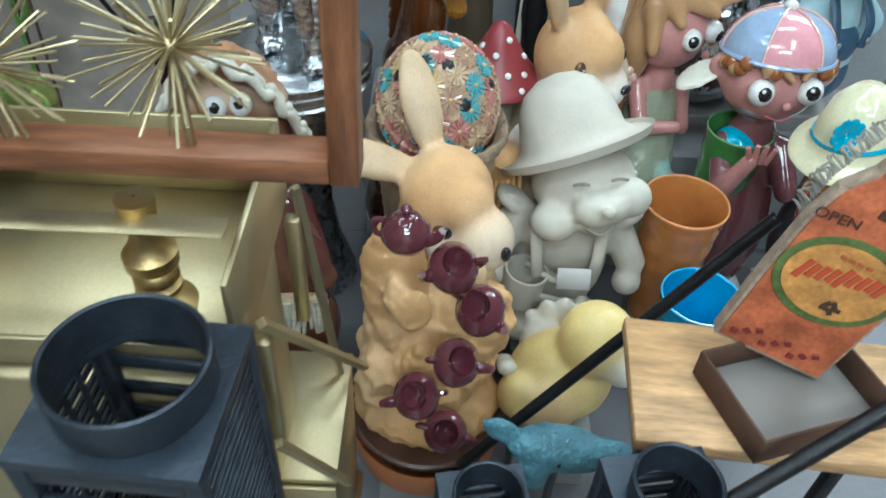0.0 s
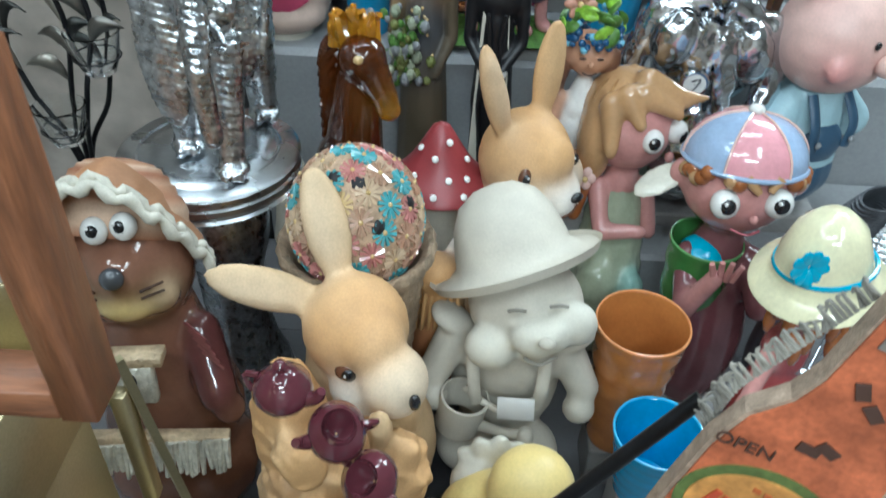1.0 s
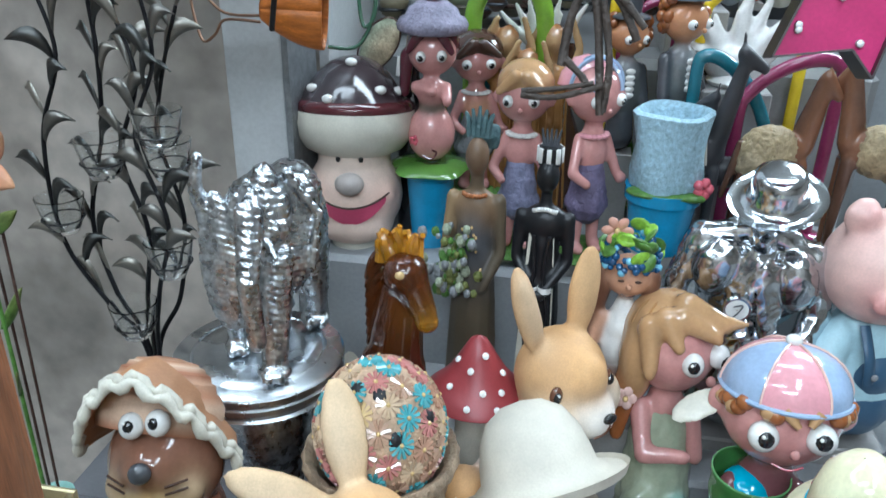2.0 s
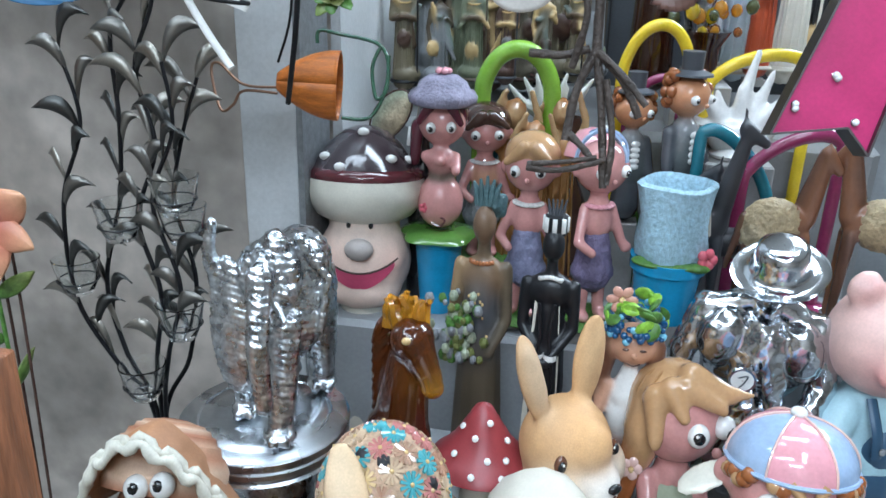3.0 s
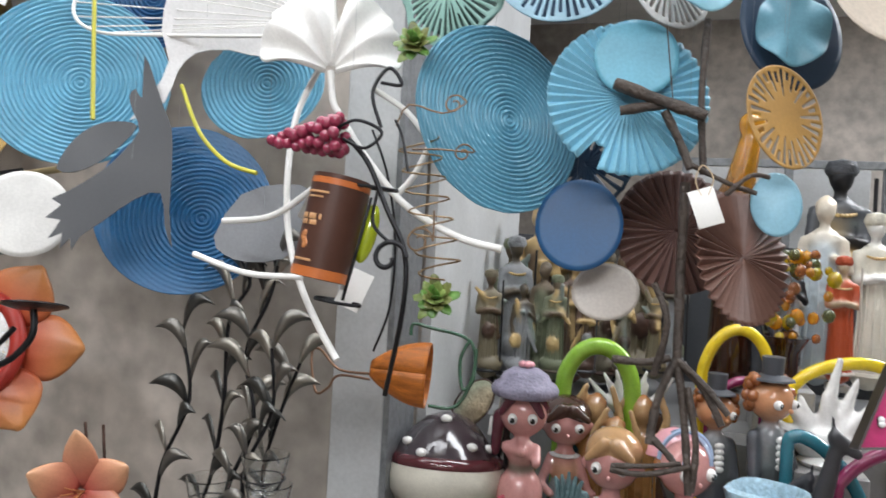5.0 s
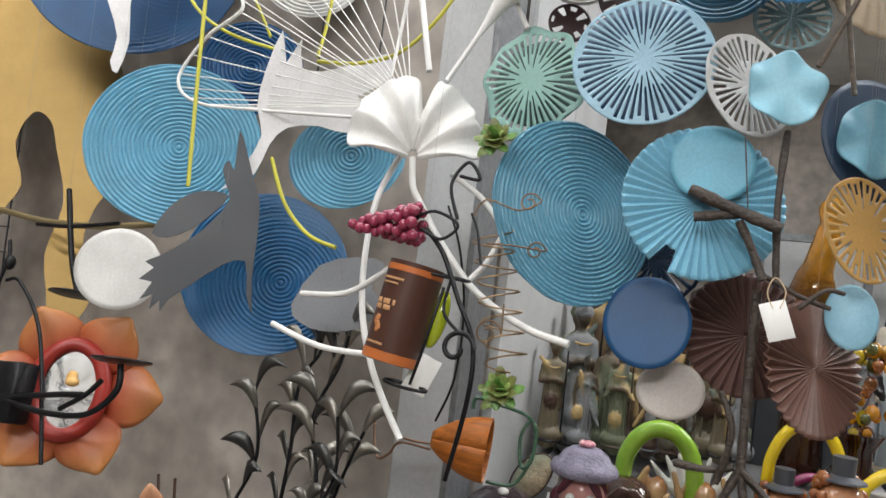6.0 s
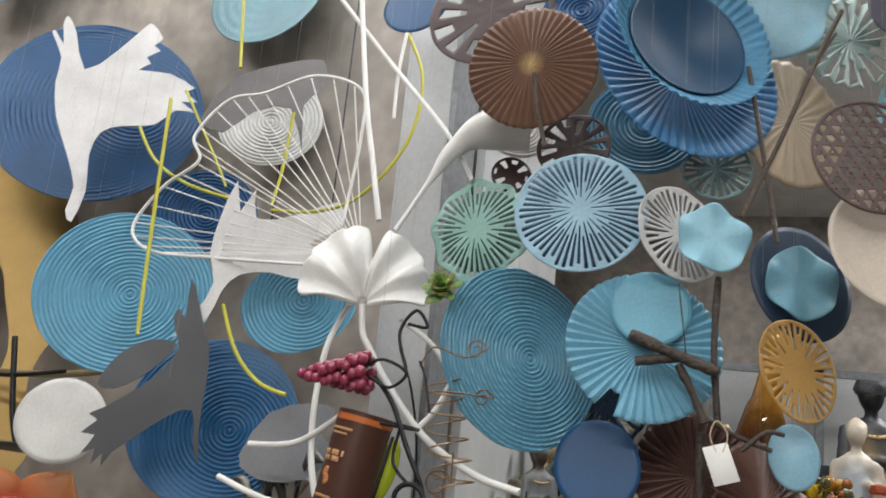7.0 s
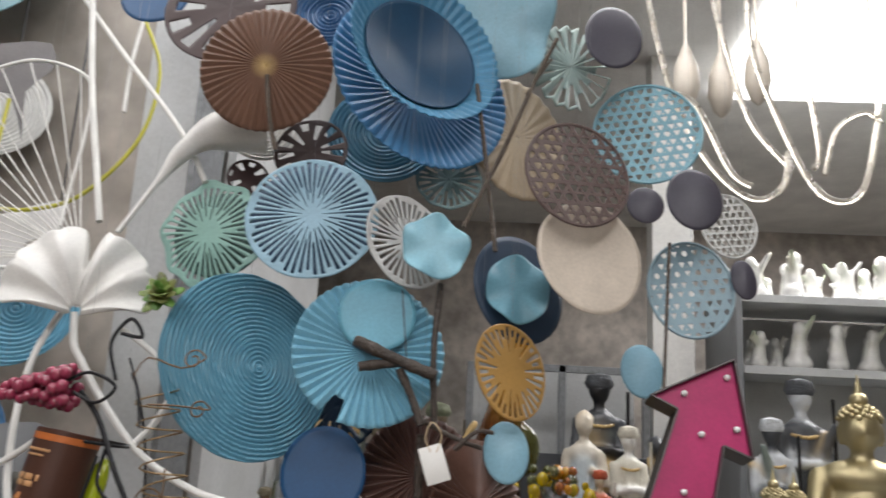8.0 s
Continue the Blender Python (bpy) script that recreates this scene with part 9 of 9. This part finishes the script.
def slat_lantern(x, y, ztop, w_, ring_r, label, yaw=0, hgt=0.2):
    """A square black lantern with horizontal slats and a round collar on top."""
    e = empty("slatted_lantern", label, "lantern", pose(x, y, ztop, 0, 0, yaw), "slatted lanterns")
    h = hgt
    col = (0.03, 0.038, 0.05)
    for sx in (-1, 1):
        for sy in (-1, 1):
            Shape().box((sx * (w_ / 2 - 0.005), sy * (w_ / 2 - 0.005), -h / 2), (0.01, 0.01, h), col, "iron").obj("corner_post", e)
    n = 9
    for k in range(n):
        z = -0.006 - k * (h - 0.012) / (n - 1)
        for sy in (-1, 1):
            Shape().box((0, sy * (w_ / 2 - 0.003), z), (w_ - 0.021, 0.004, 0.0085 if k else 0.012), col, "iron").obj("slat", e)
        for sx in (-1, 1):
            for j in range(3):
                Shape().box((sx * (w_ / 2 - 0.003), 0, z - j * 0.0072), (0.003, w_ - 0.021, 0.0028), col, "iron").obj("slat", e)
    for sx in (-1, 1):
        for j in range(5):
            Shape().box((sx * (w_ / 2 - 0.006), (j - 2) * w_ / 6, -h / 2), (0.003, 0.003, h - 0.012), col, "iron").obj("bar", e)
    t = Shape()
    V, F = [], []
    m = 48
    for k in range(m):
        a = 2 * math.pi * k / m
        cx, cy = math.cos(a), math.sin(a)
        q = (w_ / 2) / max(abs(cx), abs(cy))
        V += [(ring_r * cx, ring_r * cy, 0.006), (q * cx, q * cy, 0.006), (ring_r * cx, ring_r * cy, 0.0), (q * cx, q * cy, 0.0)]
        a0, a1 = 4 * k, 4 * ((k + 1) % m)
        F += [(a0, a1, a1 + 1, a0 + 1), (a0 + 2, a0 + 3, a1 + 3, a1 + 2), (a0, a0 + 2, a1 + 2, a1), (a0 + 1, a1 + 1, a1 + 3, a0 + 3)]
    t.add(V, F, (0.03, 0.04, 0.055), "iron")
    t.obj("lid", e, "dark blue-black square lid")
    Shape().lathe([(ring_r, 0.0065), (ring_r + 0.001, 0.03), (ring_r + 0.0025, 0.031), (ring_r + 0.004, 0.03), (ring_r + 0.003, 0.0065)], col, "iron", 48).obj("collar", e, "round black collar")
    Shape().box((0, 0, -h - 0.003), (w_, w_, 0.006), col, "iron").obj("bottom", e)
    Shape().lathe([(w_ * 0.36, -h), (w_ * 0.36, -h + 0.11), (w_ * 0.34, -h + 0.11), (w_ * 0.34, -h + 0.01), (0.001, -h + 0.01)], "clear", "glass", 30).obj("glass", e, "clear glass cylinder inside")
    return e


slat_lantern(-0.142, 0.378, 1.112, 0.1, 0.04, "black slatted metal lantern with a round collar", -4, 0.2)
for p_ in ((0.045, 0.500, 0.889), (0.166, 0.420, 0.988)):
    slat_lantern(p_[0], p_[1], p_[2] - 0.02, 0.075, 0.026, "black slatted metal lantern with a round collar", 10, 0.16)


def bottle_board():
    e = empty("folding_stand", "pale wooden board on crossed black metal legs", "stand")
    p0, p1 = (0.149, 0.535, 1.006), (0.193, 0.440, 0.959)
    z = 1.0
    Shape().box((0, 0, 0), (0.27, 0.118, 0.012), "oak", "wood", bev=0.08).obj("board", e, at=pose(0.295, 0.505, 0.979, 0, 0, -5))
    for a, b in (((0.124, 0.600, 0.854), (0.284, 0.640, 1.028)), ((0.193, 0.400, 0.991), (0.308, 0.440, 1.067))):
        d = np.array(b) - np.array(a)
        L = np.linalg.norm(d)
        lo = np.array(a) - d * 0.5
        Shape().tube([lo, np.array(b) + d * 0.05], 0.006, "black", "iron", 10).obj("leg", e)
    for x in (0.2, 0.38):
        Shape().box((x, 0.53, (TABLE + 0.972) / 2), (0.012, 0.012, 0.972 - TABLE), "black", "iron").obj("post", e)
    t = empty("paper_box", "open dark brown cardboard tray holding the sign", "box", pose(0.275, 0.497, 0.986, 0, 0, 18))
    w_, d_, h = 0.112, 0.078, 0.026
    Shape().box((0, 0, 0.001), (w_, d_, 0.002), (0.22, 0.2, 0.18), "paper").obj("bottom", t)
    for nm, c, s in (("side", (-w_ / 2, 0, h / 2), (0.002, d_, h)), ("side", (w_ / 2, 0, h / 2), (0.002, d_, h)), ("side", (0, -d_ / 2 - 0.0012, h / 2), (w_ + 0.002, 0.002, h)), ("side", (0, d_ / 2 + 0.0012, h / 2), (w_ + 0.002, 0.002, h))):
        Shape().box(c, s, (0.085, 0.042, 0.026), "paper").obj(nm, t)
    b = empty("bottle_sign", "bottle-shaped wooden sign with an orange vintage label", "sign", pose(0.262, 0.53, 1.002, -7, 16, -16) @ Matrix.Diagonal((1.27, 1.2, 1.1, 1)))
    o = [(-0.034, 0), (0.034, 0), (0.036, 0.06), (0.036, 0.105), (0.032, 0.13), (0.022, 0.148), (0.0185, 0.165), (0.0185, 0.215), (0.0195, 0.218), (0.0195, 0.23), (-0.0195, 0.23), (-0.0195, 0.218), (-0.0185, 0.215), (-0.0185, 0.165), (-0.022, 0.148), (-0.032, 0.13), (-0.036, 0.105), (-0.036, 0.06)]
    Shape().sheet(o, 0.011, (0.36, 0.27, 0.2), "wood").obj("board", b, "pale bare wood edge", smooth=False)
    s = Shape()
    s.sheet([(x * 0.94, 0.003 + zz * 0.975) for x, zz in o], 0.0012, (0.48, 0.13, 0.055), "worn", pose(0, -0.0063, 0))
    s.obj("print", b, "faded orange-red printed face", smooth=False)
    for rx, rz, col, yy in ((0.0345, 0.033, (0.1, 0.14, 0.04), -0.0074), (0.03, 0.0275, (0.55, 0.26, 0.07), -0.0084)):
        q = Shape()
        q.sheet([(rx * math.cos(a), 0.075 + rz * math.sin(a)) for a in np.linspace(0, 6.2832, 44, endpoint=False)], 0.001, col, "worn", pose(0, yy, 0))
        q.obj("oval", b, smooth=False)
    q = Shape()
    for k in range(9):
        q.box((-0.021 + k * 0.0052, -0.0095, 0.076 + 0.0012 * k), (0.0034, 0.001, 0.011 if k % 4 else 0.016), (0.45, 0.07, 0.03), "satin", (0, 12, 0))
    for k in range(4):
        q.box((-0.008 + k * 0.005, -0.0095, 0.094), (0.0032, 0.001, 0.0022), (0.4, 0.1, 0.03), "satin")
    q.obj("lettering", b, "plain red bars of script", smooth=False)
    q = Shape()
    for k in range(5):
        q.box((0.006 + 0.0035 * math.cos(k * 1.257), -0.0095, 0.058 + 0.003 * math.sin(k * 1.257)), (0.005, 0.001, 0.0028), "choco", "satin", (0, k * 60, 0))
    for k, (x, zz) in enumerate(((-0.004, 0.128), (0.002, 0.132), (0.004, 0.16), (-0.005, 0.168), (0, 0.19))):
        q.box((x, -0.0075, zz), (0.009, 0.0012, 0.0055), "choco", "satin", (0, 20 * k, 0))
    q.box((0, -0.0075, 0.2), (0.026, 0.0012, 0.02), (0.2, 0.17, 0.15), "satin")
    q.box((0, -0.0075, 0.224), (0.0275, 0.0012, 0.01), (0.42, 0.15, 0.05), "satin")
    for k in range(9):
        q.box((-0.026 + k * 0.006, -0.0075, 0.01 + 0.004 * (k % 3)), (0.004, 0.0012, 0.004), (0.2, 0.03, 0.03), "satin", (0, 30 * k, 0))
    q.obj("ornament", b, "small dark printed ornaments", smooth=False)
    cu = bpy.data.curves.new("open_text", "FONT")
    cu.body, cu.size, cu.extrude, cu.align_x = "OPEN", 0.0095, 0.0004, "CENTER"
    tx = bpy.data.objects.new("work", cu)
    scene.collection.objects.link(tx)
    me = bpy.data.meshes.new_from_object(tx.evaluated_get(bpy.context.evaluated_depsgraph_get()))
    bpy.data.objects.remove(tx)
    V = np.array([tuple(v.co) for v in me.vertices])
    F = [tuple(p.vertices) for p in me.polygons]
    w = Shape()
    w.add(np.c_[V[:, 0], -0.0076 - V[:, 2], V[:, 1] + 0.112], F, "choco", "satin")
    w.obj("word", b, "dark printed word", at=pose(-0.012, 0, 0.0, 0, -6, 0), smooth=False)
    rnd = random.Random(5)
    f = Shape()
    for k in range(40):
        zz = 0.1 + 0.0035 * k * 0.75
        f.tube(curve([(-0.034 + 0.012 * max(0, (zz - 0.13) / 0.05), 0.009, zz), (-0.0385 + 0.012 * max(0, (zz - 0.13) / 0.05) + rnd.uniform(-0.004, 0.002), 0.012, zz + 0.003), (-0.0415 + 0.013 * max(0, (zz - 0.13) / 0.05), 0.012, zz + rnd.uniform(-0.003, 0.006))], 3), [0.0013, 0.0006], (0.3, 0.28, 0.24), "rough", 5)
    f.obj("fringe", b, "grey moss fringe along the edge")


bottle_board()


def teal_fish():
    c = (0.117, 0.600, 0.836)
    s = Shape(0.01)
    col = (0.09, 0.21, 0.26)
    s.blob([("e", (0, 0, 0), (5.4, 2.4, 1.9), col, (0, 8, 0)), ("e", (-2.6, -1.6, -1.8), (1.8, 1.2, 2.2), col), ear((-3.6, 0, 0.8), (-7.6, 0.5, 3.0), 1.4, 0.6, col), ("e", (4, 0, -0.4), (3.2, 1.6, 1.3), col)], 0.3, "rough", 2, dent=0.2, freq=1.0)
    s.ell((-0.4, -2.2, 0.4), (0.3, 0.2, 0.3), "black", "glaze", n=8)
    s.tube([(0, 0, -1), (0, 0, (TABLE - c[2]) * 100 + 0.5)], 0.5, "slate", "iron", 8)
    s.lathe([(3, 0), (3, 0.4), (0.1, 0.6)], "slate", "iron", 20, (0, 0, (TABLE - c[2]) * 100))
    s.obj("bird_ornament", None, "weathered teal bird ornament on a rod", "ornament", at=pose(*c))


teal_fish()


def green_cabbage():
    c = (-0.313, 0.660, 1.182)
    s = Shape(0.01)
    for k in range(16):
        a = k * 2.4
        q = 0.4 + 0.6 * k / 16
        s.blob([ear((0, 0, -1), (2.8 * math.cos(a) * q, -1.6 + 2.0 * math.sin(a) * q * 0.4, 2.6 * math.sin(a) * q + 0.5), 1.3, 0.35, ("olive", "green", (0.3, 0.33, 0.1))[k % 3], (0.2, -1, 0.3))], 0.2, "leaf", 1)
    s.ell((0, 0, 0), (2.2, 1.6, 2.2), "olive", "leaf")
    s.tube([(0, 0.4, 0), (0, 0.4, (TABLE - c[2]) * 100)], 0.4, "green", "leaf", 7)
    s.lathe([(3.4, 0), (3.4, 5), (0.1, 5)], "choco", "satin", 20, (0, 0.4, (TABLE - c[2]) * 100))
    s.obj("artificial_plant", None, "green leafy rosette on a stalk in a dark pot", "plant", at=pose(*c))


green_cabbage()



# ---- bringing the plan level ----
HANGING = {"disc_wall_art", "ginkgo_wall_art", "wire_wing_art", "bird_cutout", "yellow_wire_art", "lantern_holder", "shell_ornament", "twig_ornament", "dry_branches", "ribbon_lamp", "arrow_sign", "flower_mirror", "wall_candle_holder", "horse_cutout"}
TOGETHER = {"starburst_frame": (-0.15, 0.452, 1.3), "artificial_lily": (-0.509, 1.0, 1.361), "brass_box": (-0.15, 0.48, 1.15), "candlestick": (-0.15, 0.48, 1.15), "brass_stand": (-0.15, 0.48, 1.15), "folding_stand": (0.28, 0.52, 1.0), "paper_box": (0.28, 0.52, 1.0), "bottle_sign": (0.28, 0.52, 1.0),
            "elephant_figurine": (-0.205, 1.14, 1.084), "round_stand": (-0.205, 1.14, 1.084)}
RESTING = {"starburst_frame", "brass_box", "candlestick", "paper_box", "bottle_sign", "elephant_figurine", "glass_drop"}
FIXED = {"floor", "display_table", "far_shelf", "small_figurine", "display_cabinet", "panel_light"}


def extent(ob):
    """The box round a thing and its parts, and the middle of its foot."""
    pts = []
    for o in [ob] + list(ob.children_recursive):
        if o.type == "MESH":
            v = np.empty(len(o.data.vertices) * 3)
            o.data.vertices.foreach_get("co", v)
            m = np.array(o.matrix_world)
            pts.append(v.reshape(-1, 3) @ m[:3, :3].T + m[:3, 3])
    pts = np.concatenate(pts)
    foot = pts[pts[:, 2] < pts[:, 2].min() + 0.01]
    return pts.min(0), pts.max(0), foot.mean(0)


def bring_level():
    """Hanging things turn with the plan; standing things move with it, stay upright and reach down to their support."""
    bpy.context.view_layer.update()
    for ob in [o for o in scene.objects if o.parent is None and o.type in ("MESH", "EMPTY")]:
        name = ob.name.split(".")[0]
        if name in FIXED or ob.get("kind") == "structure":
            continue
        if name in HANGING:
            ob.matrix_world = LEAN @ ob.matrix_world
            continue
        lo, hi, foot = extent(ob)
        c = Vector(TOGETHER.get(name, ((lo[0] + hi[0]) / 2, (lo[1] + hi[1]) / 2, lo[2] + 0.75 * (hi[2] - lo[2]))))
        q = LEAN @ c
        if name == "wire_grid":
            q.y = c.y - 0.012
        grow = 1.0
        under = max([k for k in TOPS if k < lo[2] + 0.008] or [TABLE])
        top = TOPS[under]
        if abs(lo[2] - under) < 0.008 and name not in RESTING:
            grow = min(1.12, max(0.9, (q.z - top) / (c.z - lo[2])))
        elif name == "elephant_figurine":
            grow = 1.1
        ob.matrix_world = Matrix.Translation(q) @ Matrix.Diagonal((1, 1, grow, 1)) @ Matrix.Translation(-c) @ ob.matrix_world
        base = q.z + grow * (lo[2] - c.z)
        if name not in RESTING and name != "wire_grid" and base - top > 0.004:
            r = min(0.06, 0.3 * max(hi[0] - lo[0], hi[1] - lo[1]))
            x, y = q.x + foot[0] - c.x, q.y + foot[1] - c.y
            del slab("plinth", x - r, x + r, y - r, y + r, top, base - 0.0005, (0.3, 0.29, 0.28), "board", "small plain grey display block", "block")["kind"]


bring_level()
